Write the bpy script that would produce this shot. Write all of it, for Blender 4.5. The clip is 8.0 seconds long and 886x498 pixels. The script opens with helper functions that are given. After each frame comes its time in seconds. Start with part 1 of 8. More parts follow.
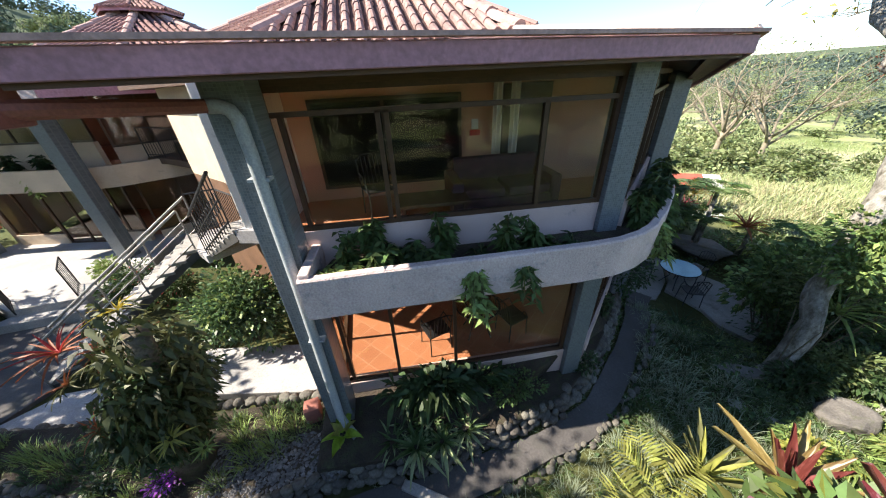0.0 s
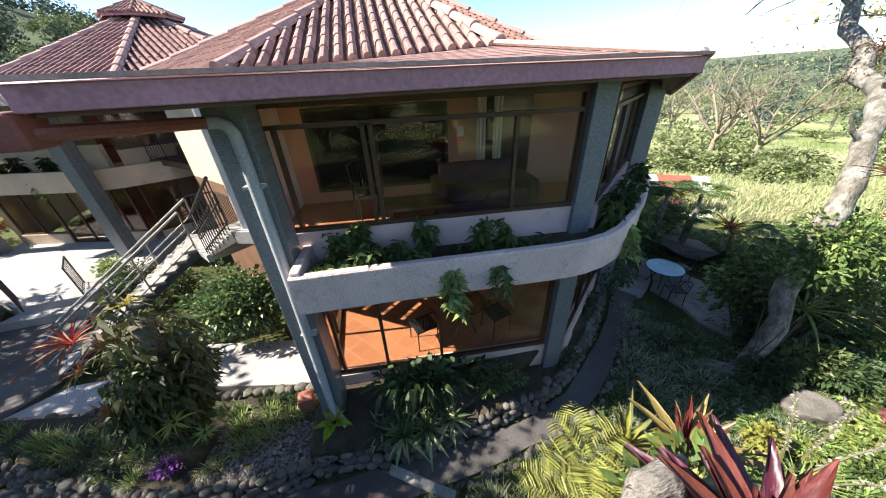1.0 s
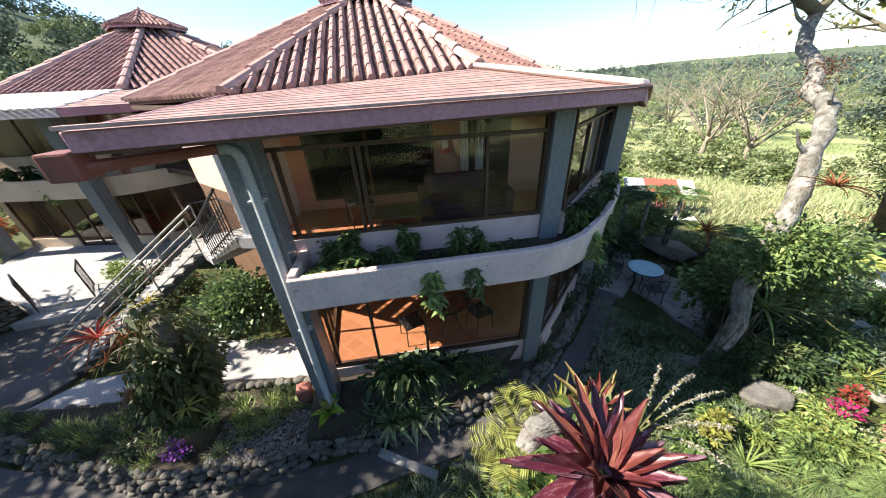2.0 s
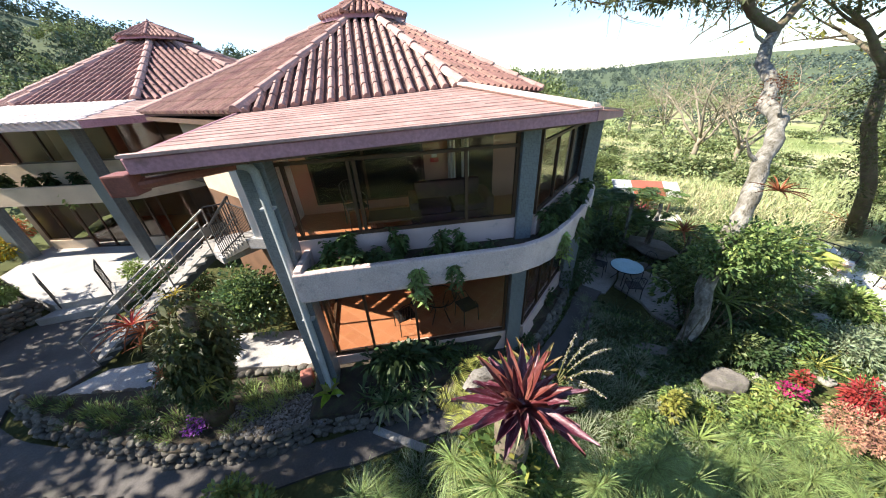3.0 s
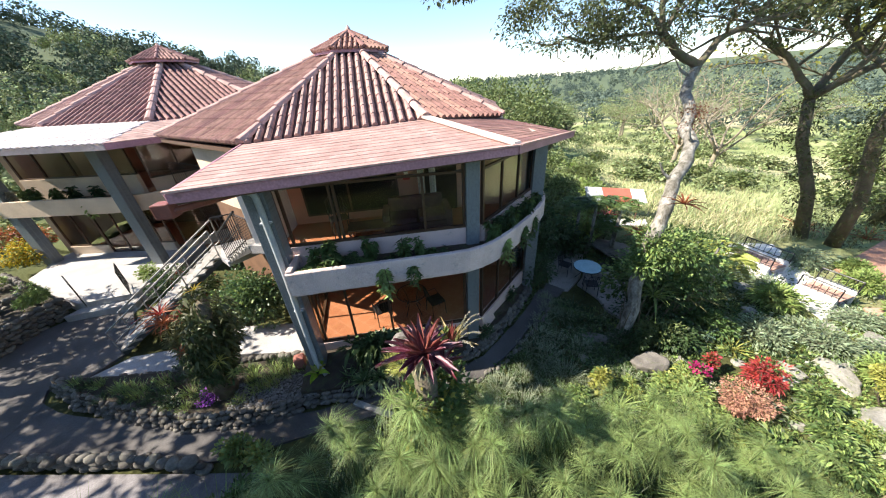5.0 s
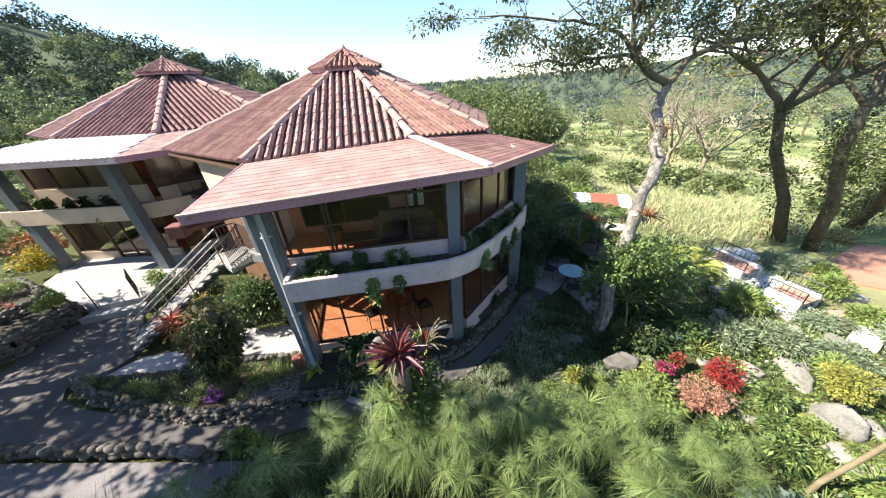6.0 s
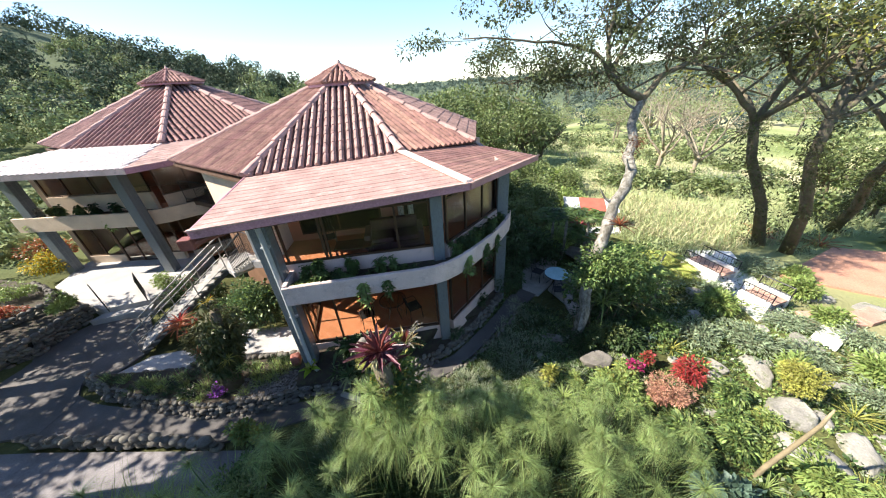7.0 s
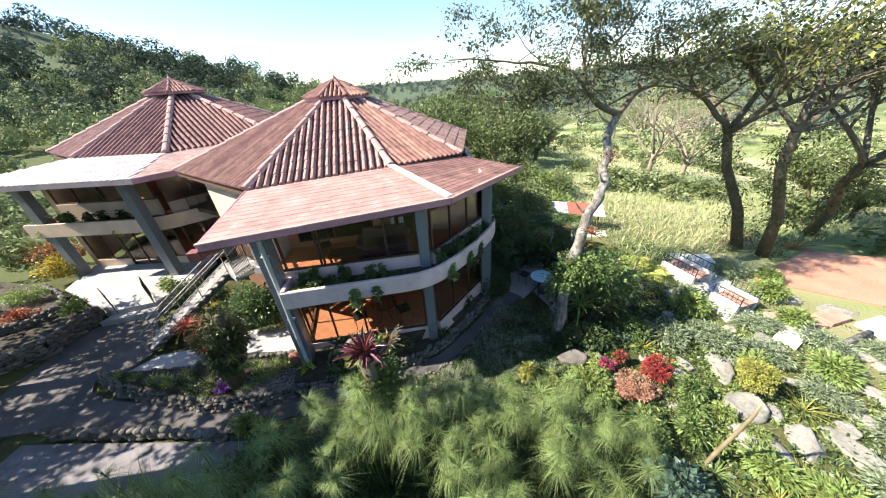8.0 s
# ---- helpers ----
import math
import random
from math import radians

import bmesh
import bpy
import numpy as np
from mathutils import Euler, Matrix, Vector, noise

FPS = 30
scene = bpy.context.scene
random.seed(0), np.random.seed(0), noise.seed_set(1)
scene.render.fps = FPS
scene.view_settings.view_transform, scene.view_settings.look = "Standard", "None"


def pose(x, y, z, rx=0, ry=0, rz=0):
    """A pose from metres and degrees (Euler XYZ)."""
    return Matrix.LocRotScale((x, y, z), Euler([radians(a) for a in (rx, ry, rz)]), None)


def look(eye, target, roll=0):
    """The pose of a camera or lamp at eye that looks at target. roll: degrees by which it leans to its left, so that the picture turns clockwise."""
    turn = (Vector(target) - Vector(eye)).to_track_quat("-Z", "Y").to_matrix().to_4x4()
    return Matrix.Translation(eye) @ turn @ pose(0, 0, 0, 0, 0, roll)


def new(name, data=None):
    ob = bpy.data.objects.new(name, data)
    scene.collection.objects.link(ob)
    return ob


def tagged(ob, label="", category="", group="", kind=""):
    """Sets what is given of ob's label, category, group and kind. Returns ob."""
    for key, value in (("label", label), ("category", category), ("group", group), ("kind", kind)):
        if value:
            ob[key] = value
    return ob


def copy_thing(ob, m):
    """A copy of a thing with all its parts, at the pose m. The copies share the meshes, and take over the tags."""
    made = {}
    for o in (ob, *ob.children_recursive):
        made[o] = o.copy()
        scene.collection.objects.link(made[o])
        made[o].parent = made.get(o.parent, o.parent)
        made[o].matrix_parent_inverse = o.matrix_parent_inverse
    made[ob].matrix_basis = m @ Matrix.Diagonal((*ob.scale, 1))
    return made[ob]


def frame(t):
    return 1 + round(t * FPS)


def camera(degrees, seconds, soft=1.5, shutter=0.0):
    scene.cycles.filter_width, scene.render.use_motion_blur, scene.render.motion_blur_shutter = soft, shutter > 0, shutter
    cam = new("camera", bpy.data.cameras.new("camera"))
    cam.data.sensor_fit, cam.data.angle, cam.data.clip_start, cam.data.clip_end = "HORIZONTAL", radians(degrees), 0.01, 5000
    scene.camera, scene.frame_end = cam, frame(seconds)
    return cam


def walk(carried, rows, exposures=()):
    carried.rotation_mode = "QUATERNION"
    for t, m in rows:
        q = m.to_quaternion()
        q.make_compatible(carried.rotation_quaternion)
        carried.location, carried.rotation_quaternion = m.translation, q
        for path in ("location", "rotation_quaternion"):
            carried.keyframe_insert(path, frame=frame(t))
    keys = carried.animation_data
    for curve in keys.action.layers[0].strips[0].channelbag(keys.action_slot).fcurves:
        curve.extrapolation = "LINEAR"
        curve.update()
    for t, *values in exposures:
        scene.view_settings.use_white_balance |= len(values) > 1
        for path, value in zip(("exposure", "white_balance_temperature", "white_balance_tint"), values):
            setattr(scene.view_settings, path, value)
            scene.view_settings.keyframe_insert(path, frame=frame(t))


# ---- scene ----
cam = camera(112.94, 8.0, soft=1.1)
PATH = [
    (0.0, 1.432, -2.874, 4.024, 60.269, 2.400, -8.865),
    (0.5, 1.520, -3.033, 4.055, 60.218, 2.249, -8.867),
    (1.0, 1.644, -3.168, 4.173, 60.202, 2.348, -8.796),
    (1.5, 1.775, -3.359, 4.306, 60.278, 2.406, -8.836),
    (3.0, 2.061, -4.204, 4.752, 60.305, 2.756, -8.826),
    (3.5, 2.203, -4.509, 4.862, 60.603, 2.806, -8.698),
    (4.0, 2.372, -4.791, 4.994, 60.646, 2.945, -8.892),
    (4.5, 2.548, -5.109, 5.154, 60.750, 3.041, -8.905),
    (6.0, 3.117, -5.897, 5.879, 60.614, 3.379, -8.710),
    (6.5, 3.296, -6.144, 6.107, 60.515, 3.483, -8.622),
    (7.0, 3.475, -6.401, 6.337, 60.507, 3.566, -8.657),
    (7.5, 3.679, -6.675, 6.601, 60.436, 3.626, -8.595),
    (8.0, 3.858, -6.934, 6.871, 60.267, 3.644, -8.699),
]
walk(cam, [(t, pose(*row)) for t, *row in PATH])

# ---- world, sun ----
SUN_DIR = Vector((-0.745, 0.03, 0.66)).normalized()
world = bpy.data.worlds.new("world")
scene.world = world
world.use_nodes = True
wn = world.node_tree.nodes
sky = wn.new("ShaderNodeTexSky")
sky.sky_type = "NISHITA"
sky.sun_disc = False
sky.sun_elevation = math.asin(SUN_DIR.z)
sky.sun_rotation = math.atan2(SUN_DIR.x, SUN_DIR.y)
sky.air_density, sky.dust_density, sky.ozone_density = 0.9, 0.05, 5.0
wn["Background"].inputs["Strength"].default_value = 0.115
world.node_tree.links.new(sky.outputs["Color"], wn["Background"].inputs["Color"])
sun = new("sun", bpy.data.lights.new("sun", "SUN"))
sun.data.energy, sun.data.angle, sun.data.color = 4.9, radians(0.53), (1.0, 0.97, 0.92)
sun.matrix_basis = look((0, 0, 60), Vector((0, 0, 60)) - SUN_DIR)
scene.view_settings.exposure = 1.48
scene.view_settings.use_white_balance = True
scene.view_settings.white_balance_temperature = 7300


# ---- small helpers ----
def shell(bm=None, verts=None, faces=None, name="mesh", smooth=False):
    me = bpy.data.meshes.new(name)
    if bm is not None:
        bm.to_mesh(me)
        bm.free()
    else:
        me.from_pydata([tuple(v) for v in verts], [], faces)
        me.update()
    if smooth:
        me.shade_smooth()
    return me


def part(name, geo, material, parent=None, label="", smooth=False):
    """One mesh object from a bmesh, a (verts, faces) pair or ready mesh data, under a thing or a part."""
    if isinstance(geo, bpy.types.Mesh):
        me = geo
    elif isinstance(geo, tuple):
        me = shell(verts=geo[0], faces=geo[1], name=name, smooth=smooth)
    else:
        me = shell(bm=geo, name=name, smooth=smooth)
    if material is not None and not me.materials:
        me.materials.append(material)
    ob = new(name, me)
    if parent is not None:
        ob.parent = parent
        if parent.type == "EMPTY" and parent.get("fixed"):
            ob.matrix_parent_inverse = Matrix.Translation(-parent.location)
    if label:
        tagged(ob, label)
    return ob


def thing(name, at, label, category, group="", fixed=True):
    """An Empty at the base of a thing; with fixed, its parts are given in world coordinates."""
    e = new(name)
    e.empty_display_size = 0.2
    e.location = at
    if fixed:
        e["fixed"] = 1
    return tagged(e, label, category, group)


def box(x0, x1, y0, y1, z0, z1, bevel=0.0):
    bm = bmesh.new()
    bmesh.ops.create_cube(bm, size=1, matrix=Matrix.Translation(((x0 + x1) / 2, (y0 + y1) / 2, (z0 + z1) / 2)) @ Matrix.Diagonal((x1 - x0, y1 - y0, z1 - z0, 1)))
    if bevel:
        bmesh.ops.bevel(bm, geom=bm.edges[:], offset=bevel, segments=2, profile=0.6, affect="EDGES")
    return bm


def prism(poly, z0, z1, bevel=0.0):
    """An upright solid over a plan polygon; z1 may be one height or a height per corner."""
    bm = bmesh.new()
    tops = z1 if isinstance(z1, (list, tuple)) else [z1] * len(poly)
    lows = z0 if isinstance(z0, (list, tuple)) else [z0] * len(poly)
    lo = [bm.verts.new((p[0], p[1], z)) for p, z in zip(poly, lows)]
    hi = [bm.verts.new((p[0], p[1], z)) for p, z in zip(poly, tops)]
    bm.faces.new(lo[::-1])
    bm.faces.new(hi)
    n = len(poly)
    for i in range(n):
        bm.faces.new((lo[i], lo[(i + 1) % n], hi[(i + 1) % n], hi[i]))
    bmesh.ops.recalc_face_normals(bm, faces=bm.faces[:])
    if bevel:
        bmesh.ops.bevel(bm, geom=bm.edges[:], offset=bevel, segments=2, profile=0.6, affect="EDGES")
    return bm


def beam(a, b, w, h, up=(0, 0, 1), bevel=0.0):
    """A bar of width w and height h from a to b."""
    a, b = Vector(a), Vector(b)
    d = b - a
    length = d.length
    d.normalize()
    side = d.cross(Vector(up))
    if side.length < 1e-4:
        side = d.cross(Vector((1, 0, 0)))
    side.normalize()
    top = side.cross(d)
    m = Matrix((side, d, top)).transposed().to_4x4()
    m.translation = (a + b) / 2
    bm = bmesh.new()
    bmesh.ops.create_cube(bm, size=1, matrix=m @ Matrix.Diagonal((w, length, h, 1)))
    if bevel:
        bmesh.ops.bevel(bm, geom=bm.edges[:], offset=bevel, segments=1, affect="EDGES")
    return bm


def tube(points, radii, sides=8, cap=True):
    """(verts, faces) of a round bar through points; radii: one or one per point."""
    pts = [Vector(p) for p in points]
    if not isinstance(radii, (list, tuple)):
        radii = [radii] * len(pts)
    verts, faces = [], []
    ref = None
    for i, p in enumerate(pts):
        d = (pts[min(i + 1, len(pts) - 1)] - pts[max(i - 1, 0)]).normalized()
        if ref is None:
            ref = Vector((0, 0, 1)).cross(d)
            if ref.length < 0.05:
                ref = Vector((1, 0, 0)).cross(d)
        ref = (ref - d * ref.dot(d)).normalized()
        w = d.cross(ref)
        for k in range(sides):
            a = 2 * math.pi * k / sides
            verts.append(p + (ref * math.cos(a) + w * math.sin(a)) * radii[i])
    for i in range(len(pts) - 1):
        for k in range(sides):
            k2 = (k + 1) % sides
            faces.append((i * sides + k, i * sides + k2, (i + 1) * sides + k2, (i + 1) * sides + k))
    if cap:
        faces.append(tuple(range(sides))[::-1])
        faces.append(tuple((len(pts) - 1) * sides + k for k in range(sides)))
    return verts, faces


def merge(*geos):
    """Joins (verts, faces) pairs of one part."""
    verts, faces = [], []
    for v, f in geos:
        o = len(verts)
        verts += list(v)
        faces += [tuple(i + o for i in q) for q in f]
    return verts, faces


def mix_geo(bms):
    out = bmesh.new()
    for b in bms:
        me = bpy.data.meshes.new("join")
        b.to_mesh(me)
        b.free()
        out.from_mesh(me)
        bpy.data.meshes.remove(me)
    return out


# ---- materials ----
def material(name, base, rough=0.7, var=0.25, scale=6.0, fine=60.0, bump=0.3, bump_dist=0.01, metal=0.0, spec=0.4,
             second=None, second_amount=0.5, rand=0.0, coords="Object", stretch=(1, 1, 1), sheen=0.0, trans=0.0, island=0.0):
    """A procedural surface: a base colour with coarse and fine variation, stains of a second colour and fine relief."""
    m = bpy.data.materials.new(name)
    m.use_nodes = True
    nt = m.node_tree
    n, l = nt.nodes, nt.links
    bsdf = n["Principled BSDF"]
    tc = n.new("ShaderNodeTexCoord")
    mp = n.new("ShaderNodeMapping")
    mp.inputs["Scale"].default_value = stretch
    if coords == "World":
        geo = n.new("ShaderNodeNewGeometry")
        l.new(geo.outputs["Position"], mp.inputs["Vector"])
    else:
        l.new(tc.outputs[coords], mp.inputs["Vector"])
    n1 = n.new("ShaderNodeTexNoise")
    n1.inputs["Scale"].default_value = scale
    n1.inputs["Detail"].default_value = 5
    n2 = n.new("ShaderNodeTexNoise")
    n2.inputs["Scale"].default_value = fine
    n2.inputs["Detail"].default_value = 4
    for q in (n1, n2):
        l.new(mp.outputs["Vector"], q.inputs["Vector"])
    dark = tuple(c * (1 - var) for c in base)
    lite = tuple(min(1, c * (1 + var)) for c in base)
    ramp = n.new("ShaderNodeMix")
    ramp.data_type = "RGBA"
    ramp.inputs["A"].default_value = (*dark, 1)
    ramp.inputs["B"].default_value = (*lite, 1)
    st = n.new("ShaderNodeMapRange")
    st.inputs["From Min"].default_value = 0.3
    st.inputs["From Max"].default_value = 0.7
    l.new(n1.outputs["Fac"], st.inputs["Value"])
    l.new(st.outputs["Result"], ramp.inputs["Factor"])
    col = ramp.outputs["Result"]
    grain = n.new("ShaderNodeMix")
    grain.data_type = "RGBA"
    grain.blend_type = "OVERLAY"
    grain.inputs["Factor"].default_value = 0.45
    l.new(col, grain.inputs["A"])
    l.new(n2.outputs["Fac"], grain.inputs["B"])
    col = grain.outputs["Result"]
    if second:
        n3 = n.new("ShaderNodeTexNoise")
        n3.inputs["Scale"].default_value = scale * 2.3
        n3.inputs["Detail"].default_value = 8
        n3.inputs["Roughness"].default_value = 0.7
        l.new(mp.outputs["Vector"], n3.inputs["Vector"])
        r3 = n.new("ShaderNodeMapRange")
        r3.inputs["From Min"].default_value = 0.62 - 0.22 * second_amount
        r3.inputs["From Max"].default_value = 0.78 - 0.15 * second_amount
        l.new(n3.outputs["Fac"], r3.inputs["Value"])
        mx = n.new("ShaderNodeMix")
        mx.data_type = "RGBA"
        mx.inputs["B"].default_value = (*second, 1)
        l.new(r3.outputs["Result"], mx.inputs["Factor"])
        l.new(col, mx.inputs["A"])
        col = mx.outputs["Result"]
    if rand or island:
        src = n.new("ShaderNodeObjectInfo").outputs["Random"] if rand else n.new("ShaderNodeNewGeometry").outputs["Random Per Island"]
        amount = rand or island
        rr = n.new("ShaderNodeMapRange")
        rr.inputs["To Min"].default_value = 1 - amount
        rr.inputs["To Max"].default_value = 1 + amount
        l.new(src, rr.inputs["Value"])
        hs = n.new("ShaderNodeHueSaturation")
        l.new(col, hs.inputs["Color"])
        l.new(rr.outputs["Result"], hs.inputs["Value"])
        hr = n.new("ShaderNodeMapRange")
        hr.inputs["To Min"].default_value = 0.5 - amount * 0.06
        hr.inputs["To Max"].default_value = 0.5 + amount * 0.06
        l.new(src, hr.inputs["Value"])
        l.new(hr.outputs["Result"], hs.inputs["Hue"])
        col = hs.outputs["Color"]
    l.new(col, bsdf.inputs["Base Color"])
    rv = n.new("ShaderNodeMapRange")
    rv.inputs["To Min"].default_value = max(0.02, rough - 0.12)
    rv.inputs["To Max"].default_value = min(1, rough + 0.12)
    l.new(n2.outputs["Fac"], rv.inputs["Value"])
    l.new(rv.outputs["Result"], bsdf.inputs["Roughness"])
    bsdf.inputs["Metallic"].default_value = metal
    bsdf.inputs["Specular IOR Level"].default_value = spec
    if sheen:
        bsdf.inputs["Sheen Weight"].default_value = sheen
    if bump:
        bp = n.new("ShaderNodeBump")
        bp.inputs["Strength"].default_value = bump
        bp.inputs["Distance"].default_value = bump_dist
        l.new(n2.outputs["Fac"], bp.inputs["Height"])
        l.new(bp.outputs["Normal"], bsdf.inputs["Normal"])
    if trans:
        tr = n.new("ShaderNodeBsdfTranslucent")
        l.new(col, tr.inputs["Color"])
        ms = n.new("ShaderNodeMixShader")
        ms.inputs["Fac"].default_value = trans
        l.new(bsdf.outputs["BSDF"], ms.inputs[1])
        l.new(tr.outputs["BSDF"], ms.inputs[2])
        l.new(ms.outputs["Shader"], n["Material Output"].inputs["Surface"])
    return m


def tiled(name, base, joint, size, rough=0.5, mortar=0.02, turn=0.0, var=0.2, coords="World", axes="xy", spec=0.4):
    """Square tiles with joints, laid in one plane."""
    m = material(name, base, rough, var=0.1, scale=3, fine=40, bump=0.1, spec=spec)
    nt = m.node_tree
    n, l = nt.nodes, nt.links
    bsdf = n["Principled BSDF"]
    geo = n.new("ShaderNodeNewGeometry")
    mp = n.new("ShaderNodeMapping")
    rot = {"xy": (0, 0, radians(turn)), "xz": (radians(90), 0, 0), "yz": (radians(90), 0, radians(90))}[axes]
    mp.vector_type = "POINT"
    mp.inputs["Rotation"].default_value = rot
    l.new(geo.outputs["Position"], mp.inputs["Vector"])
    br = n.new("ShaderNodeTexBrick")
    br.offset, br.squash = 0.0, 1.0
    br.inputs["Scale"].default_value = 1 / size
    br.inputs["Brick Width"].default_value = 1.0
    br.inputs["Row Height"].default_value = 1.0
    br.inputs["Mortar Size"].default_value = mortar
    br.inputs["Color1"].default_value = (*[c * (1 - var) for c in base], 1)
    br.inputs["Color2"].default_value = (*[min(1, c * (1 + var)) for c in base], 1)
    br.inputs["Mortar"].default_value = (*joint, 1)
    l.new(mp.outputs["Vector"], br.inputs["Vector"])
    old = bsdf.inputs["Base Color"].links[0].from_socket
    mx = n.new("ShaderNodeMix")
    mx.data_type = "RGBA"
    mx.inputs["Factor"].default_value = 0.75
    l.new(old, mx.inputs["A"])
    l.new(br.outputs["Color"], mx.inputs["B"])
    l.new(mx.outputs["Result"], bsdf.inputs["Base Color"])
    return m


def glass_material(name, tint=(0.90, 0.90, 0.87), gloss=0.015):
    m = bpy.data.materials.new(name)
    m.use_nodes = True
    nt = m.node_tree
    n, l = nt.nodes, nt.links
    n.remove(n["Principled BSDF"])
    tr = n.new("ShaderNodeBsdfTransparent")
    tr.inputs["Color"].default_value = (*tint, 1)
    gl = n.new("ShaderNodeBsdfGlossy")
    gl.inputs["Roughness"].default_value = 0.02
    gl.inputs["Color"].default_value = (0.9, 0.9, 0.9, 1)
    fr = n.new("ShaderNodeLayerWeight")
    fr.inputs["Blend"].default_value = 0.5
    pw = n.new("ShaderNodeMath")
    pw.operation = "POWER"
    pw.inputs[1].default_value = 4.0
    l.new(fr.outputs["Facing"], pw.inputs[0])
    ad = n.new("ShaderNodeMath")
    ad.operation = "MULTIPLY_ADD"
    ad.inputs[1].default_value = 0.7
    ad.inputs[2].default_value = gloss + 0.012
    l.new(pw.outputs["Value"], ad.inputs[0])
    ms = n.new("ShaderNodeMixShader")
    l.new(ad.outputs["Value"], ms.inputs["Fac"])
    l.new(tr.outputs["BSDF"], ms.inputs[1])
    l.new(gl.outputs["BSDF"], ms.inputs[2])
    l.new(ms.outputs["Shader"], n["Material Output"].inputs["Surface"])
    return m


M_STUCCO = material("pink_stucco", (0.63, 0.47, 0.43), 0.9, var=0.12, scale=1.5, fine=90, bump=0.5, bump_dist=0.006, second=(0.30, 0.26, 0.24), second_amount=0.12)
M_PLANTER = material("planter_stucco", (0.64, 0.505, 0.475), 0.9, var=0.14, scale=2, fine=45, bump=0.8, bump_dist=0.012, second=(0.24, 0.22, 0.22), second_amount=0.2)
M_CREAM = material("warm_cream_stucco", (0.62, 0.49, 0.37), 0.9, var=0.12, scale=1.5, fine=60, bump=0.4, bump_dist=0.006, second=(0.40, 0.31, 0.24), second_amount=0.15)
M_WHITE = material("white_paint", (0.74, 0.72, 0.68), 0.75, var=0.1, scale=2, second=(0.35, 0.33, 0.3), second_amount=0.1)
M_CONC = material("pale_concrete", (0.38, 0.365, 0.36), 0.9, var=0.18, scale=0.9, fine=35, bump=0.4, coords="World", second=(0.3, 0.29, 0.27), second_amount=0.3)
M_GREYCONC = material("grey_concrete", (0.30, 0.285, 0.27), 0.9, var=0.25, scale=0.9, fine=35, bump=0.4, coords="World", second=(0.16, 0.15, 0.13), second_amount=0.4)
# low pavement and paths: part of their tree shade is in these dark bases
M_CONC_SHADE = material("shade_toned_concrete", (0.185, 0.172, 0.178), 0.9, var=0.25, scale=0.9, fine=35, bump=0.4, coords="World", second=(0.11, 0.10, 0.10), second_amount=0.4)
M_PATH = material("shade_toned_path", (0.098, 0.090, 0.088), 0.9, var=0.35, scale=0.7, fine=30, bump=0.5, coords="World", second=(0.08, 0.08, 0.07), second_amount=0.5)
M_FASCIA = material("mauve_fascia_paint", (0.40, 0.20, 0.24), 0.6, var=0.15, scale=1.2, fine=25, bump=0.25, second=(0.18, 0.1, 0.1), second_amount=0.15)
# darker, redder copy of the roof tile; facet light and shade set by colour
M_TILE_RED_SHADE = material("shaded_red_terracotta", (0.26, 0.135, 0.115), 0.85, var=0.3, scale=2.2, fine=30, bump=0.5, second=(0.14, 0.08, 0.07), second_amount=0.45, rand=0.2)
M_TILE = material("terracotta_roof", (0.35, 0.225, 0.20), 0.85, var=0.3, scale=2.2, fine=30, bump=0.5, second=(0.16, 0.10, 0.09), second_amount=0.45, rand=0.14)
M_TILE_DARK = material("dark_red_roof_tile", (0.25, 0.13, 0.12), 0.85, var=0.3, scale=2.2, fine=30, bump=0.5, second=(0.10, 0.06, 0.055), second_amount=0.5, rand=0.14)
M_RIDGE = material("pale_ridge_tile", (0.44, 0.28, 0.25), 0.85, var=0.2, scale=2.5, fine=30, bump=0.5, second=(0.25, 0.16, 0.14), second_amount=0.3)
M_SKIRT = material("pink_flat_tile", (0.35, 0.215, 0.19), 0.8, var=0.25, scale=1.6, fine=30, bump=0.4, second=(0.46, 0.35, 0.32), second_amount=0.35, island=0.025)
# sun on the second house's front skirt is put into this near-white base
M_SUNLIT_TILE = material("sunlit_pale_tile", (0.72, 0.63, 0.60), 0.8, var=0.15, scale=1.6, fine=30, bump=0.4, second=(0.5, 0.36, 0.33), second_amount=0.4, island=0.08)
M_MORTAR = material("pale_mortar", (0.62, 0.50, 0.44), 0.9, var=0.18, scale=4, fine=40, bump=0.6, second=(0.42, 0.28, 0.23), second_amount=0.3)
# near-black: shadow between tile rows and under the lantern is painted in
M_PAN_SHADE = material("roof_pan", (0.09, 0.045, 0.038), 0.9, var=0.3, scale=3)
M_COLUMN = tiled("grey_mosaic", (0.135, 0.16, 0.178), (0.22, 0.235, 0.245), 0.028, rough=0.35, mortar=0.07, axes="xz", var=0.25)
M_COLUMN_SIDE = tiled("grey_mosaic_side", (0.135, 0.16, 0.178), (0.22, 0.235, 0.245), 0.028, rough=0.35, mortar=0.07, axes="yz", var=0.25)
M_FRAME = material("dark_bronze_frame", (0.055, 0.035, 0.025), 0.4, var=0.2, scale=8, bump=0.05, metal=0.3)
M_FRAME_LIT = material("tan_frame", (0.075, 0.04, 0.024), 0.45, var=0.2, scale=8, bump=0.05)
M_GLASS = glass_material("window_glass")
M_FLOOR = tiled("terracotta_floor", (0.43, 0.17, 0.088), (0.58, 0.32, 0.20), 0.33, rough=0.35, mortar=0.02, turn=45, var=0.12)
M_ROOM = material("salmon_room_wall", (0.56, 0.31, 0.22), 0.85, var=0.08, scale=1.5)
# dark brown puts the gloom of rooms and under the landing into colour
M_ROOM_UNLIT = material("unlit_brown_wall", (0.16, 0.085, 0.05), 0.7, var=0.2, scale=2)
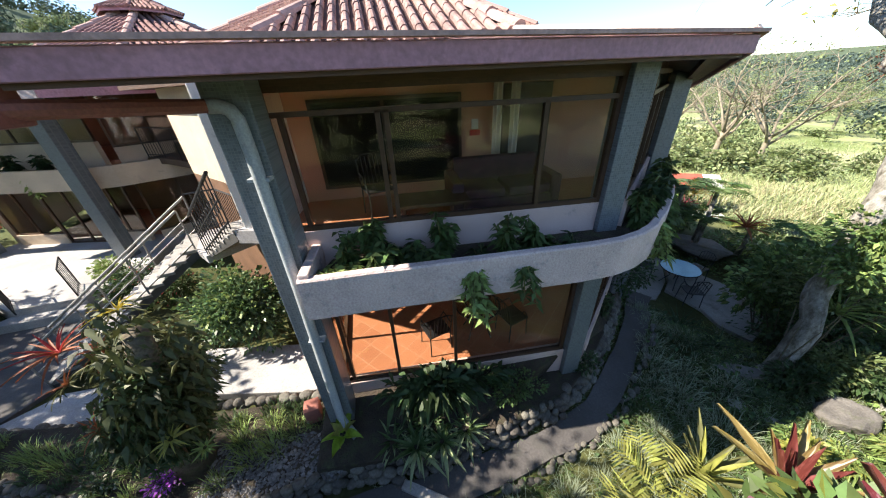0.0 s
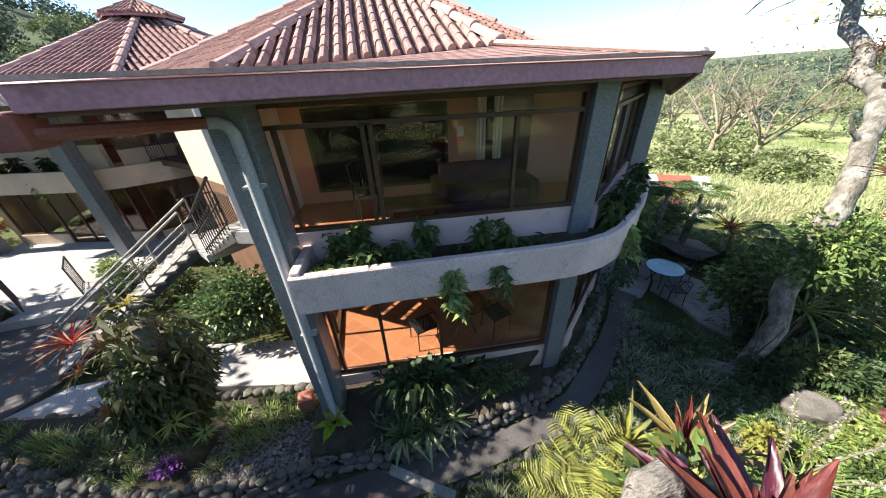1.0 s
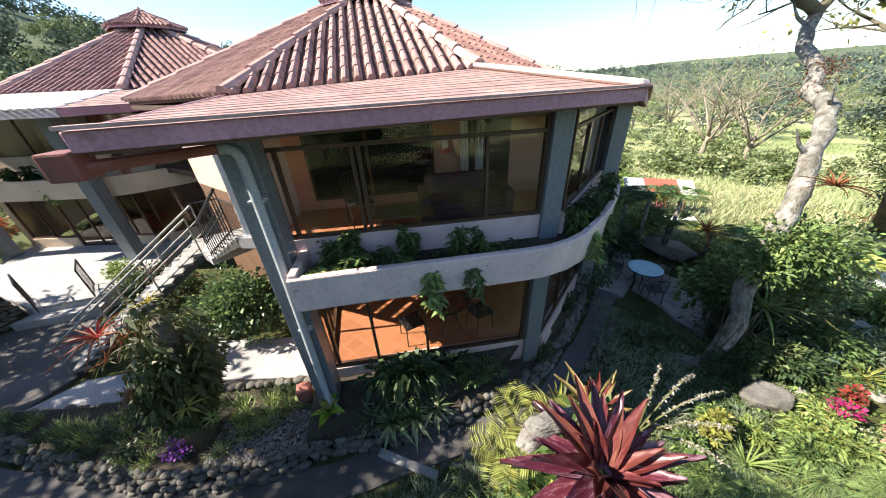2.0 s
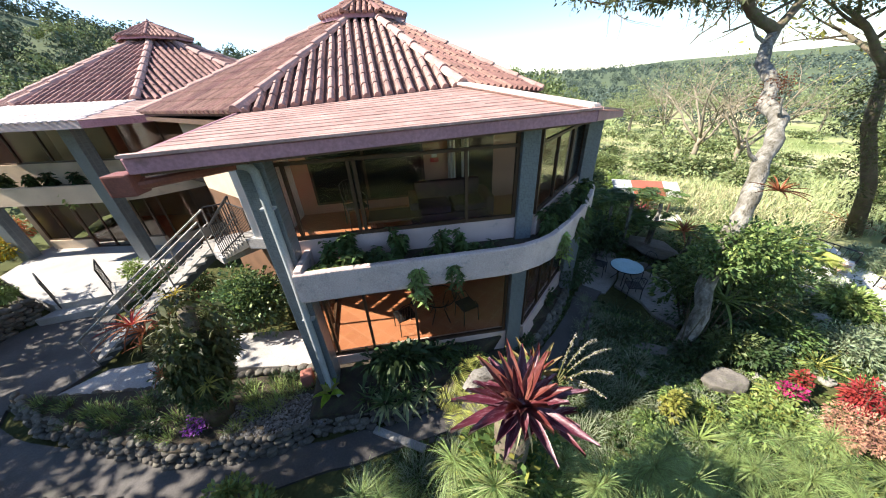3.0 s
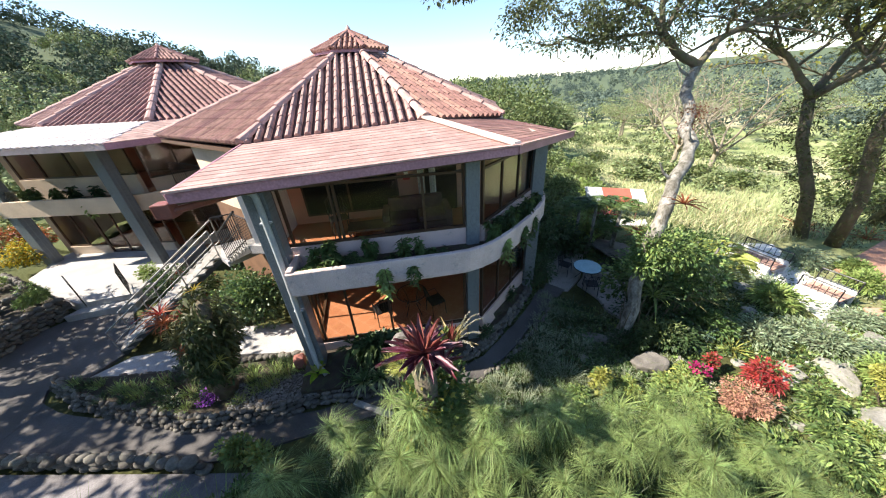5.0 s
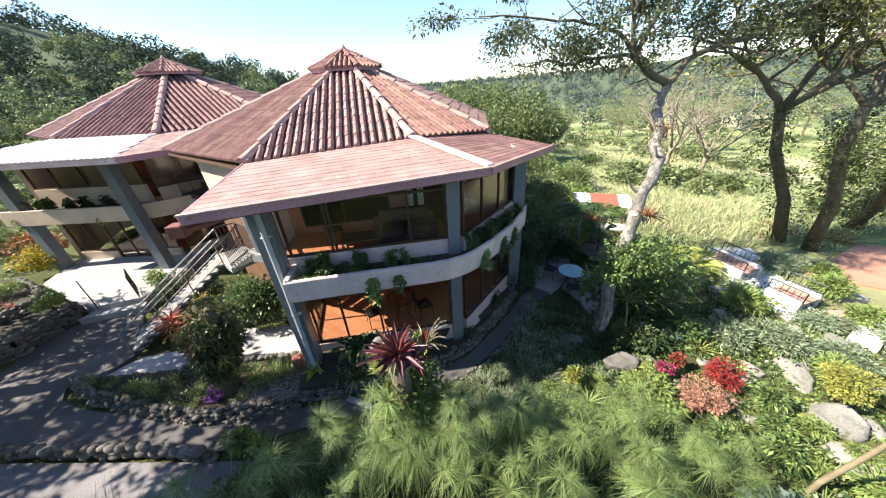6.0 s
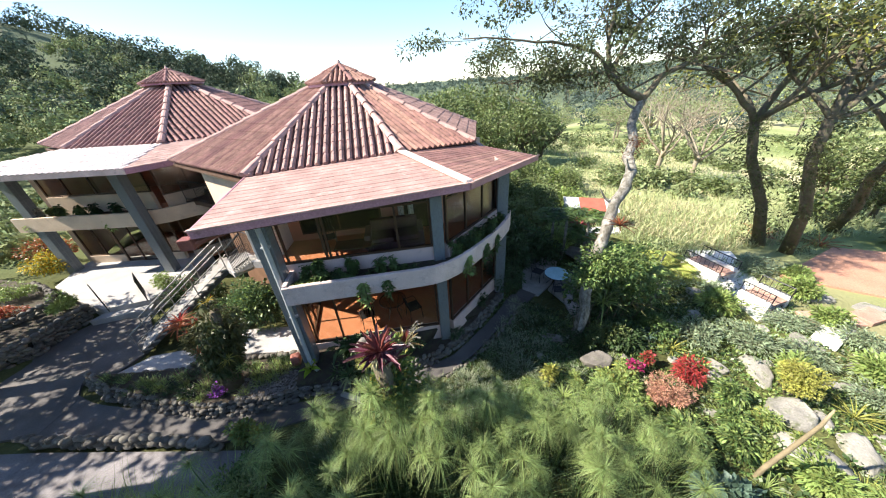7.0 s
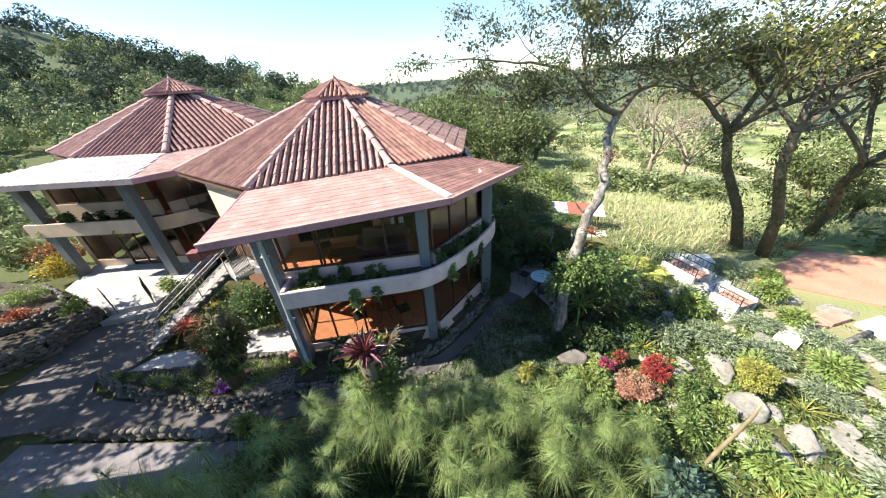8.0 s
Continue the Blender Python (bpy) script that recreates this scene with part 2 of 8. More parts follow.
M_CEIL = material("plaster_ceiling", (0.50, 0.40, 0.33), 0.9, var=0.1, scale=2)
M_BEAM = material("dark_wood", (0.10, 0.055, 0.035), 0.6, var=0.3, scale=4, stretch=(1, 1, 6))
M_IRON = material("black_iron", (0.035, 0.035, 0.04), 0.45, var=0.2, metal=0.6)
M_RAIL = material("grey_painted_rail", (0.24, 0.23, 0.22), 0.45, var=0.15, metal=0.2)
M_STRINGER = material("dark_grey_steel", (0.07, 0.068, 0.066), 0.6, var=0.25, scale=4, metal=0.2)
M_PIPE = material("grey_drain_pipe", (0.36, 0.39, 0.41), 0.5, var=0.12, scale=4)
M_GUTTER = material("red_brown_gutter", (0.20, 0.065, 0.05), 0.5, var=0.2, scale=3)
M_STONE = material("river_stone", (0.135, 0.122, 0.108), 0.85, var=0.3, scale=5, fine=50, bump=0.6, second=(0.10, 0.12, 0.07), second_amount=0.4, rand=0.3)
M_ROCK = material("pale_boulder", (0.30, 0.285, 0.255), 0.95, var=0.35, scale=2.0, fine=30, bump=0.8, bump_dist=0.02, second=(0.13, 0.14, 0.08), second_amount=0.6)
# darker copy of the pale boulder; the shade near the patio is in its colour
M_ROCK_SHADE = material("shaded_grey_boulder", (0.17, 0.155, 0.14), 0.95, var=0.3, scale=2.5, fine=30, bump=0.8, bump_dist=0.02, second=(0.10, 0.11, 0.06), second_amount=0.4)
M_SOIL = material("dark_soil", (0.05, 0.038, 0.028), 1.0, var=0.4, scale=3, fine=40, bump=1.0, bump_dist=0.02, second=(0.06, 0.075, 0.03), second_amount=0.5)
M_BARK = material("white_lichen_bark", (0.29, 0.275, 0.245), 0.95, var=0.45, scale=3.5, fine=30, bump=1.0, bump_dist=0.03, second=(0.09, 0.08, 0.06), second_amount=0.95, stretch=(1, 1, 0.5))
M_LOG = material("weathered_grey_log", (0.20, 0.185, 0.165), 0.95, var=0.45, scale=22, fine=90, bump=1.0, bump_dist=0.012, second=(0.07, 0.06, 0.045), second_amount=0.6, stretch=(0.4, 1, 1))
M_BARK_PALE = material("weathered_branch", (0.27, 0.23, 0.17), 0.95, var=0.3, scale=4, fine=30, bump=0.8, bump_dist=0.02)
M_BARK_DARK = material("dark_bark", (0.13, 0.105, 0.075), 0.95, var=0.3, scale=4, fine=30, bump=1.0, bump_dist=0.02, second=(0.10, 0.14, 0.05), second_amount=0.5)


def leafy(name, base, rough=0.5, var=0.3, trans=0.3, island=0.3, spec=0.35):
    return material(name, base, rough, var=var, scale=2.5, fine=20, bump=0.0, trans=trans, island=island, spec=spec)


def streaked(name, base, pale):
    """A stiff leaf with pale streaks and blotches along it."""
    return material(name, base, 0.35, var=0.3, scale=14, fine=60, bump=0.1, second=pale, second_amount=0.75, stretch=(1, 0.16, 0.5), trans=0.2, rand=0.25, spec=0.5)


L_DARK = leafy("dark_green_leaf", (0.052, 0.09, 0.034))
L_MID = leafy("mid_green_leaf", (0.10, 0.16, 0.052))
L_FRESH = leafy("fresh_green_leaf", (0.24, 0.32, 0.10))
L_YELLOW = leafy("yellow_green_leaf", (0.32, 0.32, 0.08))
L_LEMON = leafy("lemon_fern_leaf", (0.29, 0.30, 0.08))
L_GOLD = leafy("golden_leaf", (0.50, 0.36, 0.04))
L_OLIVE = leafy("olive_leaf", (0.15, 0.15, 0.06))
L_BLUE = leafy("blue_green_leaf", (0.11, 0.18, 0.13))
L_GREYGRASS = leafy("grey_green_blade", (0.26, 0.30, 0.20))
L_LIME = leafy("lime_leaf", (0.33, 0.48, 0.05), island=0.15)
# bluish leaf for the far woods, with distance haze put into its base
L_HAZED = leafy("hazed_canopy_leaf", (0.095, 0.13, 0.108), rough=0.9, island=0.3, spec=0.1, trans=0.2)
L_PAPYRUS = leafy("papyrus_ray", (0.225, 0.295, 0.105), trans=0.3, island=0.5)
L_RED = leafy("wine_red_leaf", (0.22, 0.03, 0.045), rough=0.4)
L_RUST = leafy("rust_red_leaf", (0.34, 0.10, 0.045))
L_SALMON = leafy("salmon_leaf", (0.50, 0.27, 0.19))
L_MAGENTA = leafy("magenta_petal", (0.55, 0.03, 0.18), island=0.15)
L_PURPLE = leafy("purple_petal", (0.36, 0.07, 0.50), island=0.2)
L_SCARLET = leafy("scarlet_petal", (0.38, 0.045, 0.045), island=0.15)
L_FIELD = leafy("field_grass", (0.34, 0.39, 0.20), rough=0.8, island=0.35, spec=0.2)
L_STRAW = leafy("straw_grass", (0.50, 0.46, 0.28), rough=0.8, island=0.3, spec=0.2)
L_HILL = leafy("hill_canopy_leaf", (0.070, 0.095, 0.062), rough=0.8, island=0.4, spec=0.15, trans=0.15)
L_FARLITE = leafy("far_light_canopy_leaf", (0.21, 0.25, 0.12), rough=0.8, island=0.4, spec=0.15, trans=0.15)
L_WOOD = leafy("woodland_leaf", (0.145, 0.185, 0.07))
L_CROWN = leafy("dull_crown_leaf", (0.085, 0.105, 0.045), rough=0.45, trans=0.2)
L_PALE = leafy("pale_edged_leaf", (0.40, 0.46, 0.24))
L_SPRAY = leafy("silver_spray_leaf", (0.36, 0.33, 0.29), island=0.2)
L_LIME2 = leafy("sunny_palm_leaf", (0.34, 0.38, 0.10))
L_GLOSS = leafy("glossy_green_leaf", (0.10, 0.165, 0.075), rough=0.28, spec=0.6)
L_BROWN = leafy("dry_brown_leaf", (0.16, 0.06, 0.035))
L_EPIPHYTE = leafy("dark_epiphyte_leaf", (0.075, 0.085, 0.03), trans=0.2)
L_CREAM = leafy("cream_petal", (0.52, 0.47, 0.36), island=0.2)

# ---- the ground ----
def smooth(a, b, t):
    t = max(0.0, min(1.0, (t - a) / (b - a)))
    return t * t * (3 - 2 * t)


def ground_z(x, y):
    z = -1.27
    z -= 0.22 * smooth(5.5, 10, x) + 0.25 * smooth(10, 16, x)
    z += 0.9 * smooth(-9, -16, x) * smooth(12, 2, y)
    z -= 5.0 * smooth(18, 85, x + 0.6 * y)
    z += 1.2 * smooth(9, 30, y) * smooth(2, -14, x)
    # sunken patio
    z -= 0.50 * smooth(3.0, 2.0, math.hypot(x - 9.8, (y - 3.6) * 0.85))
    r = math.hypot(x, y)
    if r > 15:
        z += 0.25 * smooth(15, 40, r) * noise.noise(Vector((x * 0.06, y * 0.06, 3.1)))
        z += 1.2 * smooth(50, 160, r) * noise.noise(Vector((x * 0.015, y * 0.015, 7.7)))
        # wooded hill behind the left house, and the low ridges round the valley
        z += 44 * math.exp(-(((x + 178) / 72) ** 2 + ((y - 175) / 85) ** 2))
        z += 11 * math.exp(-(((x + 80) / 60) ** 2 + ((y - 130) / 45) ** 2))
        z += 16 * smooth(220, 700, r) * (0.5 + 0.6 * noise.noise(Vector((x * 0.003, y * 0.003, 1.3))))
        z += 40 * math.exp(-(((x - 1900) / 700) ** 2 + ((y - 1500) / 600) ** 2)) + 30 * math.exp(-(((x - 2300) / 500) ** 2 + ((y - 600) / 700) ** 2))
        z += 14 * smooth(900, 2200, r) * (0.7 + 0.6 * noise.noise(Vector((x * 0.0012, y * 0.0012, 5.3))))
    return z


def build_ground():
    verts, faces = [], []
    segs = 240
    rings = [0.25]
    while rings[-1] < 4200:
        rings.append(rings[-1] + max(0.3, rings[-1] * 0.045))
    verts.append((4, 0, ground_z(4, 0)))
    for r in rings:
        for k in range(segs):
            a = 2 * math.pi * k / segs
            x, y = 4 + r * math.cos(a), r * math.sin(a)
            z = ground_z(x, y) + (0.03 * noise.noise(Vector((x * 1.3, y * 1.3, 0))) if r < 60 else 0)
            verts.append((x, y, z))
    for k in range(segs):
        faces.append((0, 1 + k, 1 + (k + 1) % segs))
    for i in range(len(rings) - 1):
        o, p = 1 + i * segs, 1 + (i + 1) * segs
        for k in range(segs):
            k2 = (k + 1) % segs
            faces.append((o + k, p + k, p + k2, o + k2))
    m = material("garden_and_meadow", (0.075, 0.08, 0.032), 1.0, var=0.5, scale=0.35, fine=9, bump=1.0, bump_dist=0.05, coords="World", spec=0.1)
    nt = m.node_tree
    n, l = nt.nodes, nt.links
    bsdf = n["Principled BSDF"]
    geo = n.new("ShaderNodeNewGeometry")
    # the meadow lies beyond the garden: straw and light green patches
    ln = n.new("ShaderNodeVectorMath")
    ln.operation = "DISTANCE"
    ln.inputs[1].default_value = (0, -2, 0)
    l.new(geo.outputs["Position"], ln.inputs[0])
    mr = n.new("ShaderNodeMapRange")
    mr.inputs["From Min"].default_value = 15
    mr.inputs["From Max"].default_value = 24
    l.new(ln.outputs["Value"], mr.inputs["Value"])
    nz = n.new("ShaderNodeTexNoise")
    nz.inputs["Scale"].default_value = 0.09
    nz.inputs["Detail"].default_value = 7
    l.new(geo.outputs["Position"], nz.inputs["Vector"])
    cr = n.new("ShaderNodeValToRGB")
    cr.color_ramp.elements[0].position, cr.color_ramp.elements[0].color = 0.36, (0.17, 0.22, 0.08, 1)
    cr.color_ramp.elements[1].position, cr.color_ramp.elements[1].color = 0.62, (0.49, 0.45, 0.27, 1)
    e = cr.color_ramp.elements.new(0.5)
    e.color = (0.33, 0.37, 0.17, 1)
    l.new(nz.outputs["Fac"], cr.inputs["Fac"])
    # woodland floor on the side of the hill
    sx = n.new("ShaderNodeSeparateXYZ")
    l.new(geo.outputs["Position"], sx.inputs["Vector"])
    wx = n.new("ShaderNodeMapRange")
    wx.inputs["From Min"].default_value = 4
    wx.inputs["From Max"].default_value = -8
    l.new(sx.outputs["X"], wx.inputs["Value"])
    wood = n.new("ShaderNodeMix")
    wood.data_type = "RGBA"
    wood.inputs["B"].default_value = (0.085, 0.105, 0.045, 1)
    l.new(wx.outputs["Result"], wood.inputs["Factor"])
    l.new(cr.outputs["Color"], wood.inputs["A"])
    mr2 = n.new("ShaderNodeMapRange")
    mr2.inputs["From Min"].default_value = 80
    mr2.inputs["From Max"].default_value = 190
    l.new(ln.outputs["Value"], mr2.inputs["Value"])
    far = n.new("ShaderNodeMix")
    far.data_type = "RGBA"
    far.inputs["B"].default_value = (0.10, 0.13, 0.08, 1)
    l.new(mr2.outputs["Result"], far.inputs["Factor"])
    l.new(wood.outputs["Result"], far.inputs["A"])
    mx = n.new("ShaderNodeMix")
    mx.data_type = "RGBA"
    old = bsdf.inputs["Base Color"].links[0].from_socket
    l.new(mr.outputs["Result"], mx.inputs["Factor"])
    l.new(old, mx.inputs["A"])
    l.new(far.outputs["Result"], mx.inputs["B"])
    l.new(mx.outputs["Result"], bsdf.inputs["Base Color"])
    ob = part("ground", (verts, faces), m, smooth=True)
    tagged(ob, "dark planted garden soil passing into a sunlit straw and green meadow", "ground", kind="structure")


build_ground()


def ribbon(name, centre, widths, z, mat, label, category, thick=0.12, follow=False, smooth_steps=5):
    """A paved way: a slab along a bent centre line."""
    pts = []
    n = len(centre)
    for i in range(n - 1):
        p0, p1, p2, p3 = (Vector(centre[max(i - 1, 0)]), Vector(centre[i]), Vector(centre[i + 1]), Vector(centre[min(i + 2, n - 1)]))
        for s in range(smooth_steps):
            t = s / smooth_steps
            q = 0.5 * ((2 * p1) + (p2 - p0) * t + (2 * p0 - 5 * p1 + 4 * p2 - p3) * t * t + (3 * p1 - p0 - 3 * p2 + p3) * t ** 3)
            pts.append((q.x, q.y, widths[i] * (1 - t) + widths[i + 1] * t))
    pts.append((*centre[-1], widths[-1]))
    verts, faces = [], []
    for i, (x, y, w) in enumerate(pts):
        a, b = pts[max(i - 1, 0)], pts[min(i + 1, len(pts) - 1)]
        d = Vector((b[0] - a[0], b[1] - a[1])).normalized()
        s = Vector((-d.y, d.x))
        j = 0.06 * noise.noise(Vector((x * 1.7, y * 1.7, 4)))
        for sgn in (1, -1):
            px_, py_ = x + s.x * (w / 2 + j) * sgn, y + s.y * (w / 2 + j) * sgn
            top = (ground_z(px_, py_) + 0.075 if follow else z)
            verts.append((px_, py_, top))
            verts.append((px_, py_, top - thick))
    for i in range(len(pts) - 1):
        a, b = i * 4, (i + 1) * 4
        faces += [(a, a + 2, b + 2, b), (a, b, b + 1, a + 1), (a + 2, a + 3, b + 3, b + 2)]
    ob = part(name, (verts, faces), mat)
    return tagged(ob, label, category, kind="structure")


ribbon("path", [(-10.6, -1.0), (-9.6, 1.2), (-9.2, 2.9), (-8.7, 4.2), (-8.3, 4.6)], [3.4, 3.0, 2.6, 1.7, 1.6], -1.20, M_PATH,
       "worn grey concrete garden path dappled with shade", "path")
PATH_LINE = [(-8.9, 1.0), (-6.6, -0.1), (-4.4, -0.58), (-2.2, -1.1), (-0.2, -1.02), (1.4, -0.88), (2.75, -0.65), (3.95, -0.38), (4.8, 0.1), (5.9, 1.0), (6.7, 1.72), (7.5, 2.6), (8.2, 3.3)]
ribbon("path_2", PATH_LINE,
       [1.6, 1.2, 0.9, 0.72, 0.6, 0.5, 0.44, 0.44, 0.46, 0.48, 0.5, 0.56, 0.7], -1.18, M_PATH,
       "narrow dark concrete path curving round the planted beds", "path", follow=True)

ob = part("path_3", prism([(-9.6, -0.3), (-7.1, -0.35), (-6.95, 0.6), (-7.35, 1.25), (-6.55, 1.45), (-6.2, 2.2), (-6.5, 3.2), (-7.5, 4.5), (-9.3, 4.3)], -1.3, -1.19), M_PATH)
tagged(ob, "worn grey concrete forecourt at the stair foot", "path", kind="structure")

# ---- roofs ----
def barrel_rows(roof, left_top, right_top, right_low, left_low, spacing=0.25, course=0.42, radius=0.088, rise=1.25, joined=False, single=False, mat=None):
    """A pan slab and rows of barrel tiles on one plane facet (corners in order round the facet)."""
    D, C, A, B = Vector(left_low), Vector(right_low), Vector(left_top), Vector(right_top)
    e1 = (C - D).normalized()
    nrm = e1.cross(A - D).normalized()
    if nrm.z < 0:
        nrm = -nrm
    e2 = nrm.cross(e1)
    L = (C - D).length
    flat = lambda p: ((p - D).dot(e1), (p - D).dot(e2))
    a, b = flat(A), flat(B)
    # pan
    top = [D, C, B, A] if (A - B).length > 0.02 else [D, C, A]
    low = [p - nrm * 0.07 for p in top]
    k = len(top)
    faces = [tuple(range(k)), tuple(range(2 * k - 1, k - 1, -1))] + [(i, i + k, (i + 1) % k + k, (i + 1) % k) for i in range(k)]
    part("roof_pan", (top + low, faces), M_PAN_SHADE, roof)
    rows = int(L / spacing)
    every = []
    for i in range(rows + 1):
        s = (i + 0.5) * L / (rows + 1)
        lim = 1e9
        if a[0] > 1e-6 and s < a[0]:
            lim = s * a[1] / a[0]
        elif s > b[0] and L - b[0] > 1e-6:
            lim = (L - s) * b[1] / (L - b[0])
        else:
            f = 0 if abs(b[0] - a[0]) < 1e-6 else (s - a[0]) / (b[0] - a[0])
            lim = a[1] + (b[1] - a[1]) * f
        verts, faces = [], []
        y = -0.06
        while y < lim - 0.05:
            y1 = min(y + course + 0.05, lim)
            w0 = random.uniform(-0.008, 0.008)
            for yy, r, h in ((y, radius, 0.014), (y1, radius * 0.9, 0.004)):
                for q in range(6):
                    t = math.pi * q / 5
                    verts.append(D + e1 * (s + w0 + r * math.cos(t)) + e2 * yy + nrm * (h + r * rise * math.sin(t)))
            o = len(verts) - 12
            faces += [(o + q, o + q + 1, o + q + 7, o + q + 6) for q in range(5)]
            faces.append(tuple(o + q for q in range(5, -1, -1)))
            y += course
        if faces:
            every.append((verts, faces))
    if single:
        for v, f in every:
            for i in range(len(v) // 12):
                part("roof_tile", (v[i * 12:i * 12 + 12], f[:6]), mat or M_TILE, roof)
    else:
        for g in [merge(*every)] if joined else every:
            tagged(part("tile_strip", g, mat or M_TILE, roof), kind="stuff")


def ridge(roof, low, top, radius=0.12, course=0.8, mat=None):
    low, top = Vector(low), Vector(top)
    d = (top - low).normalized()
    side = d.cross(Vector((0, 0, 1))).normalized()
    up = side.cross(d)
    L = (top - low).length
    verts, faces = [], []
    y = -0.05
    while y < L:
        y1 = min(y + course + 0.06, L)
        for yy, r, h in ((y, radius, 0.05), (y1, radius * 0.85, 0.03)):
            for q in range(7):
                t = math.pi * q / 6
                verts.append(low + d * yy + side * (r * math.cos(t)) + up * (h + r * math.sin(t)))
        o = len(verts) - 14
        faces += [(o + q, o + q + 1, o + q + 8, o + q + 7) for q in range(6)]
        faces.append(tuple(o + q for q in range(6, -1, -1)))
        y += course
    part("ridge_tile", (verts, faces), mat or M_RIDGE, roof)


def flat_courses(roof, tl, tr, br, bl, courses=13, tile=0.9, mat=None):
    """Courses of flat tiles, each course lapping over the one below."""
    tl, tr, br, bl = (Vector(p) for p in (tl, tr, br, bl))
    nrm = (br - bl).cross(tl - bl).normalized()
    if nrm.z < 0:
        nrm = -nrm
    cells = 12
    grid = [bl.lerp(tl, i / cells).lerp(br.lerp(tr, i / cells), j / cells) - nrm * h for h in (0.03, 0.08) for i in range(cells + 1) for j in range(cells + 1)]
    w = cells + 1
    faces = []
    for i in range(cells):
        for j in range(cells):
            a = i * w + j
            faces += [(a, a + 1, a + w + 1, a + w), (a + w * w, a + w + w * w, a + w + 1 + w * w, a + 1 + w * w)]
    rim = [j for j in range(cells)] + [i * w + cells for i in range(cells)] + [cells * w + cells - j for j in range(cells)] + [(cells - i) * w for i in range(cells)]
    faces += [(p, p + w * w, q + w * w, q) for p, q in zip(rim, rim[1:] + rim[:1])]
    part("roof_deck", (grid, faces), M_BEAM, roof)
    for c in range(courses):
        f0, f1 = c / courses, min(1.0, (c + 1.25) / courses)
        p0, p1 = bl.lerp(tl, f0), br.lerp(tr, f0)
        q0, q1 = bl.lerp(tl, f1), br.lerp(tr, f1)
        n = max(3, round((p1 - p0).length / tile))
        verts, faces = [], []
        for i in range(n):
            a, b = i / n + 0.0001, (i + 1) / n - 0.0001
            j = random.uniform(0, 0.003)
            o = len(verts)
            sk = random.uniform(-0.001, 0.001)
            for f, h in ((0, 0.018 + j), (0, 0.008)):
                verts += [p0.lerp(p1, a) + nrm * h, p0.lerp(p1, b) + nrm * (h + sk)]
            verts += [q0.lerp(q1, a) + nrm * (0.010 + j), q0.lerp(q1, b) + nrm * (0.010 + j + sk)]
            faces += [(o, o + 1, o + 5, o + 4), (o + 2, o + 3, o + 1, o), (o, o + 4, o + 2), (o + 1, o + 3, o + 5)]
        part("tile_course", (verts, faces), mat or M_SKIRT, roof)


def cap_roof(roof, apex, radius, turn, z_low, sides=8, mat=None):
    """The small raised lantern roof over the apex."""
    c = Vector((apex[0], apex[1], 0))
    ring = lambda r, z: [c + Vector((r * math.cos(radians(turn + 45 * k)), r * math.sin(radians(turn + 45 * k)), z)) for k in range(sides)]
    part("lantern_wall", prism([(p.x, p.y) for p in ring(radius * 0.66, 0)], z_low - 0.35, z_low + 0.12), M_PAN_SHADE, roof)
    low = ring(radius, z_low)
    top = Vector((apex[0], apex[1], apex[2]))
    for k in range(sides):
        a, b = low[k], low[(k + 1) % sides]
        barrel_rows(roof, top, top, b, a, spacing=0.2, course=0.4, radius=0.07, joined=True, mat=mat)
        ridge(roof, a, top, radius=0.085, mat=mat)
    part("lantern_fascia", (low + [p - Vector((0, 0, 0.10)) for p in low], [(k, (k + 1) % 8, (k + 1) % 8 + 8, k + 8) for k in range(8)]), M_FASCIA, roof)
    part("finial", tube([top + Vector((0, 0, -0.02)), top + Vector((0, 0, 0.10)), top + Vector((0, 0, 0.2))], [0.13, 0.09, 0.02], 8), M_RIDGE, roof)


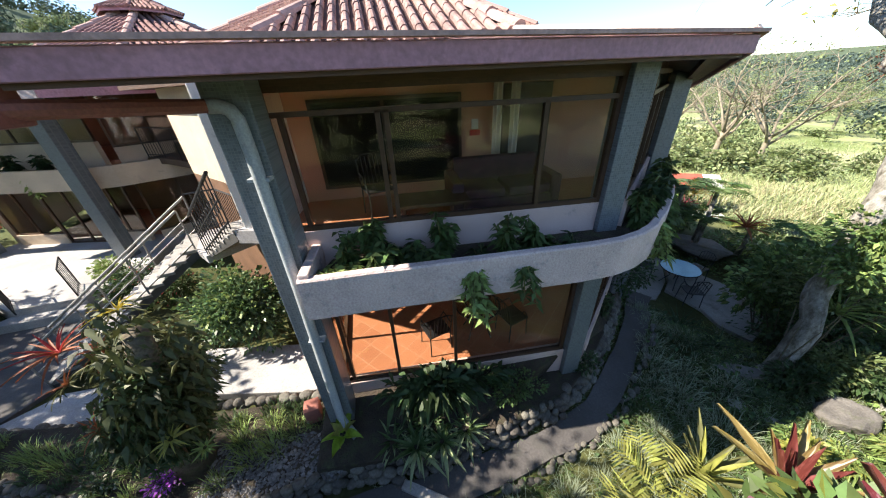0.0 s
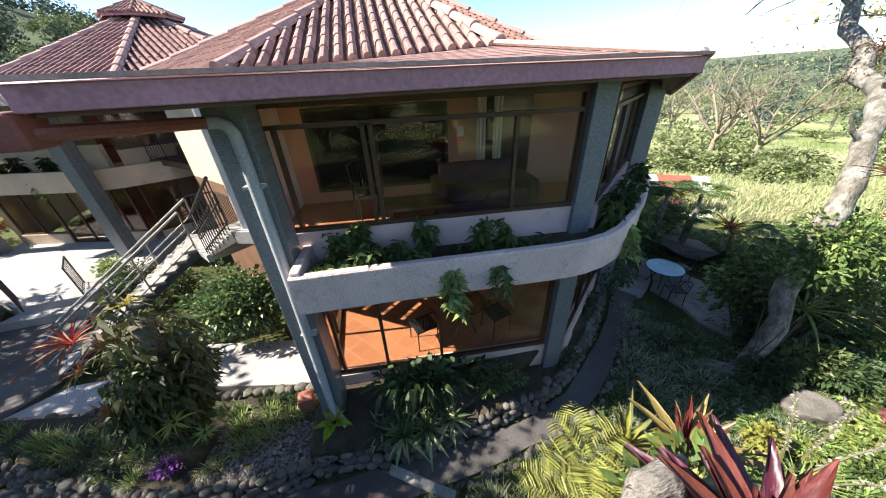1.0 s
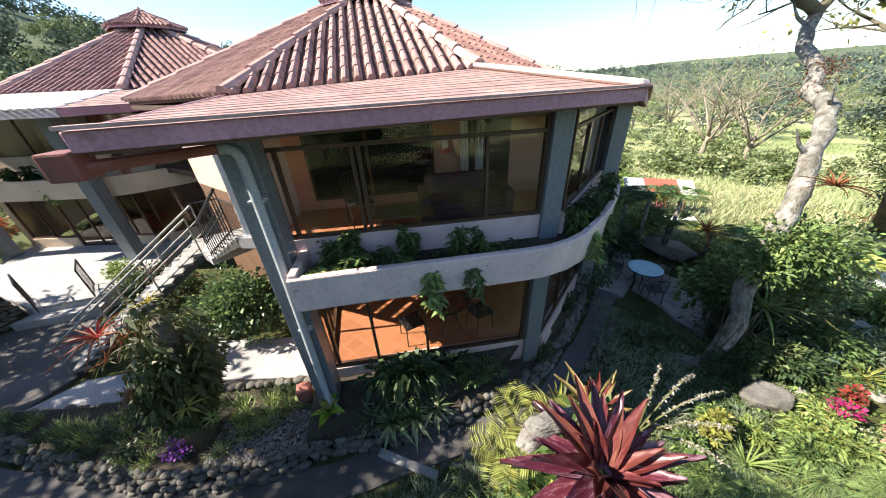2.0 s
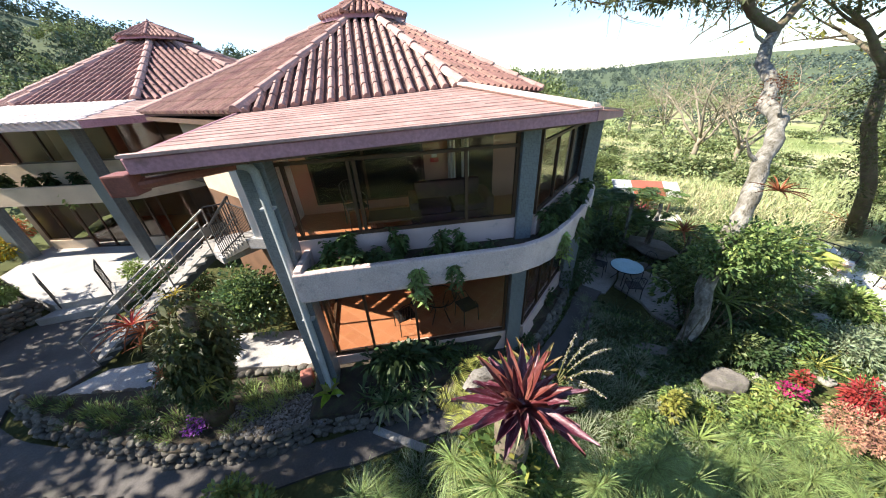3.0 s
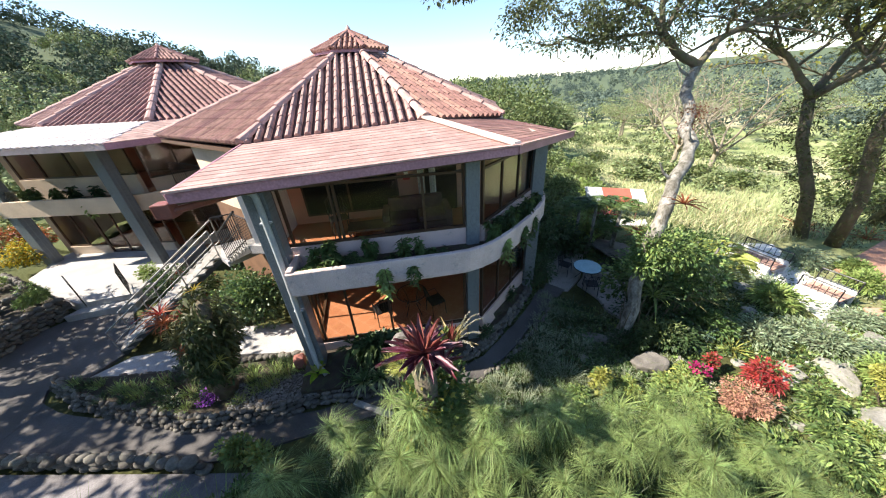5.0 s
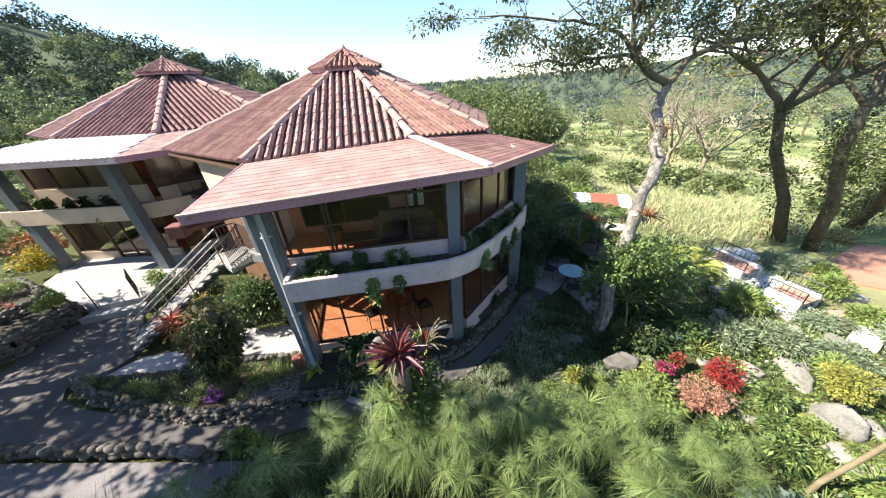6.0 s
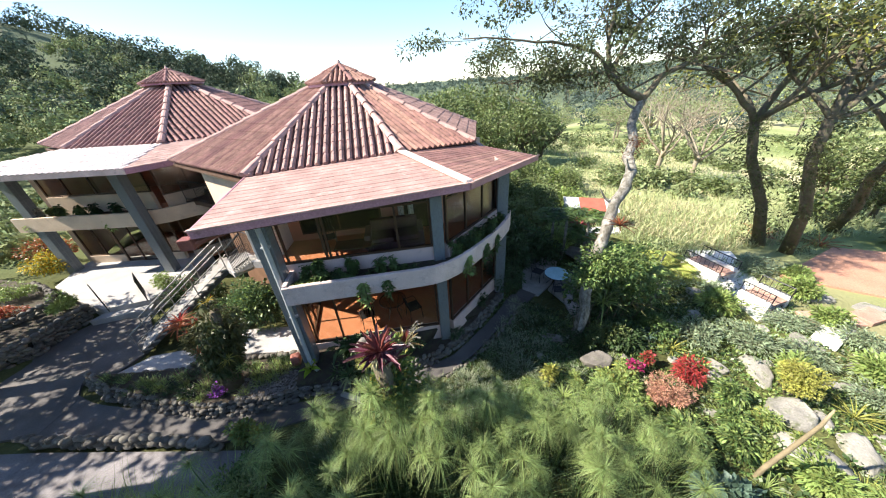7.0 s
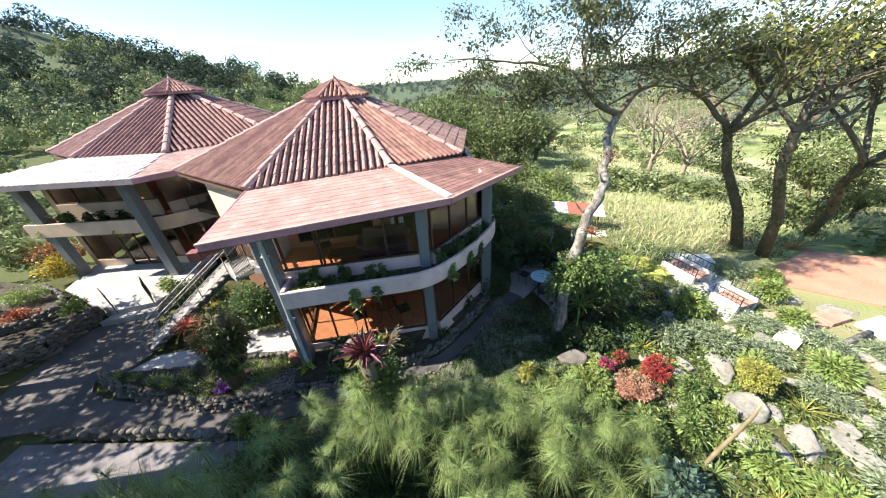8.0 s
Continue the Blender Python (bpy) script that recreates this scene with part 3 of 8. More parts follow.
# ---- windows ----
def window(house, a, b, z0, z1, mulls=(), transom=None, depth=0.07, frame=0.055, name="window", glass=True):
    """A glazed opening in the upright plane through plan points a and b: frame, mullions, panes."""
    a, b = Vector((*a, 0)), Vector((*b, 0))
    d = (b - a).normalized()
    L = (b - a).length
    across = d.cross(Vector((0, 0, 1))) * depth / 2
    ring8 = []
    for s in (1, -1):
        for u0, u1, e in ((0, L, 0), (frame, L - frame, frame)):
            ring8 += [a + d * u + across * s + Vector((0, 0, z)) for u, z in ((u0, z0 + e), (u1, z0 + e), (u1, z1 - e), (u0, z1 - e))]
    ff = []
    for k in range(4):
        k2 = (k + 1) % 4
        ff += [(k, k2, k2 + 4, k + 4), (k + 8, k + 12, k2 + 12, k2 + 8), (k, k + 8, k2 + 8, k2), (k + 4, k2 + 4, k2 + 12, k + 12)]
    bm = bmesh.new()
    vs = [bm.verts.new(v) for v in ring8]
    for f in ff:
        bm.faces.new([vs[i] for i in f])
    bmesh.ops.recalc_face_normals(bm, faces=bm.faces[:])
    win = part(name, bm, M_FRAME_LIT, house)
    out = tuple(d.cross(Vector((0, 0, 1))))
    cuts = [0.0] + [m for m in mulls] + [L]
    zt = transom if transom else z1
    for m in mulls:
        part("mullion", beam(a + d * m + Vector((0, 0, z0 + frame)), a + d * m + Vector((0, 0, zt)), 0.05, depth * 0.9, up=out), M_FRAME_LIT, win)
    if transom:
        part("transom", beam(a + d * frame + Vector((0, 0, transom)), b - d * frame + Vector((0, 0, transom)), depth * 0.9, 0.05), M_FRAME_LIT, win)
    if glass:
        spans = [(cuts[i], cuts[i + 1], z0 + frame, zt - 0.02) for i in range(len(cuts) - 1)]
        if transom:
            spans.append((0, L, transom + 0.025, z1 - frame))
        for s0, s1, q0, q1 in spans:
            p0, p1 = a + d * (s0 + 0.02), a + d * (s1 - 0.02)
            pane = part("pane", beam(p0 + Vector((0, 0, (q0 + q1) / 2)), p1 + Vector((0, 0, (q0 + q1) / 2)), 0.006, q1 - q0), M_GLASS, win)
            pane.visible_shadow = False
    return win


# ---- main house ----
FLOOR_U, FLOOR_L = 2.16, -0.40
house = thing("octagonal_house", (1.5, 5, -1.0), "two-storey octagonal pink house with terracotta tiled roof and planted balcony", "house")
APEX = Vector((1.46, 8.11, 6.93))
HIP_L, HIP_R, HIP_LL = Vector((-0.84, 2.43, 4.42)), Vector((3.49, 2.62, 4.66)), Vector((-5.35, 6.7, 4.36))
HIP_RR = Vector((6.15, 4.6, 4.40))
EAVE_L, EAVE_R, EAVE_B = Vector((-0.56, -0.90, 4.24)), Vector((4.96, 0.07, 4.27)), Vector((8.45, 4.05, 3.78))
BACK = [Vector((7.4, 9.5, 4.4)), Vector((5.0, 13.4, 4.4)), Vector((0.5, 14.2, 4.4)), Vector((-4.0, 11.8, 4.4))]

roof = part("roof", prism([(p.x, p.y) for p in (HIP_LL, HIP_L, HIP_R, HIP_RR, *BACK)], 4.16, 4.26), M_BEAM, house, "terracotta barrel tile roof with pale ridges")
# pale tile on the front facet, its shaded copy on the sides
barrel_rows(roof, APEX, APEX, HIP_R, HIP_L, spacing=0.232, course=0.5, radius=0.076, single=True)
barrel_rows(roof, APEX, APEX, HIP_L, HIP_LL, spacing=0.24, course=0.5, radius=0.078, mat=M_TILE_RED_SHADE)
barrel_rows(roof, APEX, APEX, HIP_RR, HIP_R, spacing=0.24, course=0.5, radius=0.078, mat=M_TILE_RED_SHADE)
ring = [HIP_RR, *BACK, HIP_LL]
for k in range(len(ring) - 1):
    barrel_rows(roof, APEX, APEX, ring[k + 1], ring[k], spacing=0.25, joined=True)
for p in (HIP_LL, HIP_L, HIP_R, HIP_RR, *BACK):
    ridge(roof, p, APEX, radius=0.125)
cap_roof(roof, (1.46, 8.11, 7.22), 1.38, -112, 6.60, mat=M_TILE_RED_SHADE)

skirt = part("skirt_roof", beam(EAVE_L + Vector((0.05, 0.06, -0.14)), EAVE_R + Vector((-0.05, 0.06, -0.14)), 0.05, 0.05), M_BEAM, house, "low veranda roof of pink flat tiles")
flat_courses(skirt, HIP_L + Vector((0, 0, -0.02)), HIP_R + Vector((0, 0, -0.02)), EAVE_R, EAVE_L)
flat_courses(skirt, HIP_R + Vector((0, 0, -0.02)), HIP_RR + Vector((0, 0, -0.1)), EAVE_B, EAVE_R, courses=15, mat=M_TILE_RED_SHADE)
part("hip_band", beam(EAVE_R + Vector((0, 0, 0.06)), HIP_R + Vector((-0.02, 0, 0.04)), 0.24, 0.08, bevel=0.03), M_MORTAR, skirt, "pale mortar hip band")


def fascia(a, b, h=0.15, drop=0.0):
    a, b = Vector(a), Vector(b)
    z = Vector((0, 0, -h / 2 + 0.015 - drop))
    part("fascia", beam(a + z, b + z, 0.045, h, bevel=0.006), M_FASCIA, house, "mauve painted fascia board")


fascia(EAVE_L, EAVE_R)
fascia(EAVE_R + Vector((0.02, 0.02, 0)), EAVE_B)
fascia(EAVE_B, HIP_RR + Vector((0, 0, -0.1)), 0.16)
fascia(EAVE_L + Vector((-0.02, 0.03, 0)), HIP_L + Vector((-0.02, 0, 0)), 0.16)
# drip edge of the tiles over the fascia
part("tile_edge", beam(EAVE_L + Vector((0, -0.03, 0.045)), EAVE_R + Vector((0.02, -0.03, 0.045)), 0.09, 0.03), M_RIDGE, house)
part("tile_edge", beam(EAVE_R + Vector((0.03, -0.02, 0.045)), EAVE_B + Vector((0.02, 0, 0.045)), 0.08, 0.03), M_RIDGE, house)
# eave purlins and rafters under the veranda roof
for f in (0.1, 0.26, 0.42, 0.58, 0.74, 0.9):
    p, q = EAVE_R.lerp(HIP_R, f), EAVE_B.lerp(HIP_RR, f)
    part("purlin", beam(p + Vector((0, 0, -0.13)), q + Vector((0, 0, -0.13)), 0.07, 0.09), M_BEAM, house)
for f in (0.15, 0.4, 0.65, 0.9):
    p, q = EAVE_L.lerp(HIP_L, f), EAVE_R.lerp(HIP_R, f)
    part("purlin", beam(p + Vector((0, 0, -0.13)), q + Vector((0, 0, -0.13)), 0.07, 0.09), M_BEAM, house)
part("soffit", prism([(-0.5, -0.7), (4.9, 0.2), (3.6, 2.6), (-0.75, 2.4)], [4.09, 4.14, 4.4, 4.2], [4.11, 4.16, 4.42, 4.22]), M_BEAM, house)


def column(x0, x1, y0, y1, z0, z1, taper=0.0):
    col = part("column", prism([(x0, y0), (x1, y0), (x1, y1), (x0, y1)], z0, z1, bevel=0.012), M_COLUMN, house, "column clad in small blue-grey mosaic tiles")
    me = col.data
    me.materials.append(M_COLUMN_SIDE)
    for p in me.polygons:
        if abs(p.normal.x) > 0.8:
            p.material_index = 1
    return col


column(-0.13, 0.24, 0.12, 0.45, -1.2, 4.12)
column(4.02, 4.32, 0.42, 0.72, -1.2, 4.15)
column(6.42, 6.78, 2.42, 2.86, -1.4, 4.02)
# down pipe on the column, fed by the long gutter pipe
part("gutter_pipe", tube([(-0.62, -0.88, 3.99), (-0.34, -0.42, 3.96), (-0.06, 0.04, 3.93)], 0.055, 10), M_GUTTER, house, "red-brown horizontal gutter pipe")
part("gutter_box", box(-0.80, -0.56, -0.96, -0.74, 3.90, 4.12, 0.02), M_GUTTER, house, "dark red gutter box at the roof corner")
part("down_pipe", tube([(-0.06, 0.04, 3.93), (0.03, 0.04, 3.925), (0.10, 0.04, 3.89), (0.135, 0.04, 3.82), (0.14, 0.045, 3.55), (0.13, 0.05, 2.2), (0.10, 0.05, 0.6), (0.08, 0.05, -0.45), (0.16, -0.02, -0.60), (0.30, -0.16, -0.70)], 0.058, 12), M_PIPE, house, "grey drain pipe with an elbow", smooth=True)
for z in (3.3, 1.2):
    part("pipe_clip", beam((0.03, 0.10, z), (0.23, 0.10, z), 0.16, 0.03), M_PIPE, house)

# upper storey, front
part("wall", box(0.12, 4.02, 0.50, 0.66, 1.72, 2.53, 0.008), M_STUCCO, house, "pale pink stucco parapet under the window")
part("window_head", box(0.12, 4.02, 0.50, 0.62, 4.05, 4.2), M_BEAM, house)
window(house, (0.14, 0.545), (4.02, 0.545), 2.53, 4.05, mulls=(0.16, 1.12, 1.21, 2.98), transom=3.80)
# upper storey, right facet
R0, R1 = Vector((4.40, 0.56)), Vector((6.45, 2.60))
part("wall", beam((R0.x, R0.y, 2.12), (R1.x, R1.y, 2.12), 0.16, 0.82), M_STUCCO, house)
window(house, tuple(R0), tuple(R1), 2.53, 4.05, mulls=(0.95, 1.9), transom=3.8)
# right rear wall and the closed back
part("wall", beam((6.7, 2.8, 1.35), (6.9, 6.8, 1.35), 0.2, 5.2), M_STUCCO, house)
part("wall", beam((6.9, 6.8, 1.45), (4.6, 11.6, 1.45), 0.2, 5.4), M_STUCCO, house)
part("wall", beam((4.6, 11.6, 1.45), (-2.6, 11.8, 1.45), 0.2, 5.4), M_STUCCO, house)
part("wall", beam((-2.6, 11.8, 1.45), (-4.25, 6.4, 1.45), 0.2, 5.4), M_STUCCO, house)
# left facet wall with its door to the landing, white corner pillar
# tan instead of pink stucco: the eave shade is put into the colour
part("wall", beam((-4.2, 6.35, 3.15), (-1.35, 3.62, 3.15), 0.2, 2.2), M_CREAM, house, "stucco side wall toned tan for the shade of the eaves")
part("wall", beam((-1.35, 3.62, 4.05), (-0.45, 2.75, 4.05), 0.2, 0.4), M_STUCCO, house)
part("wall", beam((-4.2, 6.35, 0.5), (-0.45, 2.75, 0.5), 0.2, 3.2), M_ROOM_UNLIT, house)
part("pillar", box(-1.08, -0.82, 1.72, 1.96, 2.06, 4.2, 0.02), M_WHITE, house, "white painted corner pillar in the sun")
part("door", beam((-1.32, 3.58, 3.0), (-0.5, 2.8, 3.0), 0.05, 1.7), M_FRAME, house)

# floors, ceilings and rooms behind the glass
room_plan = [(0.16, 0.60), (4.1, 0.60), (6.5, 2.7), (6.6, 5.2), (-0.3, 5.2), (-0.45, 1.8), (0.10, 0.64)]
part("upper_floor", prism(room_plan, 1.74, FLOOR_U), M_FLOOR, house, "orange terracotta tile floor")
part("lower_floor", prism([(x, y) for x, y in room_plan], -0.9, FLOOR_L), M_FLOOR, house, "orange terracotta tile floor")
part("room_ceiling", prism(room_plan, 4.10, 4.14), M_CEIL, house)
part("lower_ceiling", prism(room_plan, 1.68, 1.735), M_CEIL, house)
part("room_wall", box(-0.2, 6.6, 4.6, 4.75, FLOOR_L, 1.74), M_ROOM, house)
part("room_wall", box(-0.36, 6.3, 2.70, 2.82, FLOOR_U, 4.10), M_ROOM, house, "salmon painted inner wall")
dark = part("inner_window", box(0.05, 2.60, 2.64, 2.695, 2.38, 3.86, 0.01), M_FRAME, house, "interior window in the salmon wall, panes coloured for the dark room beyond")
# matt near-black panes: the unlit room beyond is painted, not built
M_DARK_RECESS = material("dark_recess", (0.010, 0.010, 0.011), 0.6, var=0.2, fine=3, bump=0.0, spec=0.03)
part("pane", box(0.11, 1.22, 2.632, 2.638, 2.44, 3.80), M_DARK_RECESS, dark)
part("pane", box(1.28, 2.54, 2.632, 2.638, 2.44, 3.80), M_DARK_RECESS, dark)
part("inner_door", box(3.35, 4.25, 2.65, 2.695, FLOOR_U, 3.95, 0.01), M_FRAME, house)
part("room_wall", box(2.6, 6.4, 4.5, 4.58, FLOOR_L, 1.70), M_ROOM_UNLIT, house)
# glazed left side of both rooms lets the sun in
window(house, (0.08, 0.68), (-0.42, 1.75), 2.53, 4.05, mulls=(0.6,))
part("room_wall", beam((-0.42, 1.85, 3.13), (-0.38, 2.7, 3.13), 0.12, 1.94), M_WHITE, house)
window(house, (0.06, 0.68), (-0.30, 4.5), FLOOR_L + 0.03, 1.70, mulls=(0.95, 1.9, 2.85))

# lower storey
part("wall", box(0.12, 4.02, 0.52, 0.70, -1.2, -0.33, 0.008), M_STUCCO, house, "pink stucco base wall")
window(house, (0.14, 0.575), (4.0, 0.575), -0.33, 1.72, mulls=(0.14, 0.90, 1.88))
part("wall", beam((4.40, 0.60, -0.75), (6.45, 2.65, -0.75), 0.16, 0.9), M_STUCCO, house)
window(house, (4.42, 0.62), (6.43, 2.63), -0.33, 1.72, mulls=(0.95, 1.9))

# planter balcony: outer wall, soil
OUT = [(0.25, -0.24), (1.0, -0.22), (2.2, -0.21), (3.55, -0.20), (3.95, -0.17), (4.3, -0.07), (4.62, 0.09), (5.15, 0.50), (5.8, 1.10), (6.35, 1.70), (6.78, 2.25), (7.02, 2.75), (7.08, 3.2)]
INN = []
for i, p in enumerate(OUT):
    a, b = Vector(OUT[max(i - 1, 0)]), Vector(OUT[min(i + 1, len(OUT) - 1)])
    d = (b - a).normalized()
    INN.append((p[0] - d.y * 0.11, p[1] + d.x * 0.11))
verts, faces = [], []
for (ox, oy), (ix, iy) in zip(OUT, INN):
    j = 0.008 * noise.noise(Vector((ox * 3, oy * 3, 0)))
    bx, by = ox + (ix - ox) * 0.9, oy + (iy - oy) * 0.9
    verts += [(ox + (ix - ox) * 0.15, oy + (iy - oy) * 0.15, 2.31 + j), (ix - (ix - ox) * 0.15, iy - (iy - oy) * 0.15, 2.31 + j), (ix, iy, 2.29), (ix, iy, 1.74), (bx, by, 1.74), (ox, oy, 1.80), (ox, oy, 2.29)]
for i in range(len(OUT) - 1):
    a, b = i * 7, (i + 1) * 7
    faces += [(a + k, a + (k + 1) % 7, b + (k + 1) % 7, b + k) for k in range(7)]
faces += [tuple(range(7)), tuple((len(OUT) - 1) * 7 + k for k in range(6, -1, -1))]
bm = bmesh.new()
vs = [bm.verts.new(v) for v in verts]
for f in faces:
    bm.faces.new([vs[i] for i in f])
bmesh.ops.recalc_face_normals(bm, faces=bm.faces[:])
part("planter", bm, M_PLANTER, house, "rough pink plaster planter balcony running round the upper floor", smooth=False)
part("planter_end", box(0.26, 0.37, -0.20, 0.5, 1.76, 2.36, 0.02), M_PLANTER, house)
soil = INN + [(6.75, 3.1), (6.45, 2.5), (4.4, 0.52), (4.05, 0.5), (0.46, 0.5)]
part("planter_soil", prism(soil, 1.76, 2.12), M_SOIL, house, "dark planting soil")
part("planter_base", prism([(x, y) for x, y in INN] + [(6.75, 3.1), (6.45, 2.5), (4.4, 0.58), (4.05, 0.56), (0.46, 0.56)], 1.70, 1.75), M_PLANTER, house)

# ---- second house ----
U2, N2 = Vector((0.986, -0.167, 0)), Vector((-0.167, -0.986, 0))
H0 = Vector((-7.44, 9.74, 0))


def at2(u, d, z):
    return H0 + U2 * u + N2 * d + Vector((0, 0, z))


house_b = thing("octagonal_house", (-9.6, 15, -0.8), "second octagonal house with tiled roof, brown glazing and balcony planter", "house")
AP2 = Vector((-9.75, 16.5, 7.62))
C8 = [AP2 + Vector((7.1 * math.cos(radians(-71 + 45 * k)), 7.1 * math.sin(radians(-71 + 45 * k)), -2.92)) for k in range(8)]
C8[0] = Vector((-7.44, 9.74, 4.70))
C8[7] = Vector((-12.1, 10.5, 4.72))
roof_b = part("roof", prism([(p.x, p.y) for p in C8], 4.4, 4.5), M_BEAM, house_b, "dark red barrel tile roof with pale ridges")
for k in range(8):
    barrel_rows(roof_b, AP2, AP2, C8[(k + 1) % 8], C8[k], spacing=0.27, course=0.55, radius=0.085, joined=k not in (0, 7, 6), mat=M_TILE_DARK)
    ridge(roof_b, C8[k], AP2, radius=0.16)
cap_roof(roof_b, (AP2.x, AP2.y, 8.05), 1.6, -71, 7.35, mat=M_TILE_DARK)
skirt_b = part("skirt_roof", beam(at2(-6.5, 2.9, 4.2), at2(1.0, 2.9, 4.2), 0.05, 0.05), M_BEAM, house_b, "low veranda roof of pale sunlit flat tiles")
EB_L, EB_R = at2(-7.3, 3.25, 4.30), at2(1.15, 3.25, 4.28)
barrel_rows(skirt_b, C8[7] + Vector((-0.3, 0.1, 0)), C8[0], EB_R, EB_L, spacing=0.25, course=0.55, radius=0.08, rise=0.55, mat=M_SUNLIT_TILE)
flat_courses(skirt_b, C8[0], C8[1], Vector((-3.7, 9.6, 4.28)), EB_R, courses=10, mat=M_TILE)


def trim_b(name, geo, mat, label=""):
    return part(name, geo, mat, house_b, label)


for a, b in ((EB_L, EB_R), (EB_R, Vector((-3.7, 9.6, 4.28)))):
    trim_b("fascia", beam(a + Vector((0, 0, -0.1)), b + Vector((0, 0, -0.1)), 0.05, 0.2), M_FASCIA if a is EB_R else M_PLANTER)
trim_b("soffit", prism([tuple(at2(-7.2, 3.1, 0))[:2], tuple(at2(1.0, 3.1, 0))[:2], (C8[0].x, C8[0].y), (C8[7].x, C8[7].y)], 4.12, 4.16), M_BEAM)
D2 = 1.25


def wall_b(u0, u1, z0, z1, mat=M_CREAM, d=D2, t=0.16, label=""):
    a, b = at2(u0, d, (z0 + z1) / 2), at2(u1, d, (z0 + z1) / 2)
    trim_b("wall", beam(a, b, t, z1 - z0), mat, label)


def col_b(u, d=2.62, w=0.42, dp=0.4, z0=-0.9, z1=4.2):
    a, b = at2(u - w / 2, d, 0), at2(u + w / 2, d, 0)
    pts = [a, b, b - N2 * dp, a - N2 * dp]
    trim_b("column", prism([(p.x, p.y) for p in pts], z0, z1, bevel=0.012), M_COLUMN, "column clad in small blue-grey mosaic tiles")


col_b(-0.25)
col_b(-5.75, d=2.2)
wall_b(-5.55, -0.45, 1.55, 2.82)
window(house_b, tuple(at2(-5.55, D2, 0))[:2], tuple(at2(-0.45, D2, 0))[:2], 2.82, 4.15, mulls=(1.2, 2.5, 3.8))
wall_b(-5.55, -3.65, -0.85, -0.35)
wall_b(-1.75, -0.45, -0.85, -0.35)
window(house_b, tuple(at2(-5.55, D2, 0))[:2], tuple(at2(-3.65, D2, 0))[:2], -0.35, 1.55, mulls=(0.95,))
window(house_b, tuple(at2(-3.65, D2, 0))[:2], tuple(at2(-1.75, D2, 0))[:2], -0.76, 1.55, mulls=(0.9,), name="glass_door")
window(house_b, tuple(at2(-1.75, D2, 0))[:2], tuple(at2(-0.45, D2, 0))[:2], -0.35, 1.55, mulls=(0.65,))
# balcony planter of the second house
PB = [at2(-6.6, D2 + 1.0, 0), at2(-3.0, D2 + 1.0, 0), at2(-0.5, D2 + 0.95, 0), at2(0.3, D2 + 0.6, 0), at2(1.3, D2 - 0.3, 0), at2(2.2, D2 - 1.3, 0), at2(3.0, D2 - 2.3, 0)]
PI = [at2(-6.6, D2 + 0.88, 0), at2(-3.0, D2 + 0.88, 0), at2(-0.55, D2 + 0.83, 0), at2(0.22, D2 + 0.5, 0), at2(1.2, D2 - 0.38, 0), at2(2.1, D2 - 1.38, 0), at2(2.9, D2 - 2.38, 0)]
trim_b("planter", prism([(p.x, p.y) for p in PB + PI[::-1]], 1.52, 2.18), M_CREAM, "cream plaster planter balcony with trailing plants")
trim_b("planter_soil", prism([(p.x, p.y) for p in PI] + [tuple(at2(2.3, D2 - 2.4, 0))[:2], tuple(at2(0.0, D2, 0))[:2], tuple(at2(-6.6, D2, 0))[:2]], 1.54, 2.02), M_SOIL)
# right facet of the second house: glazing above and below
RB0, RB1 = at2(-0.1, D2 - 0.1, 0), at2(2.0, D2 - 2.6, 0)
for z0, z1 in ((1.55, 2.6), (-0.85, -0.4)):
    trim_b("wall", beam(RB0 + Vector((0, 0, (z0 + z1) / 2)), RB1 + Vector((0, 0, (z0 + z1) / 2)), 0.16, z1 - z0), M_CREAM)
window(house_b, (RB0.x, RB0.y), (RB1.x, RB1.y), 2.6, 4.15, mulls=(1.1, 2.2))
window(house_b, (RB0.x, RB0.y), (RB1.x, RB1.y), -0.4, 1.55, mulls=(1.1, 2.2))
# its rooms and closed back
plan_b = [tuple(at2(-5.6, D2 - 0.1, 0))[:2], tuple(at2(-0.3, D2 - 0.1, 0))[:2], tuple(at2(1.9, D2 - 2.6, 0))[:2], tuple(at2(1.9, D2 - 6, 0))[:2], tuple(at2(-5.6, D2 - 6, 0))[:2]]
trim_b("upper_floor", prism(plan_b, 1.6, 2.2), M_FLOOR)
trim_b("lower_floor", prism(plan_b, -1.1, -0.78), M_FLOOR)
# ceiling and inner walls coloured dark so the room looks unlit
trim_b("room_ceiling", prism(plan_b, 4.16, 4.2), M_ROOM_UNLIT)
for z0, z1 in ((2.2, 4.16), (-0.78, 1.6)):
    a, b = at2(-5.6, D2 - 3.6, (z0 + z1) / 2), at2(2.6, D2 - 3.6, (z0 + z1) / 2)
    trim_b("room_wall", beam(a, b, 0.15, z1 - z0), M_ROOM_UNLIT)
a, b = at2(-6.0, D2 - 0.2, 1.7), at2(-8.0, D2 - 4.0, 1.7)
trim_b("wall", beam(a, b, 0.2, 5.2), M_CREAM)
a2, b2 = at2(2.2, D2 - 2.8, 1.7), at2(3.5, D2 - 8.0, 1.7)
trim_b("wall", beam(a2, b2, 0.2, 5.2), M_CREAM)
trim_b("wall", beam(b2, at2(-3.5, D2 - 12.5, 1.7), 0.2, 5.2), M_CREAM)
trim_b("wall", beam(at2(-3.5, D2 - 12.5, 1.7), b, 0.2, 5.2), M_CREAM)

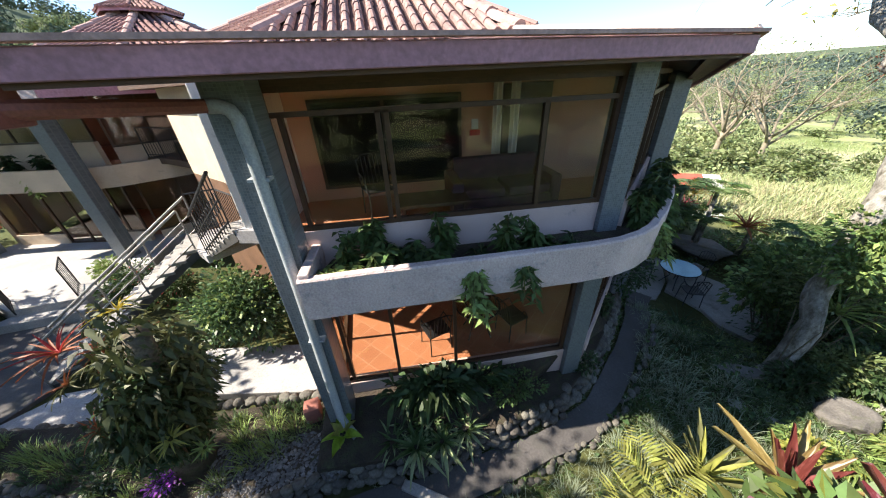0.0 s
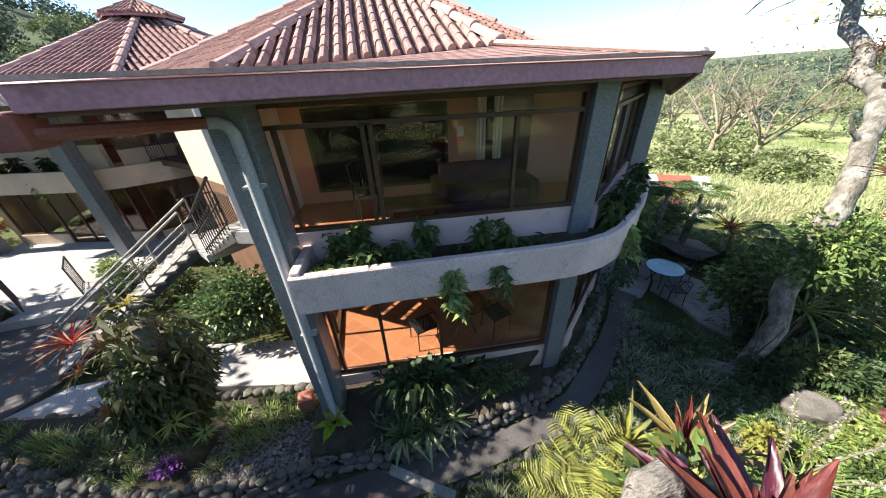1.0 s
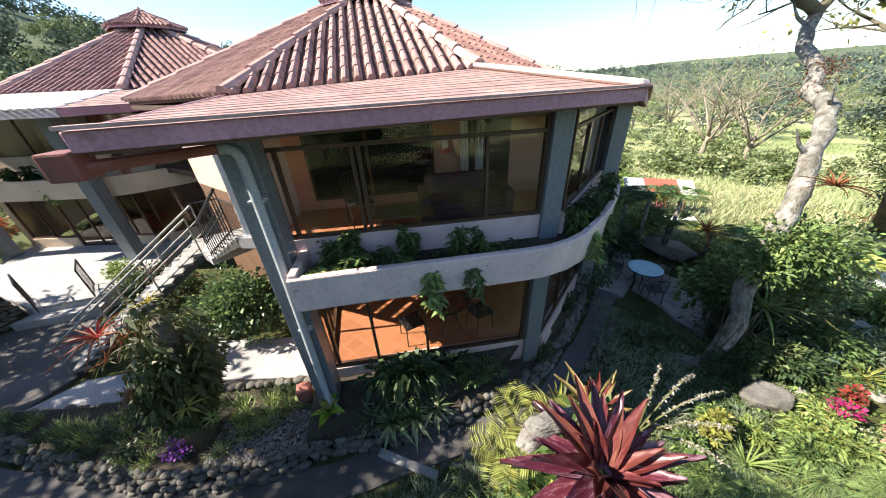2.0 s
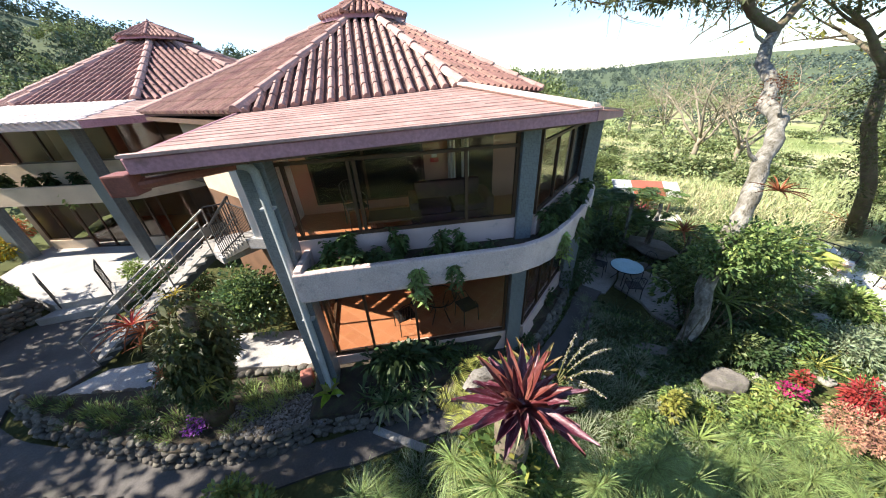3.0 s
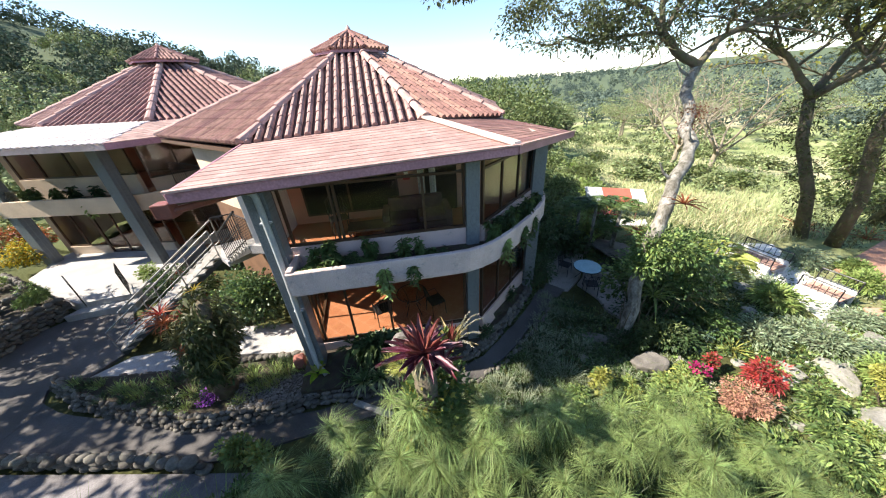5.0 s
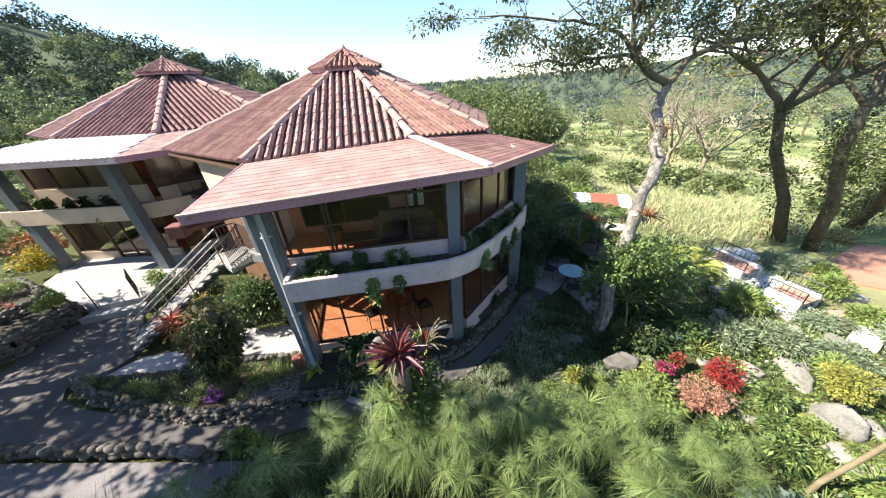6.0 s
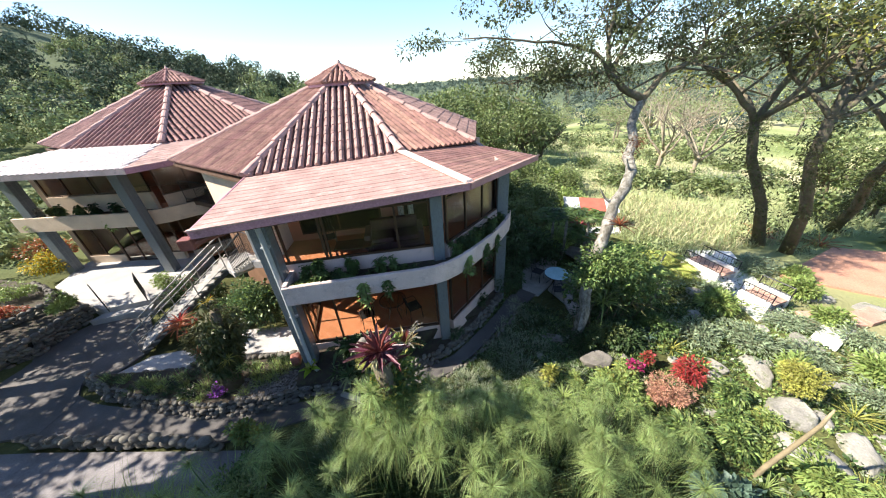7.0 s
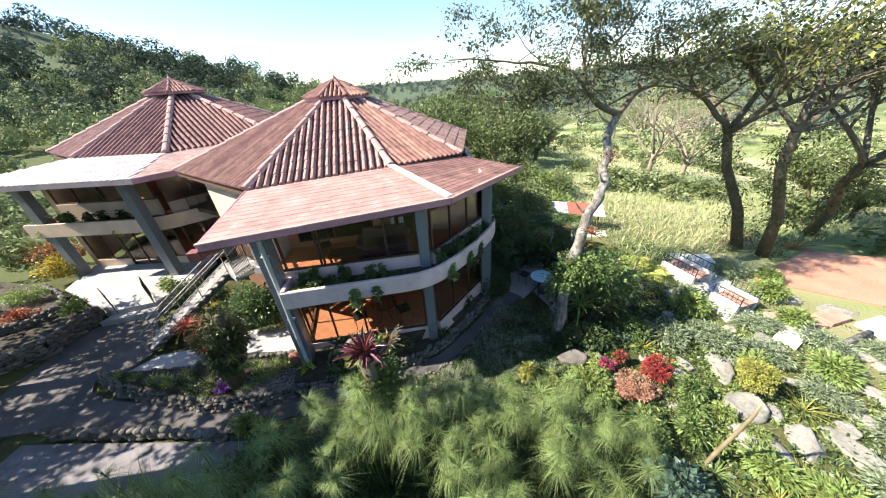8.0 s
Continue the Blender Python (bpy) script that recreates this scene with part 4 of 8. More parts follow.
# ---- terrace, stair, landing ----
terr = [tuple(at2(-6.0, D2 + 0.3, 0))[:2], (-13.1, 7.2), (-10.9, 5.7), (-9.2, 4.75), (-7.6, 5.0), (-7.0, 6.3), tuple(at2(0.4, D2 + 0.3, 0))[:2], tuple(at2(0.4, D2 - 0.5, 0))[:2], tuple(at2(-6.0, D2 - 0.5, 0))[:2]]
ob = part("terrace", prism(terr, -1.3, -0.74, bevel=0.02), M_CONC)
tagged(ob, "pale sunlit concrete terrace before the second house", "terrace", kind="structure")
ob = part("terrace_step", prism([(-9.5, 4.35), (-7.45, 4.65), (-7.55, 5.02), (-9.3, 4.78)], -1.3, -0.96, bevel=0.02), M_CONC)
tagged(ob, "low pale concrete step", "step", kind="structure")

stair = thing("outdoor_stair", (-6.3, 2.7, -1.2), "grey concrete outdoor stair in two flights with steel railings", "stair")


def flight(low, top, steps, wide, posts):
    """Open treads on two stringers, with three-bar railings; posts: every how many steps on each side."""
    run = Vector((top.x - low.x, top.y - low.y, 0))
    rise = (top.z - low.z) / steps
    fwd = run.normalized()
    sd = Vector((-fwd.y, fwd.x, 0))
    for i in range(steps):
        c = low + run * ((i + 0.5) / steps) + Vector((0, 0, (i + 1) * rise - 0.035))
        half = run * (0.5 / steps + 0.006)
        part("step", beam(c - half, c + half, wide, 0.07, bevel=0.008), M_GREYCONC, stair)
    for s, every in zip((-1, 1), posts):
        part("stringer", beam(low + sd * s * (wide / 2 - 0.06) + Vector((0, 0, 0.02)), top + sd * s * (wide / 2 - 0.06) + Vector((0, 0, -0.12)), 0.08, 0.15), M_STRINGER, stair)
        if not every:
            continue
        off = sd * s * (wide / 2)
        for h, r in ((0.9, 0.026), (0.5, 0.016), (0.14, 0.016)):
            part("handrail" if h > 0.8 else "rail", tube([low + off + Vector((0, 0, h)), top + off + Vector((0, 0, h))], r, 8), M_RAIL if every > 1 else M_IRON, stair, "pale steel handrail" if h > 0.8 else "")
        for i in range(0, (steps if every > 1 else 2 * steps) + 1, every):
            p = low.lerp(top, i / (steps if every > 1 else 2 * steps)) + off
            part("post" if every > 1 else "baluster", tube([p + Vector((0, 0, 0.02)), p + Vector((0, 0, 0.89))], 0.018 if every > 1 else 0.009, 6), M_RAIL if every > 1 else M_IRON, stair)
            if every == 1 and i < 2 * steps:
                p = low.lerp(top, (i + 0.5) / (2 * steps)) + off + Vector((0, 0, 0.5))
                loop = [p + fwd * (0.07 * math.cos(2 * math.pi * k / 12)) + Vector((0, 0, 0.13 * math.sin(2 * math.pi * k / 12))) for k in range(13)]
                part("scroll", tube(loop, 0.008, 5, cap=False), M_IRON, stair)


flight(Vector((-6.34, 2.67, -1.18)), Vector((-3.35, 3.92, 1.08)), 12, 1.05, (4, 4))
part("landing", prism([(-3.15, 3.45), (-2.75, 3.05), (-2.05, 3.75), (-3.0, 4.7), (-3.6, 4.4)], 0.90, 1.08, bevel=0.015), M_CONC, stair, "pale concrete half landing")
flight(Vector((-2.38, 3.42, 1.08)), Vector((-0.92, 2.02, 2.16)), 6, 0.95, (1, 0))
part("landing", prism([(-1.22, 1.68), (-0.72, 1.55), (-0.35, 1.85), (-0.40, 2.75), (-0.62, 2.35)], 1.92, 2.16, bevel=0.015), M_CONC, stair, "pale concrete landing slab")


def iron_rail(owner, pts, z, height=0.95, gap=0.11, mat=None):
    pts = [Vector((*p, z)) for p in pts]
    mat = mat or M_IRON
    for a, b in zip(pts, pts[1:]):
        for h, r in ((height, 0.02), (0.1, 0.012)):
            part("rail", tube([a + Vector((0, 0, h)), b + Vector((0, 0, h))], r, 6), mat, owner)
        n = max(2, round((b - a).length / gap))
        for i in range(n + 1):
            p = a.lerp(b, i / n)
            part("baluster", tube([p, p + Vector((0, 0, height))], 0.018 if i in (0, n) else 0.009, 5), mat, owner)


rail_l = thing("landing_railing", (-3.4, 4.5, 1.08), "dark iron railing round the half landing", "railing")
iron_rail(rail_l, [(-3.55, 4.42), (-3.0, 4.66), (-2.3, 4.0)], 1.08)
# bridge balcony between the houses
ob = part("balcony_slab", prism([(-7.0, 8.75), (-6.2, 8.35), (-5.3, 7.65), (-4.33, 6.8), (-3.5, 5.9), (-2.9, 6.5), (-3.7, 7.5), (-4.8, 8.7), (-6.4, 9.8)], 2.0, 2.2, bevel=0.02), M_BEAM)
tagged(ob, "dark curved balcony slab linking the two houses", "balcony", kind="structure")
rail_b = thing("balcony_railing", (-5.3, 7.7, 2.2), "black wrought iron balcony railing in the shade", "railing")
iron_rail(rail_b, [(-6.95, 8.78), (-6.2, 8.4), (-5.3, 7.7), (-4.33, 6.85), (-3.5, 5.95)], 2.2, gap=0.14)
# iron gate at the terrace
gate = thing("iron_gate", (-8.2, 5.2, -0.74), "open black iron garden gate on the terrace edge", "gate")
for k, (a, b) in enumerate((((-7.65, 4.95), (-8.3, 5.75)), ((-8.75, 4.5), (-9.55, 5.2)))):
    iron_rail(gate, [a, b], -0.74, height=0.95, gap=0.16)

# paved slabs beside the bed
for nm, poly, z, lab in (("side_walk", [(-3.45, 1.35), (-2.7, 1.25), (-0.75, 0.95), (-0.2, 1.0), (-0.3, 2.1), (-1.2, 2.2), (-3.2, 2.45)], -0.9, "pale concrete walk beside the house"),
                         ("ramp_slab", [(-6.5, 1.25), (-5.0, 1.2), (-3.7, 1.1), (-3.5, 1.75), (-4.6, 2.0), (-5.7, 1.95)], -1.08, "bluish pale concrete ramp slab"),
                         ("low_pavement", [(-7.6, -0.75), (-6.4, -0.92), (-2.4, -1.62), (-0.7, -1.9), (0.1, -4.2), (-3, -5.2), (-8.5, -5.0)], -1.16, "grey concrete pavement behind a stone edging")):
    ob = part(nm, prism(poly, z - 0.18, z, bevel=0.015), M_CONC_SHADE if nm == "low_pavement" else M_CONC)
    tagged(ob, lab, "pavement", kind="structure")

# ---- plants: shared builders ----
RNG = np.random.default_rng(7)


def quads(name, q, mat, smooth=False):
    """Mesh data from an array of loose quads (n, 4, 3)."""
    q = np.asarray(q, dtype=np.float32).reshape(-1, 4, 3)
    n = len(q)
    me = bpy.data.meshes.new(name)
    me.vertices.add(4 * n)
    me.vertices.foreach_set("co", q.ravel())
    me.loops.add(4 * n)
    me.loops.foreach_set("vertex_index", np.arange(4 * n, dtype=np.int32))
    me.polygons.add(n)
    me.polygons.foreach_set("loop_start", np.arange(0, 4 * n, 4, dtype=np.int32))
    me.update(calc_edges=True)
    me.materials.append(mat)
    return me


def strips(name, rows, mat):
    """Mesh data of joined blade strips: rows (n, k, 2, 3), each blade one island."""
    rows = np.asarray(rows, dtype=np.float32)
    n, k = rows.shape[:2]
    me = bpy.data.meshes.new(name)
    me.vertices.add(n * k * 2)
    me.vertices.foreach_set("co", rows.ravel())
    base = (np.arange(n) * k * 2)[:, None, None]
    step = (np.arange(k - 1) * 2)[None, :, None]
    idx = (base + step + np.array([0, 1, 3, 2])[None, None, :]).astype(np.int32)
    m = n * (k - 1)
    me.loops.add(4 * m)
    me.loops.foreach_set("vertex_index", idx.ravel())
    me.polygons.add(m)
    me.polygons.foreach_set("loop_start", np.arange(0, 4 * m, 4, dtype=np.int32))
    me.update(calc_edges=True)
    me.materials.append(mat)
    return me


def unit(v):
    return v / np.maximum(np.linalg.norm(v, axis=-1, keepdims=True), 1e-9)


def leaf_quads(p, d, length, width, droop=0.15):
    """One folded diamond leaf for each base p, direction d."""
    p, d = np.asarray(p, float), unit(np.asarray(d, float))
    n = len(p)
    length = np.broadcast_to(length, n)[:, None]
    width = np.broadcast_to(width, n)[:, None]
    r = unit(RNG.normal(size=(n, 3)) + np.array([0, 0, 1.2]))
    side = unit(np.cross(d, r)) * width / 2
    down = np.array([0, 0, -1.0]) * length * droop
    mid = p + d * length * 0.45
    tip = p + d * length + down
    return np.stack([p, mid + side, tip, mid - side], axis=1)


def blade_strips(p, d, length, width, droop=0.4, k=4, power=1.0):
    """Arching blades: (n, k, 2, 3)."""
    p, d = np.asarray(p, float), unit(np.asarray(d, float))
    n = len(p)
    length = np.broadcast_to(length, n)[:, None, None]
    width = np.broadcast_to(width, n)[:, None, None]
    drp = np.broadcast_to(droop, n)[:, None, None]
    t = np.linspace(0, 1, k)[None, :, None]
    c = p[:, None, :] + d[:, None, :] * length * t + np.array([0, 0, -1.0]) * length * drp * t ** 2
    side = unit(np.cross(d, np.array([0, 0, 1.0]) + 0.05 * RNG.normal(size=(n, 3))))[:, None, :]
    w = width * (1 - t ** 1.6 * 0.93) * (0.55 + 0.45 * np.sin(np.clip(t * 2.2, 0, 1.57))) * 0.5 * power
    return np.stack([c - side * w, c + side * w], axis=2)


def lobed(n, radii, lobes=7, fill=0.35):
    """Points and outward directions of an uneven crown with gaps."""
    radii = np.asarray(radii, float)
    c = unit(RNG.normal(size=(lobes, 3))) * RNG.uniform(0.25, 0.72, size=(lobes, 1))
    r = RNG.uniform(0.28, 0.55, size=lobes)
    k = RNG.integers(0, lobes, size=n)
    u = unit(RNG.normal(size=(n, 3)))
    rad = r[k] * np.where(RNG.random(n) < fill, RNG.uniform(0.3, 1, n), RNG.uniform(0.8, 1.05, n))
    p = (c[k] + u * rad[:, None]) * radii
    return p, unit(u + 0.5 * unit(p) + RNG.normal(size=(n, 3)) * 0.5 + np.array([0, 0, 0.15]))


def stemmed(owner, radii, z0, mat, count=5, thick=0.02):
    geos = []
    for i in range(count):
        a = 2 * math.pi * i / count + random.random()
        e = Vector((math.cos(a) * radii[0] * 0.55, math.sin(a) * radii[1] * 0.55, z0 + radii[2] * random.uniform(0.3, 0.9)))
        geos.append(tube([(0, 0, 0), e * 0.5 + Vector((0, 0, 0.05)), e], [thick, thick * 0.7, thick * 0.35], 5))
    part("stem", merge(*geos), mat, owner)


def shrub(name, at, radii, mat, leaves=900, size=0.1, width=0.5, label="", category="bush", group="", lift=None, second=None, lobes=8, droop=0.2):
    """A bush: stems and a lobed crown of single leaves."""
    if at[0] > 6.4 and at[2] < -1.2:
        at = (at[0], at[1], ground_z(at[0], at[1]) - 0.02)
    t = thing(name, at, label, category, group, fixed=False)
    lift = radii[2] * 0.95 if lift is None else lift
    stemmed(t, radii, lift * 0.5, M_BARK_DARK)
    p, d = lobed(leaves, radii, lobes)
    p[:, 2] = np.maximum(p[:, 2] + lift, 0.03)
    s = size * RNG.uniform(0.6, 1.3, leaves)
    part("crown", quads("crown", leaf_quads(p, d, s, s * width, droop), mat), None, t)
    if second:
        mat2, share = second
        k = int(leaves * share)
        p2, d2 = p[:k] * np.array([1.04, 1.04, 1.0]) + np.array([0, 0, 0.02]), d[:k]
        tagged(part("blossom" if "petal" in mat2.name else "young_leaves", quads("tips", leaf_quads(p2, d2, s[:k] * 0.9, s[:k] * width * 1.2, droop), mat2), None, t), kind="stuff")
    return t


def rosette(name, at, n, length, width, mat, tilt=(25, 75), droop=0.35, label="", category="bromeliad", group="", inner=None, turn=(0, 0)):
    """A rosette whose large leaves are parts of their own."""
    t = thing(name, at, label, category, group, fixed=False)
    kinds = []
    for v in range(3):
        L = length * (0.85 + 0.15 * v)
        c = blade_strips([(0, 0, 0)], [(0, 1, 0.0)], L, width, droop * (0.7 + 0.3 * v), k=6)[0]
        mid = (c[:, 0] + c[:, 1]) / 2 - np.array([0, 0, 0.12 * width])
        mid = mid - np.array([0, 0, 0.14]) * width
        verts = [tuple(x) for trio in zip(c[:, 0], mid, c[:, 1]) for x in trio]
        faces = []
        for k in range(5):
            o = k * 3
            faces += [(o, o + 1, o + 4, o + 3), (o + 1, o + 2, o + 5, o + 4)]
        me = shell(verts=verts, faces=faces, name="leaf", smooth=True)
        me.materials.append(mat)
        kinds.append(me)
    if inner:
        for me in list(kinds):
            m2 = me.copy()
            m2.materials.clear()
            m2.materials.append(inner)
            kinds.append(m2)
    for i in range(n):
        f = i / max(1, n - 1)
        el = tilt[1] + (tilt[0] - tilt[1]) * f + random.uniform(-6, 6)
        az = i * 137.5 + random.uniform(-9, 9)
        k = random.randrange(3) + (3 if inner and f < 0.4 else 0)
        ob = part("leaf", kinds[k], None, t)
        sc = random.uniform(0.8, 1.08) * (0.75 + 0.3 * f)
        ob.matrix_basis = pose(0, 0, 0, 0, 0, az) @ pose(0, 0.02, 0, el, random.uniform(-12, 12), 0) @ Matrix.Scale(sc, 4)
    t.rotation_euler = (radians(turn[0]), radians(turn[1]), 0)
    return t


def tuft(name, at, n, length, width, mat, spread=0.16, droop=0.7, lean=0.55, label="", category="grass", group=""):
    """A clump of arching blades."""
    a = RNG.uniform(0, 2 * math.pi, n)
    r = spread * np.sqrt(RNG.random(n))
    p = np.stack([r * np.cos(a), r * np.sin(a), np.zeros(n)], 1)
    l = RNG.uniform(0.05, 1.0, n) * lean
    b = a + RNG.normal(size=n) * 0.5
    d = np.stack([l * np.cos(b), l * np.sin(b), np.ones(n)], 1)
    me = strips(name, blade_strips(p, d, length * RNG.uniform(0.6, 1.15, n), width, droop * RNG.uniform(0.4, 1.3, n), k=4), mat)
    ob = new(name, me)
    ob.location = at
    return tagged(ob, label, category, group)


def scatter_tufts(name, spots, n, length, width, mat, label, category, group, **kw):
    first = tuft(name, (*spots[0], ground_z(*spots[0]) + 0.01), n, length, width, mat, label=label, category=category, group=group, **kw)
    for x, y in spots[1:]:
        copy_thing(first, pose(x, y, ground_z(x, y) + 0.01, 0, 0, random.uniform(0, 360)) @ Matrix.Scale(random.uniform(0.75, 1.2), 4))


def stone_mesh(seed, flat=0.75):
    bm = bmesh.new()
    bmesh.ops.create_icosphere(bm, subdivisions=2, radius=0.5)
    for v in bm.verts:
        k = 1 + 0.28 * noise.noise(v.co * 1.6 + Vector((seed * 7.3, seed, 0))) + 0.08 * noise.noise(v.co * 5 + Vector((seed, 3, 1)))
        v.co = Vector((v.co.x * k, v.co.y * k, v.co.z * k * flat))
    me = shell(bm=bm, name="stone", smooth=True)
    me.materials.append(M_STONE)
    return me


STONES = [stone_mesh(i) for i in range(6)]


def stone_wall(name, line, z0, rows, size, label, category="wall", step_in=0.05, jitter=0.04):
    """A wall of single rounded field stones in courses along a line."""
    w = thing(name, (*line[0], z0), label, category)
    tagged(w, kind="structure")
    pts = [Vector(p) for p in line]
    for r in range(rows):
        s = (r % 2) * size * 0.5
        total = sum((b - a).length for a, b in zip(pts, pts[1:]))
        while s < total:
            left = s
            for a, b in zip(pts, pts[1:]):
                L = (b - a).length
                if left <= L:
                    q = a.lerp(b, left / L)
                    d = (b - a).normalized()
                    break
                left -= L
            k = size * random.uniform(0.75, 1.35)
            nrm = Vector((-d.y, d.x))
            q = q + nrm * (r * step_in + random.uniform(-jitter, jitter))
            ob = part("stone", random.choice(STONES), None, w)
            m = pose(q.x, q.y, z0 + size * 0.33 + r * size * 0.62 + random.uniform(-0.02, 0.02), random.uniform(-15, 15), random.uniform(-15, 15), math.degrees(math.atan2(d.y, d.x)) + random.uniform(-25, 25))
            ob.matrix_basis = m @ Matrix.Diagonal((k * 1.12, k * 0.85, size * random.uniform(0.85, 1.1), 1))
            s += k * 0.95
    return w


def boulder(at, size, label, mat=None, name="boulder", seed=0, turn=0, group="garden boulders"):
    """A broken rock: a ball cut by planes, then roughened; half of it lies in the ground."""
    rnd = random.Random(seed)
    planes = [(Vector((rnd.gauss(0, 1), rnd.gauss(0, 1), rnd.gauss(0.2, 0.8))).normalized(), rnd.uniform(0.27, 0.43)) for _ in range(12)]
    bm = bmesh.new()
    bmesh.ops.create_icosphere(bm, subdivisions=4, radius=0.5)
    for v in bm.verts:
        c = v.co.copy()
        for n_, h_ in planes:
            over = c.dot(n_) - h_
            if over > 0:
                c -= n_ * over * 0.9
        k = 1 + 0.22 * noise.noise(c * 1.7 + Vector((seed * 3.1, 0, seed))) + 0.10 * noise.noise(c * 5 + Vector((seed, 2, 0))) + 0.05 * noise.noise(c * 11) + 0.025 * noise.noise(c * 27)
        f = max(-0.5, min(0.5, c.z * k))
        v.co = Vector((c.x * k, c.y * k, min(f, 0.30 + 0.04 * noise.noise(c * 4))))
    ob = part(name, bm, mat or M_ROCK, smooth=True)
    ob.matrix_basis = pose(*at, 0, 0, turn) @ Matrix.Diagonal((*size, 1))
    return tagged(ob, label, "rock", group)


# ---- planted beds ----
def bed(name, poly, z0, z1, label):
    ob = part(name, prism(poly, z0, z1, bevel=0.03), M_SOIL)
    tagged(ob, label, "garden bed", kind="structure")


bed("bed_left", [(-7.1, 1.25), (-5.9, 0.55), (-4.6, 0.0), (-2.7, -0.62), (-1.0, -0.72), (0.2, -0.45), (0.5, -0.1), (0.1, 0.55), (-0.6, 0.75), (-3.9, 0.9), (-6.4, 1.2)], -1.3, -0.88, "raised bed of dark soil with gravel")
bed("bed_front", [(-0.25, -0.5), (1.6, -0.5), (2.7, -0.3), (3.75, -0.05), (4.5, 0.42), (5.55, 1.32), (6.2, 2.0), (6.7, 2.6), (6.4, 2.8), (4.4, 0.75), (4.0, 0.6), (-0.25, 0.6)], -1.3, [-0.75, -0.9, -0.9, -0.9, -0.85, -0.9, -0.9, -0.95, -0.7, -0.42, -0.42, -0.58], "planted bed of dark soil along the house")
bed("bed_corner", [(-9.9, 4.9), (-10.2, 4.0), (-10.3, 3.0), (-11.2, 2.3), (-13.5, 1.6), (-18.5, 3.0), (-18.0, 9.0), (-13.6, 7.4), (-11.4, 5.8)], -1.3, -0.62, "raised corner bed with dark soil")

stone_wall("stone_wall_left_bed", [(-7.25, 1.28), (-5.95, 0.48), (-4.6, -0.08), (-2.7, -0.72), (-1.0, -0.82), (0.25, -0.55), (0.55, -0.2)], -1.22, 4, 0.155, "low dry wall of rounded grey river stones round the bed")
stone_wall("stone_edging_back", [(-0.2, 0.82), (-0.6, 0.86), (-3.4, 1.02), (-3.9, 0.98)], -1.0, 2, 0.2, "edging of rounded pale river stones")
stone_wall("stone_edging_ramp", [(-4.0, 1.0), (-6.6, 1.25), (-7.2, 1.3)], -1.1, 1, 0.2, "edging of rounded grey stones")
stone_wall("stone_edging_front", [(0.3, -0.6), (1.6, -0.58), (2.7, -0.37), (3.8, -0.12), (4.57, 0.36), (5.62, 1.25), (6.28, 1.93), (6.8, 2.5)], -1.2, 3, 0.17, "edging of small mossy stones along the path")
stone_wall("stone_edging_path", [(6.95, 1.45), (6.2, 0.82), (5.2, -0.05), (4.3, -0.55), (3.2, -0.88), (1.9, -1.12)], -1.26, 1, 0.13, "scattered edging of small dark stones beyond the path", jitter=0.07)
stone_wall("stone_wall_low", [(-7.0, -0.62), (-6.0, -0.82), (-4.58, -1.06), (-3.45, -1.24), (-2.44, -1.5), (-1.9, -1.62)], -1.22, 3, 0.24, "row of large rounded dark boulders along the path", step_in=-0.02)
stone_wall("stone_wall_corner", [(-13.4, 1.2), (-11.2, 2.05), (-10.15, 2.95), (-10.05, 4.0), (-9.75, 4.85)], -1.22, 6, 0.22, "curved retaining wall of stacked dark stones", step_in=-0.03)
stone_wall("stone_wall_upper", [(-14.5, 4.4), (-13.0, 3.8), (-11.7, 4.3), (-11.3, 5.2), (-12.0, 6.0), (-13.6, 7.0)], -0.66, 3, 0.22, "inner ring wall of stacked stones", step_in=-0.03)

# ---- bed on the left: stump overgrown with bromeliads and ferns ----
stump = thing("overgrown_stump", (-2.15, 0.0, -0.9), "tall leaning stump overgrown with dark foliage", "stump", fixed=False)
part("trunk", tube([(0, 0, 0), (0.2, -0.06, 0.9), (0.5, -0.2, 1.9), (0.82, -0.32, 2.9)], [0.28, 0.2, 0.18, 0.1], 10), M_BARK_DARK, stump, smooth=True)
LEAN = np.array([0.27, -0.11, 0.0])


def on_stump(n, radii, lift, lobes):
    p, d = lobed(n, radii, lobes, fill=0.5)
    p[:, 2] += lift
    p = p[p[:, 2] > 0.02]
    wide = np.clip(0.25 + 0.36 * p[:, 2:3], 0.25, 0.9)
    return p * np.concatenate([wide, wide, np.ones_like(wide)], 1) + p[:, 2:3] * LEAN


p = on_stump(13000, (0.72, 0.68, 1.85), 1.65, 34)
s = RNG.uniform(0.08, 0.22, len(p))
part("fern_cover", quads("fern", leaf_quads(p, unit(RNG.normal(size=(len(p), 3)) + p * np.array([0.8, 0.8, 0])), s * 0.8, s * 0.3, 0.5), L_EPIPHYTE), None, stump)
p = on_stump(6000, (0.74, 0.72, 1.5), 1.2, 18)
s = RNG.uniform(0.07, 0.14, len(p))
part("leaf_cover", quads("cover", leaf_quads(p, p * np.array([1, 1, 0.4]) + RNG.normal(size=(len(p), 3)) * 0.3, s, s * 0.3, 0.4), L_DARK), None, stump)
